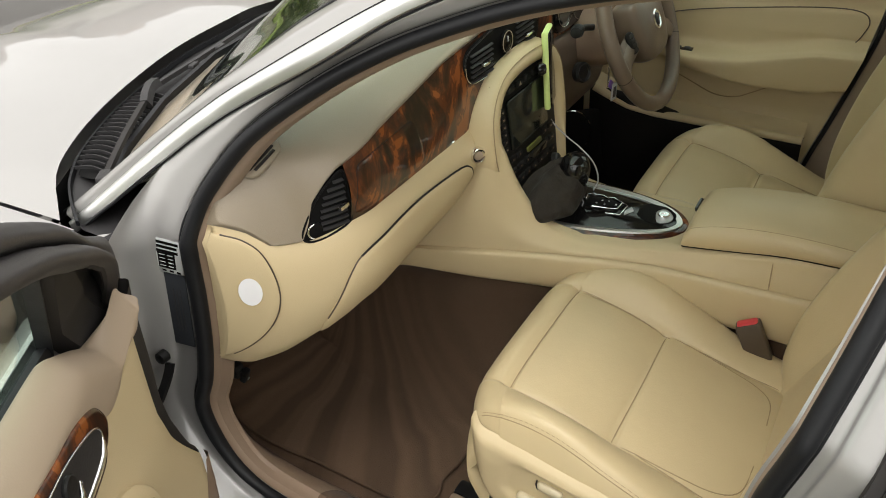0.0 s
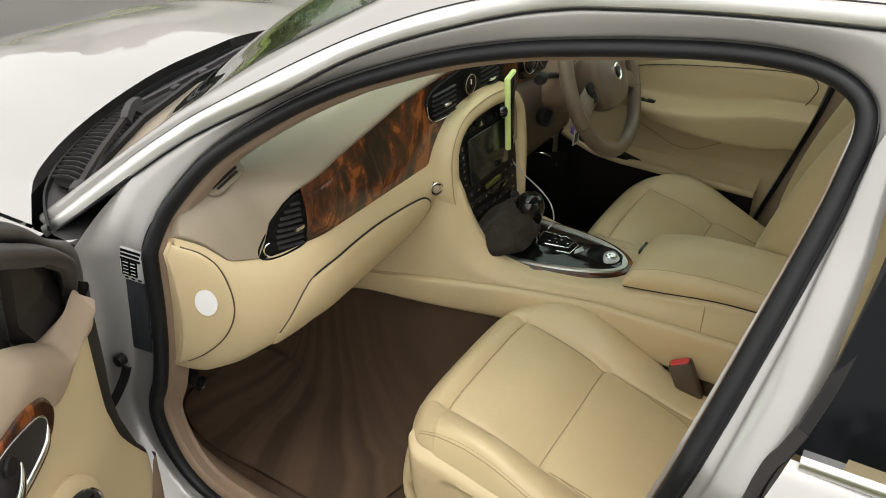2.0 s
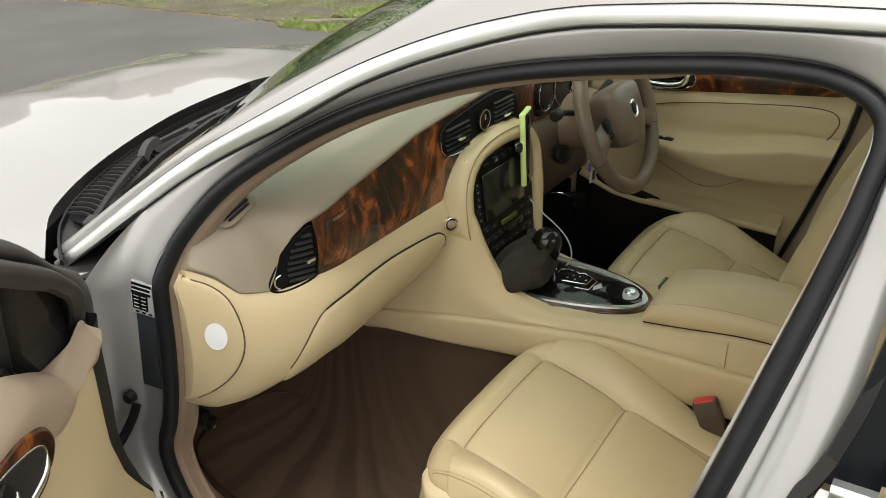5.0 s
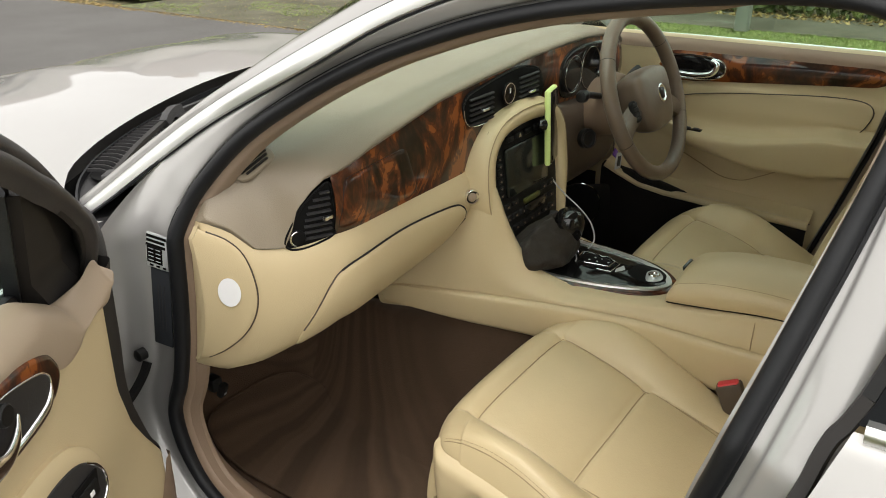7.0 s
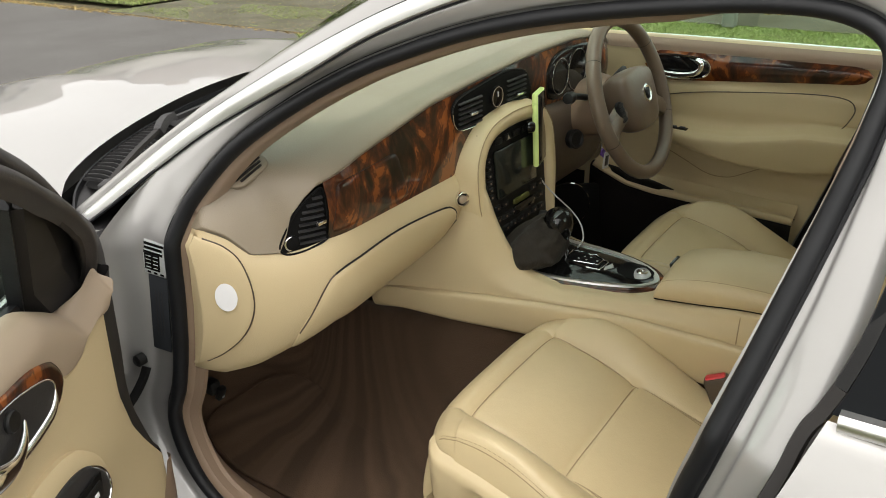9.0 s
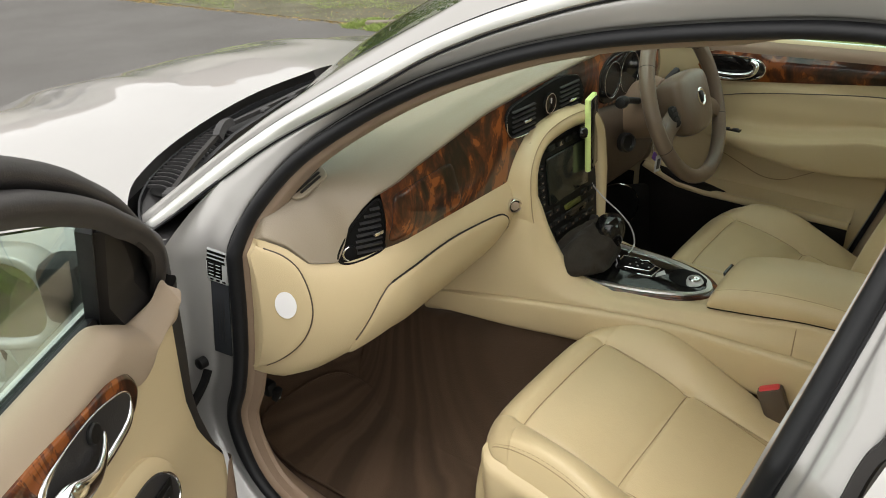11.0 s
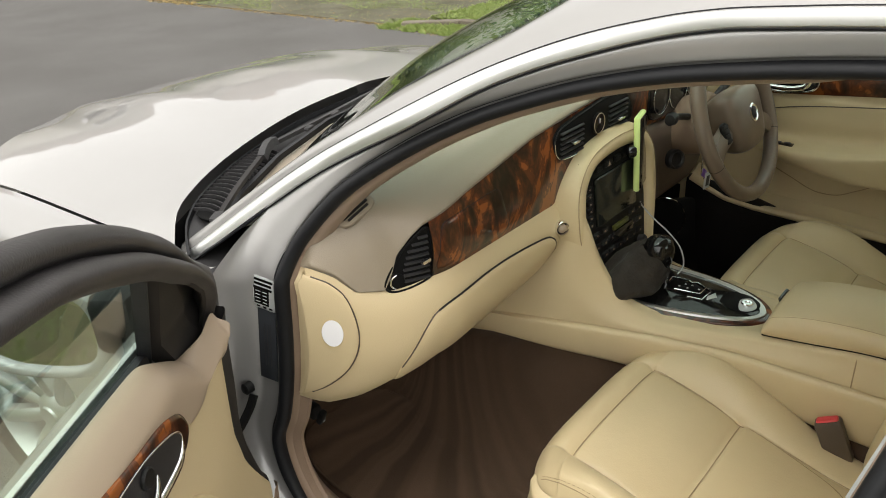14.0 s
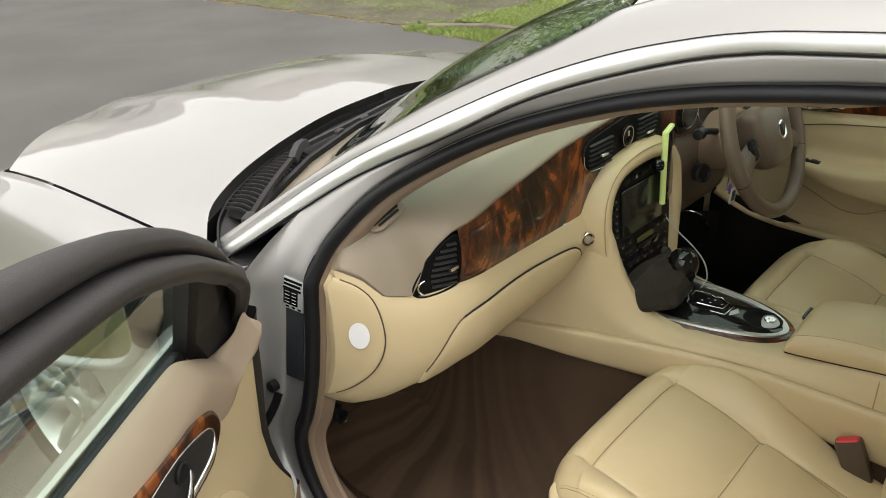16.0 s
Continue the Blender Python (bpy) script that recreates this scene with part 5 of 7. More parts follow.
# Demister vent in the end of the dash top.
pi, pj = np.unravel_index(np.argmin(np.linalg.norm(P - np.array((-0.615, 0.372, 0.984)), axis=2)), P.shape[:2])
pn = Vector(normals(P)[pi, pj])
pn = pn if pn.z > 0 else -pn
pu = Vector(P[pi + 4, pj] - P[pi - 4, pj])
pu = (pu - pn * pu.dot(pn)).normalized()
pv = pn.cross(pu)
VM = Matrix(((pu.x, pv.x, pn.x, P[pi, pj][0]), (pu.y, pv.y, pn.y, P[pi, pj][1]), (pu.z, pv.z, pn.z, P[pi, pj][2]), (0, 0, 0, 1))) @ pose(0.004, 0.002, -0.001, 0, 0, 26)
dv = part("side_demister", moved(plate(round_rect(0.074, 0.050, 0.018), 0.005, None, 0.002), VM), PAD, dash, "louvred side demister vent")
for i in range(5):
    part("slot", moved(rbox(0.062 - abs(i - 2) * 0.009, 0.0048, 0.003, 0.0012), VM @ pose(0, -0.0160 + i * 0.008, 0.0056)), GAP, dv)

# Instruments behind the wheel.
CL = [(0.180, 1.015), (0.195, 1.040), (0.235, 1.058), (0.30, 1.064), (0.40, 1.058), (0.455, 1.04), (0.475, 1.0), (0.465, 0.965), (0.42, 0.95), (0.32, 0.948), (0.22, 0.952), (0.190, 0.972)]
cl = part("instrument_panel", raised(CL, lambda a, b, h: (a, 0.245 - h, b), 0.008, 0.006, 4, 70), GLOSS, dash, "gloss black instrument panel")
for cx, r in ((0.245, 0.042), (0.335, 0.050), (0.425, 0.040)):
    part("dial_rim", tube(np.array([(cx + r * math.cos(t), 0.235, 1.004 + r * math.sin(t)) for t in np.linspace(0, 2 * math.pi, 40, endpoint=False)]), 0.0007, 6, True), CHROME, cl, "thin bright dial rim")
part("right_vent", raised([(0.585, 1.0), (0.61, 1.008), (0.645, 0.985), (0.658, 0.95), (0.63, 0.93), (0.59, 0.935)], lambda a, b, h: (a, face(a) - h, b), 0.008, 0.004, 3, 40), BLACK, dash, "black outer vent")
for i in range(6):
    part("vent_bar", tube([(0.592, face(0.6) - 0.012, 0.942 + i * 0.010), (0.645, face(0.645) - 0.012, 0.942 + i * 0.010)], 0.0022, 6), CHROME if i == 3 else GREY_PLASTIC, dash)
dl = []
for x in np.linspace(0.135, 0.748, 30):
    zt = lerp(x, (0.135, 0.3, 0.748), (0.955, 0.945, 0.935))
    dl.append([(x, face(x) + 0.01, zt), (x, face(x) - 0.016, zt - 0.03), (x, face(x) - 0.012, 0.80), (x, face(x) + 0.02, 0.71), (x, face(x) + 0.12, 0.66), (x, 0.6, 0.65)])
# taupe lowered in colour to carry the shade under the column
part("knee_panel", grid(net(dl, 20, 40)), material("shade_darkened_knee_trim", (0.105, 0.078, 0.057), 0.55, vary=0.04, scale=6, fine=0.25, fine_scale=500), dash, "taupe panel below the steering column, darkened for shade")

# Centre stack: leather-trimmed frame round screen and buttons.
def stack_y(z):
    return 0.205 + (z - 0.83) * 0.11


ST = spline([(-0.130, 0.61), (-0.136, 0.70), (-0.147, 0.80), (-0.147, 0.875), (-0.135, 0.915), (-0.10, 0.942), (-0.04, 0.952), (0.03, 0.952), (0.085, 0.942), (0.113, 0.917), (0.122, 0.885), (0.122, 0.80), (0.116, 0.70), (0.110, 0.61)], 70)
rows = []
for dx, dy in ((0.0, 0.012), (0.0, -0.004), (0.012, -0.014), (0.030, -0.010), (0.040, 0.012), (0.045, 0.05), (0.048, 0.10)):
    n2 = np.gradient(ST, axis=0)
    n2 /= np.linalg.norm(n2, axis=1, keepdims=True)
    o2 = np.stack([-n2[:, 1], n2[:, 0]], 1)
    rows.append([(a + o[0] * dx * lerp(b, (0.61, 0.72, 0.82), (0.1, 0.45, 1.0)), stack_y(b) + dy, b + o[1] * dx) for (a, b), o in zip(ST, o2)])
part("stack_surround", grid(net(rows, 70, 24)), CREAM, dash, "cream stitched leather surround of the centre stack")
part("surround_stitching", tube([(p[0], p[1] - 0.002, p[2]) for p in net(rows, 70, 24)[12] if p[0] > 0 or p[2] > 0.80], 0.0011, 6), SEAM, dash)
part("stack_flank", grid(net([[(-0.158, stack_y(z) + 0.01, z), (-0.162, stack_y(z) + 0.035, z), (-0.165, 0.30, z), (-0.17, 0.42, z)] for z in (0.93, 0.87, 0.78, 0.68)], 12, 12)), CREAM_TRIM, dash)
part("stack_panel", grid(np.array([[(x, stack_y(z) + 0.004, z) for x in np.linspace(-0.146, 0.124, 8)] for z in np.linspace(0.60, 0.962, 14)])), BLACK, dash, "black centre stack panel")


def on_stack(x, z, lift=0.0):
    return pose(x, stack_y(z) - lift, z, 90 - math.degrees(math.atan(0.11)), 0, 0)


part("touch_screen", moved(plate(round_rect(0.170, 0.105, 0.006), 0.006, None, 0.002), on_stack(-0.012, 0.862, -0.002)), SCREEN, dash, "dark glossy touch screen")
for i in range(6):
    part("stack_button", moved(plate(round_rect(0.018, 0.011, 0.003), 0.006, None, 0.002), on_stack(-0.117, 0.900 - i * 0.0155, -0.005)), BLACK, dash)
    part("button_mark", moved(plate(round_rect(0.006, 0.0024, 0.001), 0.001), on_stack(-0.117, 0.900 - i * 0.0155, 0.0012)), TAUPE_LIGHT, dash)
for i in range(4):
    part("stack_button", moved(plate(round_rect(0.026, 0.013, 0.003), 0.006, None, 0.002), on_stack(-0.075 + i * 0.038, 0.932, -0.002)), BLACK, dash)
part("warning_mark", moved(plate([(-0.006, -0.004), (0.006, -0.004), (0, 0.006)], 0.001), on_stack(-0.037, 0.932, 0.0042)), TAUPE_LIGHT, dash)
part("radio_display", moved(plate(round_rect(0.066, 0.011, 0.003), 0.005, None, 0.001), on_stack(0.0, 0.785, -0.001)), material("display_green", (0.075, 0.08, 0.016), 0.3, vary=0.05), dash, "dim green radio display")
part("cassette_slot", moved(plate(round_rect(0.09, 0.02, 0.004), 0.004, None, 0.001), on_stack(0.01, 0.765, -0.001)), GLOSS, dash)
for r_ in range(3):
    for i in range(7):
        if r_ == 0 and 1 < i < 5:
            continue
        part("stack_button", moved(plate(round_rect(0.024, 0.012, 0.003), 0.006, None, 0.002), on_stack(-0.097 + i * 0.031, 0.792 - r_ * 0.027, -0.005)), BLACK, dash)
        part("button_mark", moved(plate(round_rect(0.006, 0.0018, 0.0006), 0.0008), on_stack(-0.097 + i * 0.031, 0.792 - r_ * 0.027, 0.0012)), TAUPE, dash)
for x in (-0.10, 0.085):
    part("rotary_knob", moved(lathe([(0.012, 0), (0.012, 0.012), (0.009, 0.015), (0.001, 0.015)], 24), on_stack(x, 0.715, 0.0)), GREY_PLASTIC, dash, "dark rotary knob")
part("stack_wood", moved(plate(round_rect(0.22, 0.022, 0.006), 0.006, None, 0.002), on_stack(-0.01, 0.690, -0.002)), WOOD, dash, "walnut strip")

# ---- cabin: centre console ----
con = thing("centre_console", "cream leather centre console with walnut and chrome gear surround", "console", (0, 0, 0.25))


def con_x(y):
    return lerp(y, (-0.66, -0.34, -0.16, -0.05), (0.106, 0.108, 0.114, 0.12)) + 0.13 * max(0.0, (y + 0.1) / 0.46) ** 1.3


crow = []
for y in (0.42, 0.36, 0.25, 0.12, 0.0, -0.10, -0.20, -0.34, -0.50, -0.66):
    w = con_x(y)
    zt = lerp(y, (-0.66, -0.34, -0.16, 0.12, 0.25, 0.42), (0.68, 0.672, 0.652, 0.646, 0.66, 0.70))
    rise = 0.0 if y < 0.1 else (y - 0.1) * 0.35
    crow.append([(-w + 0.03, y, 0.560), (-w + 0.008, y, 0.575), (-w, y, 0.60), (-w + 0.001, y, 0.632), (-w + 0.004, y, 0.640 + rise * 0.3), (-min(w, 0.20) + 0.016, y, zt - 0.006), (-0.085, y, zt + 0.002), (0, y, zt + 0.003), (0.085, y, zt + 0.002), (min(w, 0.20) - 0.016, y, zt - 0.006), (w, y, 0.60), (w - 0.008, y, 0.575), (w - 0.03, y, 0.56)])
part("body", grid(net(crow, 60, 50)), CREAM_TRIM, con, "cream console body")
tunw = lambda y: min(con_x(y), 0.185)
tunc = [[(-con_x(y) + 0.02, y, 0.575), (-tunw(y) + 0.010, y, 0.50), (-tunw(y) + 0.002, y, 0.39), (-tunw(y) - 0.022, y, 0.30), (-tunw(y) - 0.065, y, 0.25), (-tunw(y) - 0.13, y, 0.228), (-tunw(y) - 0.18, y, 0.219)] for y in (0.70, 0.50, 0.36, 0.2, 0.05, -0.1, -0.4)]
part("tunnel_carpet", grid(net(tunc, 16, 20)), CARPET, car, "brown carpet on the tunnel side")
# driver's side of the tunnel, shade painted in
part("tunnel_carpet", mirror_x(grid(net(tunc, 16, 20))), SHADED_PILE, car, "carpet on the driver's tunnel side, blackened for shade")
flank = []
for y in (0.40, 0.36, 0.26, 0.215, 0.19, 0.165, 0.12, 0.05, 0.0, -0.1, -0.16, -0.24, -0.34, -0.5):
    w = con_x(y)
    zt = lerp(y, (-0.5, -0.34, -0.16, -0.05, 0.05, 0.12, 0.165, 0.19, 0.215, 0.40), (0.702, 0.696, 0.668, 0.652, 0.655, 0.690, 0.765, 0.845, 0.88, 0.88))
    xt = lerp(y, (-0.5, -0.16, 0.05, 0.165, 0.19, 0.215, 0.26, 0.40), (0.093, 0.096, 0.118, 0.152, 0.166, 0.178, 0.178, 0.18))
    flank.append([(-w - 0.001, y, 0.634), (-w * 0.93 - xt * 0.07, y, 0.634 + (zt - 0.634) * 0.3), (-w * 0.4 - xt * 0.6, y, 0.634 + (zt - 0.634) * 0.7), (-xt, y, zt), (-xt + 0.02, y + 0.01, zt + 0.004)])
part("flank", grid(net(flank, 24, 40)), CREAM_TRIM, con, "cream flank rising to the centre stack")
bol = []
for y, s in ((0.41, 0.35), (0.395, 0.75), (0.36, 1), (0.25, 1), (0.12, 1), (0.0, 1), (-0.1, 1), (-0.25, 1), (-0.45, 1)):
    w = con_x(y)
    zb = lerp(y, (-0.45, 0.0, 0.12, 0.25, 0.36), (0.52, 0.545, 0.552, 0.562, 0.582))
    zm = (0.634 + zb) / 2
    bol.append([(-w + 0.02, y, zm + (0.634 - zm) * s), (-w - 0.006 * s, y, zm + (0.630 - zm) * s), (-w - 0.012 * s, y, zm + 0.02 * s), (-w - 0.010 * s, y, zm - 0.02 * s), (-w - 0.002, y, zm + (zb - zm) * s), (-w + 0.03, y, zm + (zb - 0.005 - zm) * s)])
part("bolster", grid(net(bol, 20, 60)), CREAM, con, "padded cream side bolster")
part("cross_seam", tube([(-0.0965, -0.318, 0.688), (-0.1045, -0.319, 0.664), (-0.111, -0.320, 0.636)], 0.0011, 6), SEAM, con)

# Gear surround: chrome-edged oval, walnut rim, gloss black plate and gate.
OVAL = spline([(0.005, -0.140), (0.05, -0.122), (0.085, -0.075), (0.108, 0.0), (0.115, 0.09), (0.10, 0.17), (-0.095, 0.17), (-0.106, 0.10), (-0.095, 0.02), (-0.072, -0.055), (-0.04, -0.115)], 80, True)
part("walnut_rim", plate(OVAL, 0.012, pose(0, 0, 0.646), 0.004), WOOD, con, "glossy walnut rim")
ov2 = inset2(OVAL, 0.019)
part("chrome_edge", sweep(np.c_[ov2, np.full(len(ov2), 0.6585)], [(-0.009, -0.003), (0.007, -0.003), (0.005, 0.0035), (-0.006, 0.0025)], closed=True), BRIGHT, con, "bright chrome edge")
part("gear_plate", plate(inset2(OVAL, 0.022), 0.013, pose(0, 0, 0.647), 0.003), GLOSS, con, "gloss black gear plate")
gate_o = [(-0.010, 0.030), (-0.006, 0.000), (0.036, -0.002), (0.058, 0.036), (0.050, 0.046), (0.059, 0.060), (0.053, 0.092), (0.020, 0.090)]
part("gate_frame", tube(np.array([(x, y, 0.6610) for x, y in gate_o]), 0.0016, 8), CHROME, con, "stepped bright gear gate frame")
part("gate_slot", plate([(0.0, 0.010), (0.034, 0.006), (0.050, 0.038), (0.044, 0.048), (0.050, 0.062), (0.046, 0.086), (0.004, 0.084)], 0.0016, pose(0, 0, 0.6600), 0.0005), VENT_BLACK, con)
part("gate_bar", tube(np.array([(0.004, 0.066, 0.6618), (0.010, 0.026, 0.6618), (0.013, 0.013, 0.6618), (0.040, 0.012, 0.6618)]), 0.0014, 8), CHROME, con, "bright inner gate bar")
for x, y in ((0.021, 0.062), (0.036, 0.054), (0.022, 0.044), (0.038, 0.040), (0.029, 0.021)):
    part("gate_mark", rbox(0.004, 0.004, 0.001, 0.0003, pose(x, y, 0.6620)), LABELM, con)
tray = part("tray", plate(spline([(0.018, -0.030), (0.056, -0.034), (0.064, -0.055), (0.058, -0.092), (0.030, -0.108), (0.002, -0.100), (-0.010, -0.070), (0.0, -0.045)], 50, True), 0.0016, pose(0, 0, 0.6600), 0.0006), VENT_BLACK, con, "small dark tray")
part("tray_plate", plate(spline([(-0.004, -0.078), (0.034, -0.066), (0.050, -0.082), (0.026, -0.103), (0.002, -0.098)], 40, True), 0.002, pose(0, 0, 0.6612), 0.0006), LABELM, con, "pale metal tray plate")
part("lighter", lathe([(0.012, 0), (0.012, 0.004), (0.010, 0.006), (0.005, 0.006), (0.004, 0.004), (0.001, 0.004)], 28, pose(0.022, -0.084, 0.663)), CHROME, con, "round bright metal lighter")
part("plate_button", plate([(-0.002, -0.008), (0.020, -0.022), (0.036, -0.012), (0.014, -0.004)], 0.0016, pose(0, 0, 0.6600), 0.0005), LABELM, con)

# Armrest lid.
lidr = []
for y, s, zc in ((-0.150, 0.6, 0.688), (-0.154, 0.9, 0.706), (-0.172, 1.0, 0.725), (-0.24, 1.0, 0.744), (-0.34, 1.0, 0.750), (-0.46, 1.0, 0.742), (-0.56, 1.0, 0.722), (-0.575, 0.96, 0.70)):
    w = 0.094 * (0.93 + 0.07 * s)
    zb = lerp(y, (-0.6, -0.34, -0.15), (0.706, 0.700, 0.674))
    h = max(0.006, zc - zb)
    lidr.append([(-w + 0.012, y, zb - 0.012), (-w + 0.006, y, zb), (-w, y, zb + 0.004), (-w - 0.001, y, zb + h * 0.45), (-w + 0.010, y, zb + h * 0.80), (-w + 0.035, y, zc - 0.003), (0, y, zc + 0.004), (w - 0.035, y, zc - 0.003), (w - 0.010, y, zb + h * 0.8), (w + 0.001, y, zb + h * 0.45), (w, y, zb)])
lg = net(lidr, 50, 40)
part("armrest_lid", grid(lg), CREAM, con, "padded cream leather armrest lid")
part("latch", moved(plate(round_rect(0.055, 0.016, 0.007), 0.003), pose(0.008, -0.1565, 0.712, 52, 0, 0)), GLOSS, con, "dark latch slot")
part("lid_seam", tube([tuple(p) for p in lg[6:, 20]], 0.0005, 6), SEAM, con)
part("lid_gap", tube([(p[0] - 0.001, p[1], p[2] - 0.001) for p in lg[4:, 6]], 0.0016, 6), VENT_BLACK, con, "dark gap under the lid")

# Gear lever with its suede pouch.
lever = thing("gear_lever", "black and chrome gear lever with dark suede pouch", "gear lever", (0.0, 0.10, 0.66))
part("stem", tube(spline([(0.02, 0.09, 0.655), (0.012, 0.095, 0.69), (0.004, 0.10, 0.73)], 8), 0.007, 10), CHROME, lever, "chrome stem")
kn = spline([(0.010, 0.700), (0.022, 0.707), (0.030, 0.726), (0.032, 0.748), (0.026, 0.768), (0.014, 0.777), (0.001, 0.779)], 36)
part("knob", lathe([tuple(p) for p in kn], 48, pose(0.0, 0.105, 0) @ Matrix.Diagonal((1.12, 1, 1, 1))), GLOSS, lever, "glossy black gear knob")
part("knob_ring", tube(np.array([(0.025 * math.cos(a) - 0.004, 0.097 + 0.008 * math.sin(a), 0.738 + 0.022 * math.sin(a)) for a in np.linspace(0, 2 * math.pi, 30, endpoint=False)]), 0.0022, 8, True), CHROME, lever, "chrome knob inlay")
pou = []
for k, (z, rx, ry, cx, cy) in enumerate(((0.657, 0.040, 0.030, -0.036, 0.145), (0.662, 0.066, 0.044, -0.038, 0.142), (0.676, 0.090, 0.058, -0.040, 0.140), (0.696, 0.099, 0.062, -0.041, 0.140), (0.716, 0.088, 0.054, -0.036, 0.140), (0.732, 0.066, 0.046, -0.024, 0.134), (0.745, 0.042, 0.034, -0.012, 0.124), (0.756, 0.028, 0.026, -0.004, 0.114))):
    pou.append([(cx + rx * (1 + 0.10 * math.sin(5 * a + k)) * math.cos(a), cy + ry * (1 + 0.10 * math.sin(4 * a + 1.7 * k)) * math.sin(a), z + 0.006 * math.sin(3 * a + k)) for a in np.linspace(0, 2 * math.pi, 18, endpoint=False)])
PQ = net(pou, 96, 50, close_u=True)
for i in range(PQ.shape[0]):
    for j in range(PQ.shape[1]):
        q = Vector(PQ[i, j]) * 26
        PQ[i, j] += (PQ[i, j] - np.array((-0.04, 0.14, 0.70))) * (0.10 * noise.noise(q) + 0.06 * (1 - abs(noise.noise(q * 1.9))) - 0.03)
part("pouch", grid(PQ, close_u=True), CLOTH, lever, "crumpled dark suede pouch")


# ---- cabin: seats ----
def seat(x0):
    """A cream leather seat about the centre line x0, built in place."""
    s = thing("bucket_seat", "cream leather front seat with stitched panels", "seat", (x0, -0.2, 0.24), group="front seats")
    rows = []
    for y, zp, zb, w in ((0.026, 0.42, 0.42, 0.236), (0.050, 0.47, 0.47, 0.244), (0.064, 0.52, 0.52, 0.248), (0.071, 0.555, 0.554, 0.248), (0.066, 0.580, 0.578, 0.247), (0.050, 0.594, 0.596, 0.247), (0.032, 0.598, 0.605, 0.249), (0.019, 0.592, 0.609, 0.250), (0.011, 0.586, 0.612, 0.251), (0.001, 0.589, 0.615, 0.252), (-0.06, 0.579, 0.621, 0.253), (-0.11, 0.563, 0.613, 0.254), (-0.150, 0.547, 0.597, 0.255), (-0.163, 0.538, 0.590, 0.255), (-0.172, 0.536, 0.585, 0.255), (-0.187, 0.539, 0.577, 0.255), (-0.24, 0.524, 0.550, 0.254), (-0.30, 0.505, 0.520, 0.252), (-0.36, 0.488, 0.502, 0.250), (-0.42, 0.474, 0.490, 0.246), (-0.48, 0.468, 0.48, 0.24)):
        zs = zp if y > 0.02 else lerp(y, (-0.48, -0.36, -0.24, -0.11, -0.02, 0.02), (0.468, 0.488, 0.524, 0.563, 0.586, 0.596))
        d = zb - zs
        k = w / 0.254
        half = [(0.0, zp + 0.007), (0.08, zp + 0.006), (0.130, zp + 0.002), (0.147, zp - 0.001), (0.155, min(zp, zs) - 0.003), (0.164, zs + d * 0.22), (0.190, zs + d * 0.78), (0.214 * k, zs + d), (0.232 * k, zs + d * 0.92 - 0.003), (0.247 * k, zs + d * 0.5 - 0.020), (0.254 * k, zs + d * 0.2 - 0.045), (0.252 * k, zs - 0.072)]
        front = min(1.0, max(0.0, (y + 0.03) / 0.06))
        bow = lambda a: y - (0.045 if zp > 0.54 else 0.016) * front * max(0.0, (a - 0.13) / 0.12) ** 2.2
        rows.append([(x0 - a, bow(a), z) for a, z in reversed(half)] + [(x0 + a, bow(a), z) for a, z in half[1:]])
    C = net(rows, 101, 110)
    part("cushion", grid(C), CREAM, s, "cream leather seat cushion")
    flat = C.reshape(-1, 3)
    flat = flat[flat[:, 2] > 0.44]

    def on_cushion(x, y, up=0.0002):
        d = (flat[:, 0] - x) ** 2 + (flat[:, 1] - y) ** 2
        k = np.argsort(d)[:6]
        return (x, y, float(np.median(flat[k, 2])) + up)

    def smooth_line(pts, r, mat, name, label=""):
        q = np.array(pts)
        for _ in range(3):
            q[1:-1] = (q[:-2] + 2 * q[1:-1] + q[2:]) / 4
        part(name, tube(q, r, 6), mat, s, label)
        return q

    for sg in (-1, 1):
        smooth_line([on_cushion(x0 + sg * lerp(y, (-0.21, -0.1, 0.012), (0.150, 0.153, 0.156)), y) for y in np.linspace(0.011, -0.21, 40)], 0.0008, SEAM, "panel_seam")
        smooth_line([on_cushion(x0 + sg * lerp(y, (-0.38, -0.21), (0.158, 0.150)), y) for y in np.linspace(-0.21, -0.38, 30)], 0.0008, SEAM, "pleat_seam")
        smooth_line([on_cushion(x0 + sg * a, y) for a, y in spline([(0.150, -0.21), (0.145, -0.28), (0.136, -0.34), (0.110, -0.372), (0.05, -0.378)], 40)], 0.0010, SEAM, "insert_seam")
        st = smooth_line(C[26:104, 50 + sg * 38] + np.array((sg * 0.0004, 0, 0.0004)), 0.0007, SEAM, "edge_seam")
        su = C[26:104, 50 + sg * 37] * 0.8 + C[26:104, 50 + sg * 38] * 0.2
        part("edge_stitching", join(*[tube([su[i], su[i] * 0.4 + su[i + 1] * 0.6], 0.0006, 5) for i in range(1, 76)]), SEAM, s, "row of stitches along the seat edge")
        # moulded plastic side with a dished switch panel
        rows = []
        for y in np.concatenate([np.linspace(0.042, 0.02, 8), np.linspace(0.014, -0.46, 60)]):
            zt = lerp(y, (-0.47, -0.36, -0.30, -0.234, -0.19, -0.146, -0.07, -0.02, 0.03), (0.435, 0.455, 0.482, 0.512, 0.532, 0.543, 0.560, 0.568, 0.576))
            zb = lerp(y, (-0.46, -0.06, 0.0, 0.02, 0.042), (0.365, 0.384, 0.415, 0.475, 0.53))
            tuck = 0.030 * max(0.0, (y - 0.006) / 0.036) ** 2
            col = []
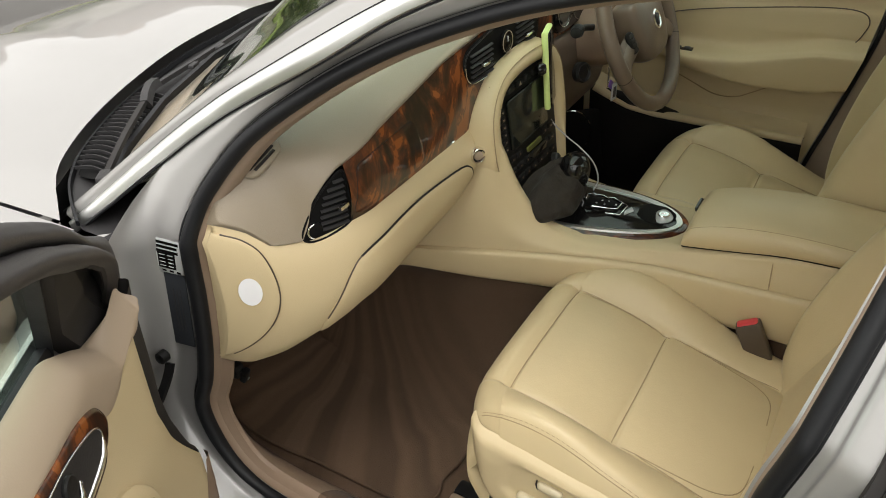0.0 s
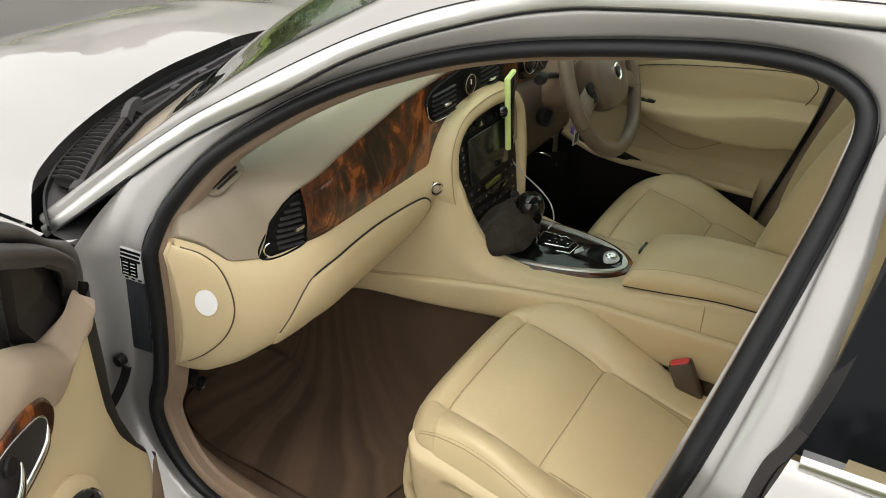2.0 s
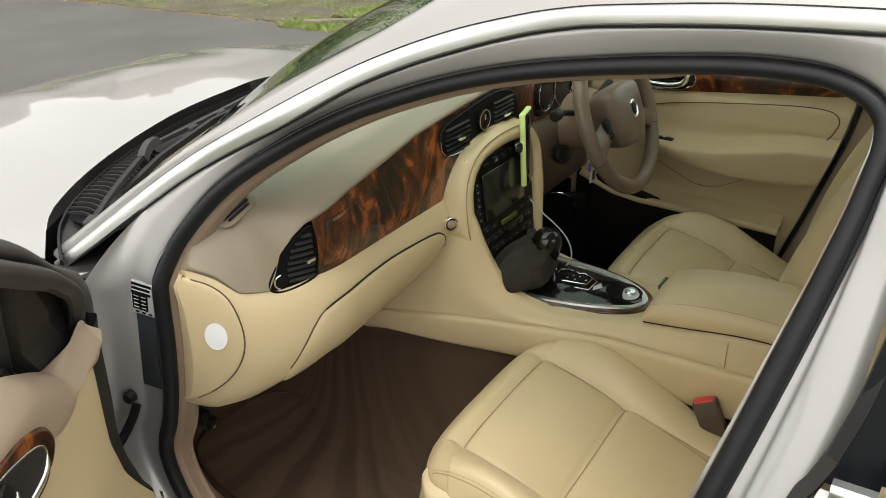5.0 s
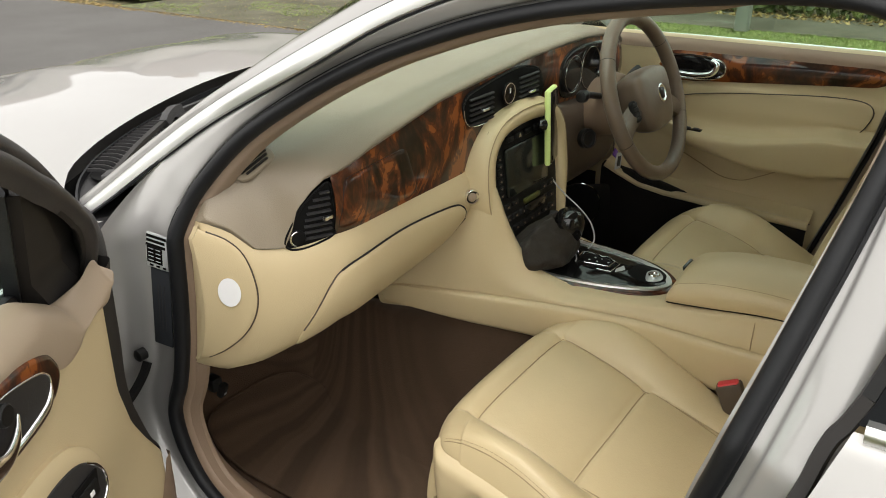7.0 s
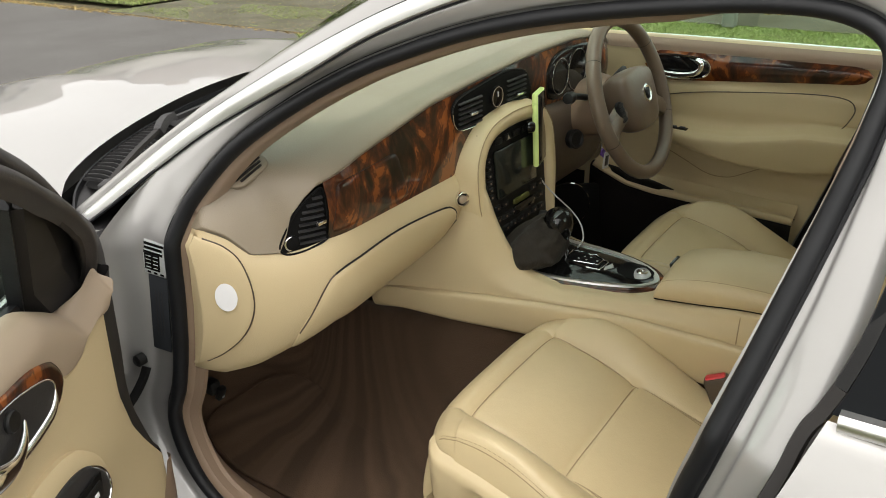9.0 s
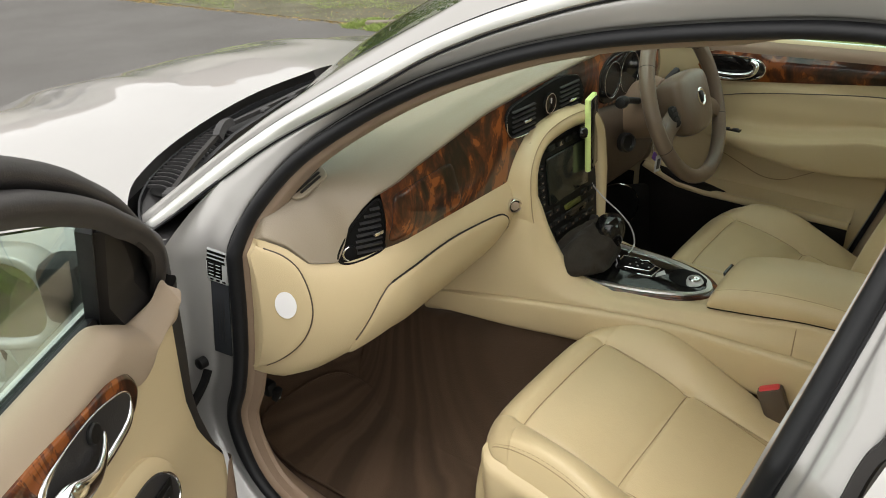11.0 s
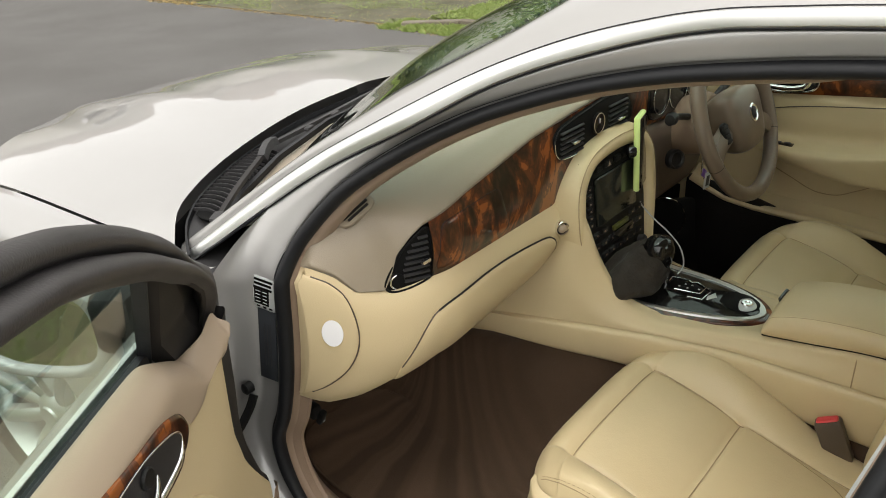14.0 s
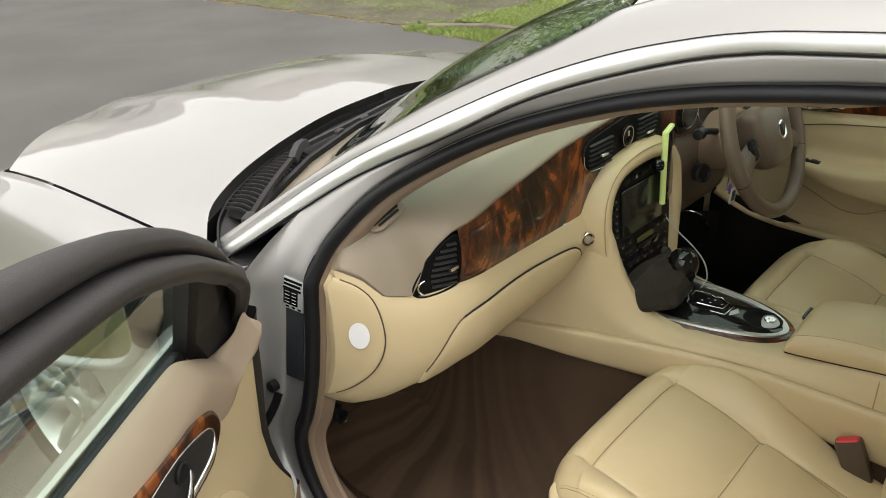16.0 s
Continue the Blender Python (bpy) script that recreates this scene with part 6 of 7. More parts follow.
            for w in np.linspace(0, 1, 26):
                z = zt + 0.004 + (zb - zt) * w
                out = lerp(w, (0, 0.04, 0.08, 0.12, 0.3, 0.85, 0.95, 1.0), (0.246, 0.259, 0.263, 0.265, 0.267, 0.264, 0.257, 0.240)) - tuck
                ca, sa = math.cos(radians(-12)), math.sin(radians(-12))
                p, q = -(y + 0.108), z - 0.486
                e = (((p * ca + q * sa) / 0.080) ** 4 + ((q * ca - p * sa) / 0.046) ** 4) ** 0.25
                out -= 0.008 * lerp(e, (0.82, 1.04), (1.0, 0.0)) * (sg < 0)
                col.append((x0 + sg * out, y, z))
            rows.append(col)
        part("side_panel", grid(rows), CREAM_TRIM, s, "cream moulded side panel")
    smooth_line([on_cushion(x0 + a, -0.168 - 0.004 * math.cos(a * 9)) for a in np.linspace(-0.151, 0.151, 40)], 0.0012, SEAM, "cross_seam")
    smooth_line([on_cushion(x0 + a, 0.011) for a in np.linspace(-0.154, 0.154, 40)], 0.0009, SEAM, "front_seam")
    sx = x0 - 0.262
    part("seat_switch", rbox(0.016, 0.064, 0.019, 0.007, pose(sx, -0.085, 0.462, 13, 0, 0), 3), SWITCH, s, "pale seat slide switch")
    part("seat_switch", rbox(0.014, 0.044, 0.017, 0.007, pose(sx, -0.112, 0.509, 9, 0, 0), 3), SWITCH, s, "pale seat tilt switch")
    part("seat_switch", rbox(0.018, 0.032, 0.024, 0.008, pose(sx, -0.146, 0.483, 30, 0, 0), 3), SWITCH, s, "pale lumbar switch")
    part("switch_gap", tube([(sx - 0.001, -0.090, 0.522), (sx - 0.001, -0.088, 0.512), (sx - 0.001, -0.091, 0.502)], 0.0014, 6), GAP, s)
    # backrest
    br = []
    for h, w, dep in ((0.0, 0.215, 0.02), (0.06, 0.235, 0.05), (0.16, 0.245, 0.072), (0.30, 0.25, 0.078), (0.44, 0.245, 0.066), (0.54, 0.225, 0.045), (0.60, 0.18, 0.015), (0.615, 0.10, -0.01)):
        y, z = -0.395 - 0.42 * h, 0.46 + 0.95 * h
        half = [(0.0, 0.018), (0.10, 0.016), (0.145, 0.014), (0.16, 0.020), (0.195, dep), (w - 0.015, dep - 0.004), (w, dep - 0.045), (w - 0.005, -0.07), (w - 0.05, -0.11)]
        rows_ = [(x0 - a, y + b * 0.92, z + b * 0.38) for a, b in reversed(half)] + [(x0 + a, y + b * 0.92, z + b * 0.38) for a, b in half[1:]]
        br.append(rows_)
    part("backrest", grid(net(br, 70, 50)), CREAM, s, "bolstered cream leather backrest")
    bk = [[(x0 + a, -0.395 - 0.42 * h - 0.11 * 0.92 - 0.01 * (1 - (a / 0.2) ** 2), 0.46 + 0.95 * h - 0.11 * 0.38) for a in (-0.185, -0.1, 0, 0.1, 0.185)] for h in (0, 0.3, 0.6)]
    part("seat_back", grid(net(bk, 12, 10)), TAUPE, s, "taupe seat back")
    hr = [[(x0 + r * 1.25 * math.cos(a), -0.70 + 0.055 * (r / 0.12) * math.sin(a), z) for a in np.linspace(0, 2 * math.pi, 20, endpoint=False)] for r, z in ((0.02, 1.06), (0.09, 1.065), (0.115, 1.10), (0.115, 1.16), (0.10, 1.205), (0.04, 1.225), (0.002, 1.226))]
    part("headrest", grid(net(hr, 40, 20, close_u=True), close_u=True), CREAM, s, "cream leather headrest")
    for a in (-0.06, 0.06):
        part("headrest_post", tube([(x0 + a, -0.655, 1.0), (x0 + a, -0.69, 1.09)], 0.006, 8), CHROME, s)
        part("seat_rail", rbox(0.036, 0.62, 0.035, 0.006, pose(x0 + a * 2.4, -0.17, 0.243)), BLACK, s, "black seat rail")
        part("rail_riser", rbox(0.03, 0.45, 0.13, 0.01, pose(x0 + a * 2.4, -0.2, 0.32)), BLACK, s)
        part("rail_cap", rbox(0.024, 0.22, 0.024, 0.008, pose(x0 + a * 2.4 + (0.034 if a > 0 else -0.034), 0.028, 0.252, 2, 0, 0)), TAUPE, s, "taupe rail cover")
    part("seat_base", rbox(0.44, 0.40, 0.09, 0.02, pose(x0, -0.2, 0.375)), BLACK, s)
    return s


DRIVER_BACK = pose(0, -0.345, 0.46, -8, 0, 0) @ pose(0, 0.395, -0.46)  # set further forward and more upright
passenger_seat = seat(-0.350)
driver_seat = copy_thing(passenger_seat, pose(0.352, -0.224, 0.257))
for ch in driver_seat.children:
    if ch.name.split(".")[0] in ("backrest", "seat_back", "headrest", "headrest_post"):
        ch.matrix_basis = DRIVER_BACK
bk = thing("seat_belt_buckle", "brown seat belt buckle with red release button", "buckle", (-0.10, -0.30, 0.48))
BM = pose(-0.135, -0.316, 0.532, -24, 4, 10)
part("housing", rbox(0.026, 0.046, 0.085, 0.005, BM), BUCKLE, bk)
part("release_button", rbox(0.019, 0.038, 0.012, 0.004, BM @ pose(0, 0, 0.040)), RED, bk, "red release button")
part("stalk", rbox(0.022, 0.030, 0.14, 0.005, pose(-0.131, -0.345, 0.42, -10, 2, 10)), BLACK, bk)

# ---- cabin: steering ----
sw = thing("steering_wheel", "brown leather steering wheel with silver badge", "steering wheel", (0.375, 0.12, 0.945))
WM = pose(0.375, 0.105, 0.945, 90 - 21, 0, 0)  # x across, y up the wheel, z towards the driver
RIM_R = 0.188
rim = [(RIM_R * math.cos(a), RIM_R * math.sin(a), 0) for a in np.linspace(0, 2 * math.pi, 96, endpoint=False)]
part("rim", moved(sweep(rim, ring(0.0175, 18), (0, 0, 1), True), WM), WHEEL_HIDE, sw, "padded brown leather rim")
for a in (35, 145, 205, 335):
    c, s_ = math.cos(radians(a)), math.sin(radians(a))
    part("rim_joint", moved(tube([((RIM_R + 0.0172 * math.cos(t)) * c, (RIM_R + 0.0172 * math.cos(t)) * s_, 0.0172 * math.sin(t)) for t in np.linspace(0, 2 * math.pi, 20)], 0.0008, 5), WM), GAP, sw)
hub = []
HUB = ((0.100, 0.010), (0.094, 0.050), (0.060, 0.062), (0.0, 0.066), (-0.060, 0.062), (-0.094, 0.050), (-0.100, 0.010), (-0.088, -0.045), (-0.064, -0.078), (0.0, -0.086), (0.064, -0.078), (0.088, -0.045))
for z, k in ((-0.05, 0.75), (-0.02, 0.95), (0.008, 1.0), (0.026, 0.93), (0.034, 0.74), (0.038, 0.40), (0.0385, 0.02)):
    hub.append([(x * k * 0.90, y * k, z) for x, y in HUB])
part("airbag_cover", moved(grid(net(hub, 60, 24, close_u=True), close_u=True), WM), WHEEL_HIDE, sw, "brown airbag cover")
part("cover_seam", moved(tube([(x, -0.030 - 0.010 * math.cos(x * 20), 0.0365 - abs(x) * 0.10) for x in np.linspace(-0.07, 0.07, 16)], 0.0010, 6), WM), GAP, sw)
for sgn in (-1, 1):
    part("spoke", moved(sweep(spline([(sgn * 0.070, -0.020, 0.006), (sgn * 0.125, -0.044, -0.002), (sgn * 0.172, -0.070, 0)], 12), [(-0.024, -0.010), (0.024, -0.010), (0.021, 0.006), (0.0, 0.013), (-0.021, 0.006)], (0, 0, 1)), WM), WHEEL_HIDE, sw, "broad smooth wheel spoke")
    pad_ = part("switch_pad", moved(plate(round_rect(0.022, 0.052, 0.009), 0.006, None, 0.003), WM @ pose(sgn * 0.104, -0.02, 0.008, 0, sgn * 25, sgn * -8)), BLACK, sw, "black switch pad")
    for i in range(4):
        part("switch", moved(rbox(0.013, 0.008, 0.003, 0.0012), WM @ pose(sgn * 0.104, -0.02, 0.015, 0, sgn * 25, sgn * -8) @ pose(0, 0.017 - i * 0.0115, 0)), GREY_PLASTIC, pad_)
bdg = part("badge", moved(lathe([(0.022, 0), (0.022, 0.003), (0.019, 0.005), (0.017, 0.0035), (0.001, 0.0035)], 32), WM @ pose(0, -0.002, 0.0375)), CHROME, sw, "round silver badge")
part("emblem", moved(plate(spline([(-0.009, 0.010), (0.0, 0.013), (0.009, 0.010), (0.007, -0.002), (0.003, -0.012), (-0.003, -0.012), (-0.007, -0.002)], 30, True), 0.003, None, 0.001), WM @ pose(0, -0.002, 0.0405)), GREY_PLASTIC, bdg)
col = thing("steering_column", "taupe steering column cowl with stalks", "steering column", (0.375, 0.25, 0.88))
part("cowl", moved(lathe([(0.058, -0.20), (0.072, -0.12), (0.076, -0.07), (0.060, -0.045)], 32), WM), TAUPE, col, "taupe column cowl")
part("stalk", moved(tube(spline([(-0.06, 0.03, -0.085), (-0.12, 0.045, -0.08), (-0.165, 0.05, -0.075)], 10), 0.008, 10), WM), BLACK, col, "black indicator stalk")
part("stalk_end", moved(lathe([(0.012, -0.02), (0.015, 0), (0.012, 0.016), (0.002, 0.018)], 16), WM @ pose(-0.165, 0.05, -0.075, 0, -80, 0)), BLACK, col)
part("wiper_stalk", moved(tube(spline([(0.06, 0.03, -0.085), (0.115, 0.05, -0.075), (0.15, 0.058, -0.07)], 10), 0.009, 10), WM), GREY_PLASTIC, col, "grey wiper stalk")
ign = part("ignition", lathe([(0.024, -0.01), (0.024, 0.004), (0.020, 0.007), (0.016, 0.003), (0.001, 0.003)], 28, pose(0.278, 0.205, 0.846, 80, 0, -20)), BLACK, col, "black rotary switch")
part("ring", tube(np.array([tuple(pose(0.278, 0.198, 0.846, 80, 0, -20) @ Vector((0.021 * math.cos(a), 0.021 * math.sin(a), 0))) for a in np.linspace(0, 2 * math.pi, 30, endpoint=False)]), 0.0009, 6, True), GREY_PLASTIC, ign)
keys = thing("key_ring", "key ring with clear and purple tags", "keys", (0.34, 0.15, 0.80))
part("key", rbox(0.010, 0.004, 0.05, 0.0015, pose(0.352, 0.165, 0.815)), CHROME, keys, "metal key")
part("clear_tag", rbox(0.034, 0.003, 0.042, 0.001, pose(0.345, 0.148, 0.782, 0, 8, 0)), LABELM, keys, "clear plastic tag")
part("tag_insert", rbox(0.020, 0.004, 0.026, 0.0008, pose(0.345, 0.148, 0.781, 0, 8, 0)), GREY_PLASTIC, keys)
part("purple_tag", rbox(0.022, 0.004, 0.018, 0.001, pose(0.326, 0.150, 0.806, 0, 35, 0)), PURPLE, keys, "purple plastic tag")
spk = thing("footwell_speaker", "round black speaker with thin chrome rim in the footwell", "speaker", (0.55, 0.36, 0.5))
SPM = pose(0.56, 0.355, 0.545, 90, 0, -48)
part("cone", lathe([(0.070, 0), (0.068, 0.008), (0.03, 0.002), (0.001, 0.004)], 36, SPM), BLACK, spk)
part("rim", tube(np.array([tuple(SPM @ Vector((0.070 * math.cos(a), 0.070 * math.sin(a), 0.006))) for a in np.linspace(0, 2 * math.pi, 40, endpoint=False)]), 0.002, 6, True), CHROME, spk)
part("mount", rbox(0.30, 0.02, 0.36, 0.01, pose(0.575, 0.375, 0.42, 0, 0, -48)), BLACK, spk)

# ---- cabin: the far door ----
fd = thing("far_door", "closed driver's door with cream and walnut trim", "door", (0.75, 0.1, 0.3))
fr = []
for y in np.linspace(0.56, -0.42, 26):
    a = 1 / (1 + math.exp((y - 0.115) * 70))  # armrest only behind the switches
    at = lerp(y, (-0.42, -0.30, -0.20, -0.09, 0.02, 0.07, 0.12), (0.836, 0.833, 0.816, 0.800, 0.798, 0.803, 0.802))
    ab = lerp(y, (-0.42, -0.32, -0.145, -0.05, 0.10), (0.745, 0.731, 0.728, 0.737, 0.765))
    fr.append([(0.758, y, 1.030), (0.735, y, 1.026), (0.716, y, 1.008), (0.712, y, 0.985), (0.708, y, 0.925), (0.700, y, 0.905), (0.694, y, 0.86), (0.692, y, at + 0.012), (0.692 - 0.034 * a, y, at), (0.692 - 0.068 * a, y, at - 0.004), (0.692 - 0.078 * a, y, at - 0.016), (0.692 - 0.074 * a, y, ab + 0.012), (0.692 - 0.058 * a, y, ab), (0.692 - 0.006 * a, y, ab - 0.006), (0.702, y, 0.66), (0.700, y, 0.62), (0.69, y, 0.50), (0.70, y, 0.34), (0.72, y, 0.28)])
door_rear = lambda z: lerp(z, (0.28, 0.549, 0.611, 0.725, 0.831, 0.916, 1.03), (-0.20, -0.272, -0.295, -0.327, -0.357, -0.372, -0.385))
raked = lambda x, y, z: (x, y if y > 0 else y * door_rear(z) / -0.42, z)
fr = [[raked(*p) for p in r] for r in fr]
part("trim_panel", grid(net(fr, 90, 80)), CREAM_TRIM, fd, "cream leather door trim")
part("top_roll", grid(net([[(0.762, y, 1.024), (0.742, y, 1.028), (0.716, y, 1.014), (0.709, y, 0.994)] for y in np.linspace(0.56, -0.385, 6)], 14, 16)), TAUPE, fd, "soft taupe door top")
wd = []
for y in np.linspace(0.20, -0.372, 40):
    e = min(1, math.sqrt(max(0.0, 1 - ((abs(y + 0.086) - 0.236) / 0.05) ** 2))) if abs(y + 0.086) > 0.236 else 1.0
    zt, zb = lerp(y, (-0.372, 0.2), (0.998, 0.996)), lerp(y, (-0.372, -0.26, 0.10, 0.2), (0.955, 0.948, 0.918, 0.912))
    zm = (zt + zb) / 2
    wd.append([(0.706 - 0.006 * math.sin(math.pi * w), y, zm + (zt - zm) * e * (2 * w - 1) if w >= 0.5 else zm + (zb - zm) * e * (1 - 2 * w)) for w in np.linspace(0, 1, 9)])
part("walnut_strip", grid(wd), WOOD, fd, "glossy walnut strip")
HM = pose(0.699, 0.100, 0.958, 90, 0, -90)
part("handle_bowl", moved(plate(spline([(-0.085, 0.0), (-0.06, 0.027), (0.05, 0.027), (0.082, 0.008), (0.07, -0.02), (0.0, -0.032), (-0.06, -0.026)], 50, True), 0.004, None, 0.001), HM), GLOSS, fd, "dark handle bowl")
part("bowl_rim", moved(tube(np.array([(a, b, 0.005) for a, b in spline([(-0.085, 0.0), (-0.06, 0.027), (0.05, 0.027), (0.082, 0.008), (0.07, -0.02), (0.0, -0.032), (-0.06, -0.026)], 50, True)]), 0.003, 8, True), HM), CHROME, fd, "chrome bowl rim")
part("pull_handle", moved(sweep(spline([(-0.055, -0.020, 0.008), (0.01, -0.020, 0.013), (0.052, -0.010, 0.016), (0.062, 0.012, 0.014), (0.045, 0.020, 0.010)], 24), ring(0.0075, 10, 0.7)), HM), CHROME, fd, "curved chrome pull handle")
part("insert_seam", tube(np.array([(0.6925 + 0.05 * (z - 0.86), y, z) for y, z in spline([(0.155, 0.872), (0.05, 0.893), (-0.10, 0.910), (-0.25, 0.922), (-0.325, 0.918), (-0.348, 0.895), (-0.338, 0.862), (-0.325, 0.842)], 50)]), 0.0016, 6), BUCKLE, fd)
part("switch_plate", rbox(0.026, 0.055, 0.005, 0.002, pose(0.652, 0.072, 0.799, 0, 0, 0)), GLOSS, fd, "gloss black window switch plate")
for i in range(2):
    part("window_switch", rbox(0.012, 0.016, 0.006, 0.002, pose(0.652, 0.060 + i * 0.024, 0.802)), GREY_PLASTIC, fd)
# pocket front painted near-black for the shade under its lip
part("pocket", grid(net([[(0.69, y, lerp(y, (-0.33, 0.05, 0.30), (0.58, 0.605, 0.655))), (0.655, y, lerp(y, (-0.33, 0.05, 0.30), (0.585, 0.61, 0.66))), (0.640, y, lerp(y, (-0.33, 0.05, 0.30), (0.55, 0.575, 0.62))), (0.66, y, 0.36), (0.70, y, 0.30)] for y in np.linspace(0.32, -0.26, 10)], 16, 26)), SHADED_PILE, fd, "door pocket coloured near-black for the shade below its lip")
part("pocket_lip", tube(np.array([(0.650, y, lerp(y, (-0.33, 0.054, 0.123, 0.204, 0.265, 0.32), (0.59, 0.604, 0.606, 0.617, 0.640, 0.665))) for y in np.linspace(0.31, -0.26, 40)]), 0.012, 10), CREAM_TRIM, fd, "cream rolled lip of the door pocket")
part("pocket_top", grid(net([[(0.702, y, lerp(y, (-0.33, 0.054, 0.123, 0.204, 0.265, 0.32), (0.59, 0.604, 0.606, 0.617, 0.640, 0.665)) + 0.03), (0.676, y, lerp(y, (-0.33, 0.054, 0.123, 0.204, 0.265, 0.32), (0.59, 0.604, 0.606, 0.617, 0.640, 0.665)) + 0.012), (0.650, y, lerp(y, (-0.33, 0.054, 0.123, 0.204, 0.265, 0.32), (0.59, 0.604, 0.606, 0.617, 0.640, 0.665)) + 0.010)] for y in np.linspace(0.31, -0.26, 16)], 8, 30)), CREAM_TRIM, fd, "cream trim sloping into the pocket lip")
# sheet added to cover the trim with painted shade
part("footwell_side_shade", grid(np.array([[(0.672, y, z) for y in np.linspace(0.35, 0.64, 6)] for z in np.linspace(0.24, 0.62, 6)])), SHADED_PILE, car, "near-black sheet standing in for shade beside the driver's footwell")
part("scoop_edge", tube(np.array([(0.688, y, z) for y, z in spline([(0.10, 0.722), (0.049, 0.699), (-0.014, 0.672), (-0.07, 0.671), (-0.113, 0.690), (-0.16, 0.715)], 30)]), 0.0012, 6), SEAM, fd, "seam round the pull scoop")
part("rear_edge", sweep(spline([(0.72, -0.396, 1.03), (0.708, -0.383, 0.916), (0.705, -0.367, 0.831), (0.702, -0.337, 0.725), (0.706, -0.304, 0.611), (0.704, -0.27, 0.5), (0.71, -0.22, 0.3)], 30), ring(0.006, 8), (1, 0, 0)), RUBBER, fd, "dark gap at the door's rear edge")
fg = part("door_glass", shell(net([[(0.762, y, 1.02), (0.71, y, 1.12), (0.655, y, 1.22), (0.60, y, 1.32)] for y in (0.50, 0.2, -0.1, -0.48)], 12, 10), 0.004), GLASS, fd, "clear driver's window")
fg.visible_shadow = False
part("waist_strip", tube([(0.768, 0.56, 1.024), (0.77, 0.1, 1.029), (0.77, -0.44, 1.030)], 0.0025, 8), BRIGHT, fd, "bright waist strip")
part("far_pillar_trim", grid(net([[(0.735, y + 0.19 * k, 0.3), (0.715, y + 0.12 * k, 0.6), (0.715, y + 0.035 * k, 0.9), (0.69, y + 0.01 * k, 1.05), (0.62, y, 1.2), (0.56, y, 1.32)] for y, k in ((-0.415, 1), (-0.45, 0.9), (-0.54, 0.3), (-0.58, 0))], 20, 10)), TAUPE_LIGHT, car, "pale trim over the far door pillar")
part("far_rear_trim", grid(net([[(0.70, y, 0.3), (0.70, y, 0.6), (0.71, y, 0.9), (0.755, y, 1.03)] for y in (-0.58, -1.0, -1.55)], 12, 10)), CREAM_TRIM, car)
part("near_rear_trim", grid(net([[(-0.70, y, 0.3), (-0.70, y, 0.6), (-0.71, y, 0.9), (-0.755, y, 1.0)] for y in (-0.58, -1.0, -1.55)], 12, 10)), CREAM_TRIM, car)
rg = part("far_rear_glass", shell(net([[(0.762, y, 1.02), (0.71, y, 1.12), (0.655, y, 1.22), (0.60, y, 1.32)] for y in (-0.58, -0.9, -1.3)], 10, 8), 0.004), GLASS, car)
rg.visible_shadow = False
part("far_mirror", moved(lathe([(0.02, -0.05), (0.085, -0.04), (0.10, 0.0), (0.09, 0.04), (0.03, 0.06)], 28), pose(0.93, 0.47, 1.06, 90, 0, 0) @ Matrix.Diagonal((1.1, 0.8, 1, 1))), PAINT, car, "silver door mirror")
part("mirror_sail", grid(np.array([[(0.765 - 0.35 * max(0, z - 1.03), y, z) for y in np.linspace(0.56, 0.56 - (1.16 - z) * 1.3, 5)] for z in np.linspace(1.03, 1.155, 6)])), BLACK, car)
rearseat = thing("rear_bench", "cream leather rear bench seat", "seat", (0, -1.2, 0.25))
part("bench", grid(net([[(x, y, z) for x in (-0.66, -0.3, 0, 0.3, 0.66)] for y, z in ((-0.92, 0.3), (-0.90, 0.50), (-0.98, 0.56), (-1.35, 0.50), (-1.45, 0.80), (-1.52, 1.0))], 20, 24)), CREAM, rearseat)


# ---- the open passenger door ----
HX, HY = -0.86, 0.57
DM = pose(HX, HY, 0, 0, 0, 214.5)  # x along the door from its hinge, y inwards, z up
door = thing("passenger_door", "wide open front door with cream and walnut trim", "door", (HX, HY, 0.3))


def dpart(name, geo, mat, parent=None, label="", sharp=40):
    return part(name, moved(geo, DM), mat, parent or door, label, sharp)


def closed(p):
    """A place of the closed door in the door's own frame."""
    return (HY - p[1], p[0] - HX, p[2])


skin = []
for u in (-0.015, 0.02, 0.15, 0.5, 0.9, 1.05, 1.085):
    d = 0.02 if u < 0 or u > 1.06 else 0.0
    r = 0.05 * max(0, (u - 0.9) / 0.18)
    skin.append([(u, 0.062 + d, 0.935 + 0.01 * min(1, max(0, u))), (u, 0.030 + d, 0.928), (u, -0.015 + d, 0.88), (u - r, -0.036 + d, 0.72), (u - r * 1.6, -0.040 + d, 0.55), (u - r * 1.8, -0.030 + d, 0.38), (u - r * 1.8, -0.01 + d, 0.31)])
dpart("outer_skin", grid(net(skin, 30, 30)), PAINT, None, "silver outer door skin")
dpart("door_bottom", grid(net([[(u, n, z) for u in (-0.01, 0.3, 0.7, 1.0)] for n, z in ((-0.01, 0.31), (0.06, 0.298), (0.13, 0.31))], 10, 6)), PAINT)


def front_u(z):
    return lerp(z, (0.29, 0.45, 0.531, 0.578, 0.643, 0.691, 0.761, 0.896, 0.94), (0.125, 0.112, 0.101, 0.095, 0.139, 0.168, 0.187, 0.177, 0.165))


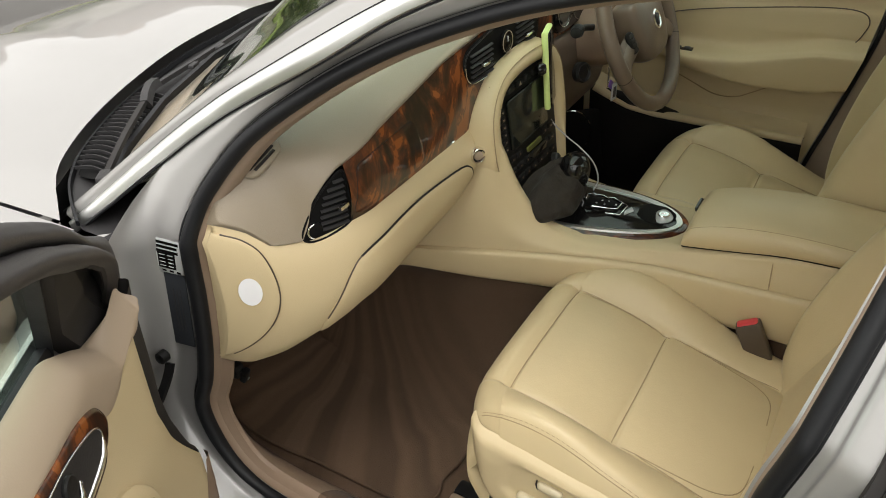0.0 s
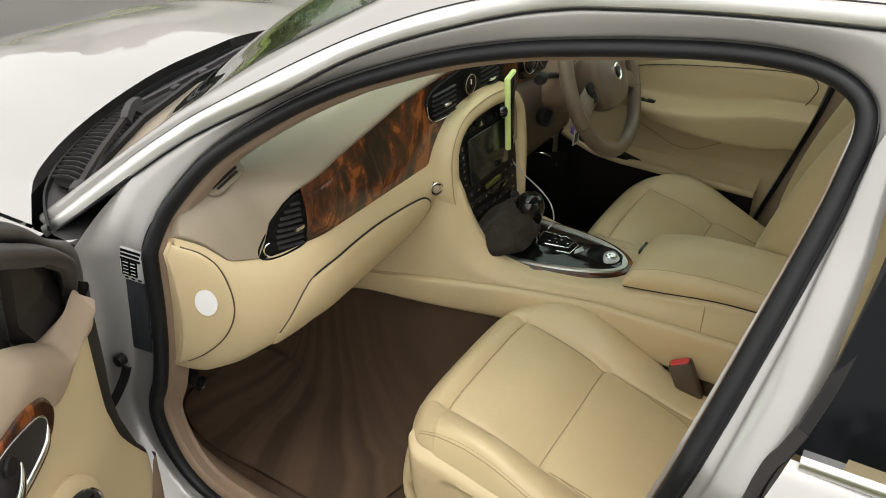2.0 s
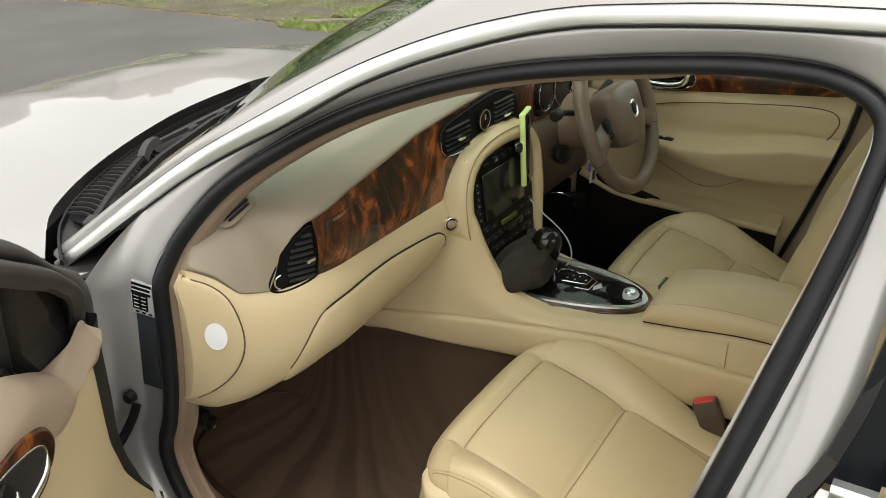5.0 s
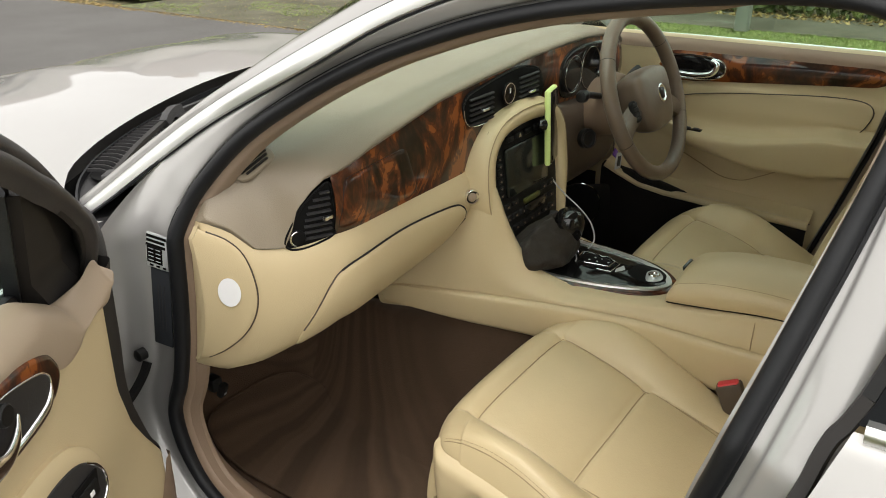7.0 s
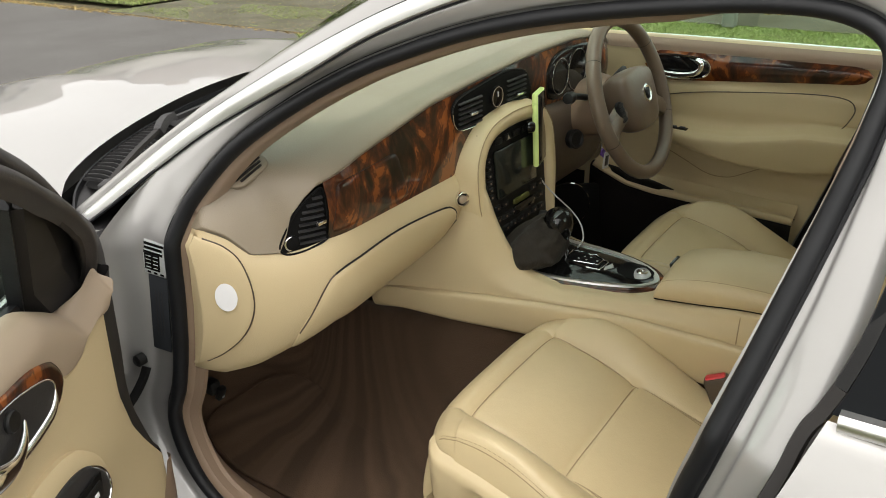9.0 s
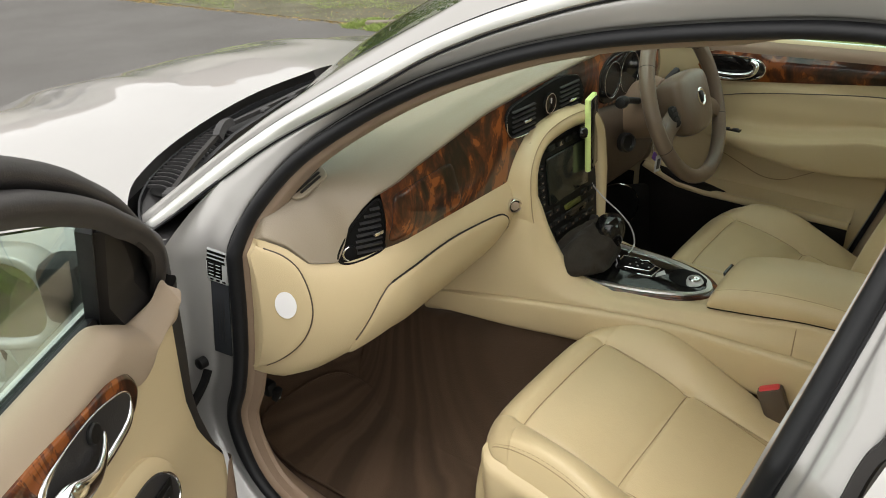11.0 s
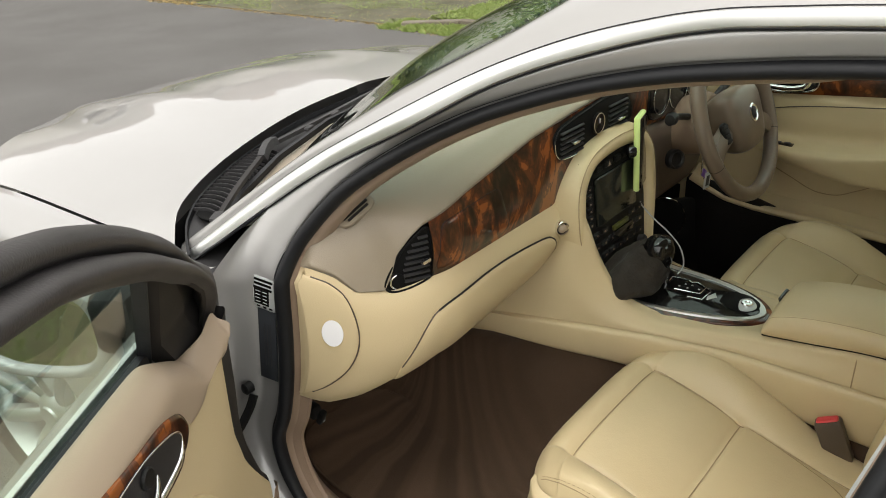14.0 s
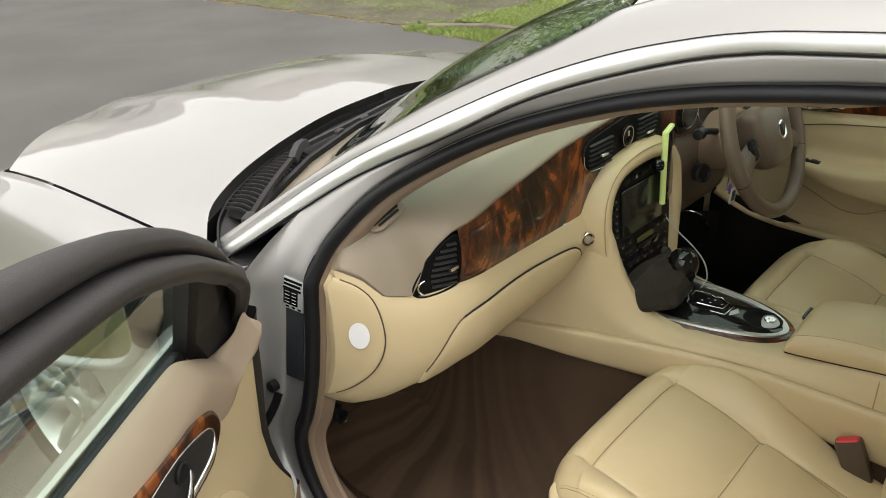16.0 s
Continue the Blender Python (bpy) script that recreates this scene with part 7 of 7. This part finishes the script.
band_w = lambda z: lerp(z, (0.50, 0.60, 0.66, 0.80, 0.93), (0.010, 0.014, 0.032, 0.058, 0.062))
dpart("front_edge", grid(net([[(0.0, 0.02, z), (0.02, 0.07, z), (front_u(z) - band_w(z) - 0.012, 0.115, z), (front_u(z) - band_w(z), 0.138, z), (front_u(z) - band_w(z) * 0.5, 0.146, z), (front_u(z) - 0.002, 0.148, z)] for z in (0.31, 0.42, 0.53, 0.578, 0.61, 0.643, 0.67, 0.70, 0.75, 0.80, 0.86, 0.90, 0.93)], 20, 40)), SAIL, None, "dark front edge of the door")


def trim_n(u, z):
    arm = 0.055 / (1 + math.exp(-(u - 0.47) * 22)) * math.exp(-((z - 0.735) / 0.05) ** 2)
    pod = 0.012 * math.exp(-((u - 0.34) / 0.10) ** 2 - ((z - 0.71) / 0.08) ** 2)
    return lerp(z, (0.29, 0.35, 0.5, 0.62, 0.80, 0.90, 0.95), (0.135, 0.152, 0.158, 0.155, 0.156, 0.157, 0.152)) + arm + pod


tr = []
for z in np.linspace(0.30, 0.902, 42):
    uf = front_u(z)
    row = [(uf - 0.006, trim_n(uf, z) - 0.03, z), (uf, trim_n(uf, z) - 0.006, z), (uf + 0.012, trim_n(uf + 0.012, z), z)]
    row += [(u, trim_n(u, z), z) for u in np.linspace(uf + 0.03, 1.03, 40)]
    row += [(1.045, 0.12, z)]
    tr.append(row)
dpart("trim_panel", grid(tr), CREAM_TRIM, None, "cream leather door trim")
roll = []
for u in (0.152, 0.158, 0.166, 0.178, 0.20, 0.225, 0.25, 0.27, 0.30, 0.325, 0.345, 0.38, 0.43, 0.54, 0.75, 1.03):
    zt = lerp(u, (0.152, 0.158, 0.166, 0.178, 0.20, 0.225, 0.25, 0.29, 0.33, 0.40, 0.60, 1.03), (0.948, 0.951, 0.951, 0.948, 0.942, 0.937, 0.934, 0.959, 0.981, 0.984, 0.987, 0.990))
    zl = lerp(u, (0.15, 0.177, 0.238, 0.265, 0.30, 0.325, 0.35, 0.392, 0.446, 0.536, 1.03), (0.918, 0.896, 0.898, 0.882, 0.880, 0.888, 0.915, 0.930, 0.936, 0.945, 0.95))
    n0 = 0.158
    nb = lerp(u, (0.20, 0.26), (0.136, 0.108))
    roll.append([(u, nb, zt - 0.03), (u, nb + 0.002, zt - 0.008), (u, nb + (0.145 - nb) * 0.45, zt), (u, 0.145, zt - 0.008), (u, n0 + 0.003, zt - 0.032 if zt - 0.032 > zl else (zt + zl) / 2), (u, n0 + 0.003, zl + 0.004), (u, n0 - 0.004, zl)])
dpart("top_roll", grid(net(roll, 24, 70)), TAUPE_LIGHT, None, "light taupe door top roll")
INLAY = [(0.329, 0.893), (0.336, 0.912), (0.352, 0.926), (0.392, 0.939), (0.446, 0.944), (0.536, 0.955), (0.70, 0.962), (0.90, 0.965), (0.98, 0.955), (0.985, 0.93), (0.90, 0.885), (0.70, 0.87), (0.55, 0.862), (0.467, 0.858), (0.403, 0.858), (0.355, 0.866), (0.336, 0.878)]
dpart("walnut_inlay", raised(INLAY, lambda a, b, h: (a, 0.159 + h, b), 0.007, 0.006, 8, 100), WOOD, None, "glossy walnut inlay")
BOWL = [(0.345, 0.895), (0.352, 0.909), (0.378, 0.919), (0.434, 0.930), (0.50, 0.932), (0.545, 0.925), (0.560, 0.905), (0.545, 0.882), (0.50, 0.869), (0.452, 0.865), (0.407, 0.864), (0.362, 0.871)]
BOWL = [(0.358 + (a - 0.345) * 0.95, 0.892 + (b - 0.893) * (1.12 if b > 0.893 else 0.82)) for a, b in BOWL]
bowl = dpart("handle_bowl", raised(BOWL, lambda a, b, h: (a, 0.1672 + h * 0.4, b), 0.004, 0.004, 10, 70), GREY_PLASTIC, None, "dark oval handle bowl")
rim_p = np.array([(a, 0.1685, b) for a, b in spline(BOWL, 100, True)])
rim_r = np.array([lerp(b - 0.892 - 0.30 * (a - 0.40), (-0.014, 0.0, 0.012), (0.0062, 0.0045, 0.0013)) for a, _, b in rim_p])
rt = np.roll(rim_p, -1, 0) - np.roll(rim_p, 1, 0)
rt /= np.linalg.norm(rt, axis=1, keepdims=True)
rs = np.cross(rt, (0, 1, 0))
dpart("chrome_rim", grid([[tuple(rim_p[i] + rs[i] * rim_r[i] * math.cos(t) + np.array((0, 0.7, 0)) * rim_r[i] * math.sin(t)) for t in np.linspace(0, 2 * math.pi, 12, endpoint=False)] for i in range(100)], close_u=True, close_v=True), CHROME, None, "chrome rim of the handle bowl")
hp = spline([(0.432, 0.172, 0.905), (0.444, 0.176, 0.896), (0.462, 0.180, 0.889), (0.486, 0.184, 0.888), (0.510, 0.185, 0.894), (0.535, 0.181, 0.902), (0.552, 0.174, 0.906)], 40)
hw = spline([(0.0025, 0), (0.0055, 0), (0.0085, 0), (0.0105, 0), (0.0140, 0), (0.0175, 0), (0.010, 0)], 40)[:, 0]
ht = np.gradient(hp, axis=0)
ht /= np.linalg.norm(ht, axis=1, keepdims=True)
hs = np.cross(ht, (0, 1, 0))
blade = [[tuple(hp[i] + hs[i] * hw[i] * math.cos(a) + np.array((0, 0.55, 0)) * hw[i] * math.sin(a)) for a in np.linspace(0, 2 * math.pi, 16, endpoint=False)] for i in range(40)]
dpart("pull_handle", grid(blade, close_u=True), CHROME, None, "curved chrome door handle")
dpart("lock_knob", lathe([(0.013, 0), (0.013, 0.003), (0.011, 0.005), (0.001, 0.005)], 24, pose(0.450, 0.169, 0.917, -90, 0, 0)), BLACK, None, "round black lock knob")
POD = [(0.303, 0.715), (0.308, 0.735), (0.322, 0.753), (0.345, 0.769), (0.383, 0.778), (0.436, 0.781), (0.50, 0.780), (0.515, 0.74), (0.50, 0.70), (0.436, 0.692), (0.367, 0.691), (0.325, 0.692), (0.308, 0.701)]
POD = [(a + 0.020, b + 0.010) for a, b in POD]
dpart("pod_surround", raised([(a + (a - 0.41) * 0.22, b + (b - 0.735) * 0.42) for a, b in POD], lambda a, b, h: (a, trim_n(a, b) + h, b), 0.012, 0.014, 8, 70), CREAM_TRIM, None, "raised cream pod")
dpart("switch_plate", raised(POD, lambda a, b, h: (a, trim_n(a, b) + 0.010 + h, b), 0.005, 0.003, 8, 70), GREY_PLASTIC, None, "dark window switch plate")
pod_p = spline(POD, 90, True)
dpart("plate_rim", tube(np.array([(a, trim_n(a, b) + 0.0142, b) for a, b in pod_p]), 0.0012, 8, True), GREY_PLASTIC, None, "dark edge of the switch plate")
front_run = [p for p in np.roll(pod_p, 30, 0) if p[0] < 0.352]
dpart("bright_edge", tube(np.array([(a, trim_n(a, b) + 0.0145, b) for a, b in front_run]), 0.0022, 8), CHROME, None, "bright front edge of the switch plate")
SWP = pose(0.374, trim_n(0.374, 0.745) + 0.0150, 0.745, 0, -8, 0)
dpart("switch_well", moved(rbox(0.058, 0.003, 0.034, 0.001), SWP), VENT_BLACK, None, "recessed well round the switch")
dpart("window_switch", moved(rbox(0.046, 0.008, 0.022, 0.004), SWP @ pose(0, 0.002, -0.002, 10, 0, 0)), BLACK, None, "black window switch")
dpart("switch_mark", moved(rbox(0.010, 0.001, 0.006, 0.0003), SWP @ pose(-0.002, 0.0062, -0.002, 10, 0, 0)), WHITE)
LENS = [(0.114, 0.486), (0.148, 0.487), (0.176, 0.470), (0.205, 0.430), (0.17, 0.395), (0.128, 0.390), (0.106, 0.412), (0.104, 0.452)]
COVER = [[(0.070, 0.560), (0.083, 0.566), (0.100, 0.566)], [(0.064, 0.522), (0.09, 0.530), (0.128, 0.530)], [(0.063, 0.480), (0.10, 0.490), (0.168, 0.488)], [(0.076, 0.410), (0.14, 0.43), (0.215, 0.452)], [(0.11, 0.34), (0.18, 0.36), (0.27, 0.40)], [(0.14, 0.30), (0.2, 0.305), (0.3, 0.31)]]
dpart("lower_cover", grid(net([[(u, 0.158 - 0.012 * (k == 0), z) for k, (u, z) in enumerate(r_)] for r_ in COVER], 14, 30)), TAUPE, None, "taupe lower corner cover")
dpart("side_marker", raised(LENS, lambda a, b, h: (a, 0.158 + h, b), 0.005, 0.004, 6, 50), GREY_PLASTIC, None, "dark oval lens low on the door")
dpart("marker_rim", tube(np.array([(a, 0.161, b) for a, b in spline(LENS, 60, True)]), 0.002, 6, True), CHROME, None, "thin bright rim of the lens")

# Window frame, following the door opening when shut.
outer = np.array([closed(p) for p in spline([(-0.812, 0.625, 0.885), (-0.775, 0.55, 0.935), (-0.742, 0.47, 0.995), (-0.706, 0.373, 1.062)] + STRIP_LOW[7:15], 80)])
inner_src = [(y, z) for y, z in OPENING[9:22]]
inner = np.array([closed((side_x(z) - 0.012, y, z)) for y, z in spline(inner_src, 80)])
fr_rows = []
for i in range(80):
    o, n_ = outer[i], inner[i]
    o = o - np.array((0, 0.4, 1.0)) * lerp(o[0], (0.10, 0.28, 0.46, 0.62), (0.0, 0.018, 0.013, 0.0))
    n_ = n_ - np.array((0, 0.4, 1.0)) * lerp(n_[0], (0.15, 0.25, 0.38, 0.52, 0.66), (0.0, 0.026, 0.030, 0.016, 0.0))
    d = (n_ - o) * lerp(i, (0, 30, 55), (0.95, 0.97, 1.0))
    nrm = np.array((0.0, 1.0, 0.35))
    fr_rows.append(spline([o + d * -0.05 + nrm * -0.02, o + nrm * 0.004, o + d * 0.22 + nrm * 0.012, o + d * 0.42 + nrm * 0.008, o + d * 0.48 - nrm * 0.004, o + d * 0.54 + nrm * 0.006, o + d * 0.75 + nrm * 0.016, o + d * 0.98 + nrm * 0.010, o + d * 1.05 - nrm * 0.012], 26))
dpart("window_frame", grid(np.array(fr_rows)), FRAME, None, "dark taupe window frame")
back = np.array([closed((side_x(z) - 0.02, y, z)) for y, z in spline(OPENING[21:30], 40)])
dpart("frame_post", sweep(back, [(-0.035, -0.012), (0.03, -0.012), (0.03, 0.014), (-0.03, 0.014)], (0, 1, 0.45)), FRAME, None, "dark rear post of the window frame")


def glass_n(z):
    return 0.087 + 0.4875 * (z - 0.955)


channel_u = lambda z: 0.272 + 0.64 * (z - 0.955)  # the glass channel leans back as it rises
gl = []
for k in np.linspace(0, 1, 24):
    ub = 0.270 + 0.75 * k
    zt = lerp(ub + 0.11 * (1 - k), (0.262, 0.34, 0.44, 0.53, 0.69, 0.85, 0.98, 1.02), (1.09, 1.125, 1.175, 1.215, 1.262, 1.285, 1.29, 1.25))
    zs = [0.94 + (zt - 0.94) * w for w in np.linspace(0, 1, 8)]
    gl.append([(ub + 0.64 * (z - 0.955) * (1 - k), glass_n(z), z) for z in zs])
dg = dpart("door_glass", shell(np.array(gl), 0.004), GLASS, None, "clear green-tinted door glass")
dg.visible_shadow = False
dpart("glass_divider", sweep([(channel_u(z) - 0.002, glass_n(z) + 0.008, z) for z in (0.945, 1.0, 1.06, 1.14)], [(-0.009, -0.010), (0.009, -0.010), (0.008, 0.008), (0.002, 0.004), (-0.003, 0.009), (-0.009, 0.010)], (0, 1, 0)), RUBBER, None, "black glass channel")
dpart("waist_seal", sweep(spline([(0.285, 0.099, 0.957), (0.5, 0.099, 0.963), (1.02, 0.099, 0.968)], 20), [(-0.009, -0.014), (0.009, -0.014), (0.008, 0.010), (-0.008, 0.010)]), RUBBER, None, "black inner waist seal")
dpart("outer_waist_strip", sweep(spline([(0.16, 0.066, 0.950), (0.5, 0.066, 0.957), (1.05, 0.064, 0.962)], 20), [(-0.006, -0.012), (0.006, -0.012), (0.004, 0.002), (-0.004, 0.002)]), BRIGHT, None, "bright outer waist strip")
sail = []
sail_u = lambda z: lerp(z, (0.885, 0.93, 1.0, 1.06, 1.095, 1.125), (0.105, 0.105, 0.152, 0.230, 0.280, 0.340))
sail_n = lambda z: max(0.112, glass_n(z) + 0.016)
web = [[tuple(fr_rows[i][-2]), tuple(fr_rows[i][-1]), (sail_u(inner[i][2]) + 0.012, sail_n(inner[i][2]) + 0.001, inner[i][2])] for i in range(80) if 0.90 < inner[i][2] < 1.115]
dpart("frame_web", grid(net(web, 6, 24)), SAIL, None, "dark web between window frame and mirror cover")
for w in np.linspace(0, 1, 12):
    z = 0.885 + w * 0.240
    u0 = sail_u(z)
    u1 = channel_u(z) - 0.002
    crease = u0 + (u1 - u0) * 0.42
    nb = sail_n(z)
    sail.append([(u, nb + h, z) for u, h in ((u0, 0.0), (u0 + (crease - u0) * 0.5, 0.004), (crease - 0.006, 0.005), (crease - 0.001, 0.006), (crease + 0.004, 0.011), ((crease + u1) / 2, 0.012), (u1 - 0.008, 0.010), (u1, -0.014))])
dpart("mirror_sail", shell(np.array(sail), 0.012), SAIL, None, "dark triangular mirror cover")
mr = [[(0.130 + dx, -0.160 + s * 0.122 * math.copysign(abs(math.cos(t)) ** 0.75, math.cos(t)), 0.905 + s * (0.082 + 0.012 * math.cos(t)) * math.copysign(abs(math.sin(t)) ** 0.75, math.sin(t))) for t in np.linspace(0, 2 * math.pi, 32, endpoint=False)] for s, dx in ((0.30, -0.095), (0.62, -0.085), (0.88, -0.055), (0.99, -0.015), (1.0, 0.006), (0.96, 0.012), (0.84, 0.010), (0.82, 0.002))]
mirror = dpart("door_mirror", grid(net(mr, 64, 28, close_u=True), close_u=True), PAINT, None, "silver door mirror housing")
dpart("mirror_glass", ([tuple(p) for p in (np.array(mr[-1]))], [tuple(range(32))]), CHROME, mirror)
dpart("mirror_arm", rbox(0.07, 0.070, 0.100, 0.018, pose(0.125, -0.018, 0.925)), BLACK, mirror, "black mirror foot")

# Fittings on the hinge pillar.
strap = thing("door_check", "black door check strap and bolt on the pillar", "door check", (-0.782, 0.525, 0.673))
part("bolt", lathe([(0.005, -0.012), (0.011, -0.008), (0.011, 0.006), (0.007, 0.009), (0.001, 0.009)], 18, pose(-0.782, 0.522, 0.675, 0, -90, 0)), BLACK, strap, "dark bolt head")
part("arm", sweep(spline([(-0.776, 0.515, 0.660), (-0.792, 0.512, 0.640), (-0.825, 0.505, 0.618), (-0.87, 0.49, 0.61)], 12), [(-0.007, -0.004), (0.007, -0.004), (0.007, 0.004), (-0.007, 0.004)]), BLACK, strap, "black strap")
lab = thing("pillar_label", "silver data label above a dark plate on the pillar", "label", (-0.757, 0.475, 0.80))
LM = pose(-0.7485, 0.4745, 0.873, 90, 0, -75) @ pose(0, 0, 0, 0, 0, -9)
part("film", moved(plate(round_rect(0.053, 0.064, 0.003), 0.0012, None, 0.0004), LM), LABELM, lab, "silver printed film")
for i, w in enumerate((0.046, 0.040, 0.042)):
    part("printed_bar", moved(plate(round_rect(w, 0.0052, 0.0006), 0.0008, None, 0.0002), LM @ pose(0, 0.0255 - i * 0.0082, 0.0008)), GLOSS, lab)
part("printed_block", moved(plate(round_rect(0.030, 0.030, 0.001), 0.0008, None, 0.0002), LM @ pose(0, -0.0085, 0.0007)), GLOSS, lab)
for i in range(4):
    for x, w in ((-0.007, 0.010), (0.007, 0.009)):
        part("printed_bar", moved(plate(round_rect(w, 0.0014, 0.0004), 0.0006, None, 0.0002), LM @ pose(x, 0.0025 - i * 0.007, 0.0015)), LABELM, lab)
for i in range(4):
    part("printed_bar", moved(plate(round_rect(0.007, 0.0036, 0.0006), 0.0008, None, 0.0002), LM @ pose(-0.019 + 0.0125 * i, -0.0278, 0.0008)), GLOSS, lab)
LM2 = pose(-0.7485, 0.483, 0.764, 90, 0, -75) @ pose(0, 0, 0, 0, 0, -8)
part("dark_plate", moved(plate(round_rect(0.037, 0.150, 0.002), 0.0012, None, 0.0004), LM2), material("dark_slate_plate", (0.022, 0.025, 0.03), 0.6, vary=0.06), lab, "dark slate plate")
for i in range(3):
    part("printed_bar", moved(plate(round_rect(0.002, 0.09, 0.0005), 0.0006, None, 0.0002), LM2 @ pose(-0.006 + i * 0.006, 0.0, 0.0011)), GREY_PLASTIC, lab)
hook = thing("bonnet_release", "small black bonnet release lever under the dash", "lever", (-0.64, 0.515, 0.52))
part("lever", rbox(0.018, 0.014, 0.030, 0.004, pose(-0.642, 0.505, 0.527, 20, 0, 10)), BLACK, hook)
part("lever_mark", rbox(0.006, 0.0012, 0.004, 0.0004, pose(-0.643, 0.4965, 0.522, 20, 0, 10)), LABELM, hook)
part("mount", rbox(0.024, 0.03, 0.03, 0.006, pose(-0.648, 0.522, 0.540)), BLACK, hook)

# ---- phone in its holder, with cable ----
PM = pose(0.088, 0.207, 0.924, -3, 2, 16)
ph = thing("phone", "mobile phone in a lime rubber case", "phone", (0.088, 0.207, 0.85))
part("case", moved(rbox(0.078, 0.0135, 0.166, 0.005, None, 3), PM), LIME, ph, "lime rubber case")
part("screen", moved(rbox(0.070, 0.003, 0.156, 0.0012), PM @ pose(0.001, -0.0068, 0)), GLOSS, ph, "dark phone screen")
part("side_button", moved(rbox(0.002, 0.005, 0.018, 0.0008), PM @ pose(-0.0392, 0.001, 0.05)), LIME, ph)
hd = thing("phone_holder", "small black ball-joint phone holder", "holder", (0.05, 0.215, 0.93))
part("ball", lathe([(0.004, -0.012), (0.013, -0.006), (0.014, 0.002), (0.009, 0.010), (0.001, 0.012)], 20, pose(0.035, 0.200, 0.938, 90, 0, 30)), GLOSS, hd, "glossy ball joint")
part("clamp", rbox(0.05, 0.014, 0.03, 0.004, pose(0.072, 0.218, 0.935, 0, 0, 19.8)), BLACK, hd)
cb = thing("charging_cable", "thin pale grey charging cable hanging from the phone", "cable", (0.10, 0.15, 0.80))
part("plug", rbox(0.009, 0.006, 0.022, 0.002, pose(0.102, 0.212, 0.830)), WHITE, cb, "white plug")
part("lead", tube(spline([(0.102, 0.212, 0.82), (0.104, 0.205, 0.795), (0.108, 0.175, 0.765), (0.112, 0.135, 0.735), (0.112, 0.105, 0.705), (0.098, 0.088, 0.675), (0.070, 0.088, 0.662)], 50), 0.0017, 8), CABLE, cb)
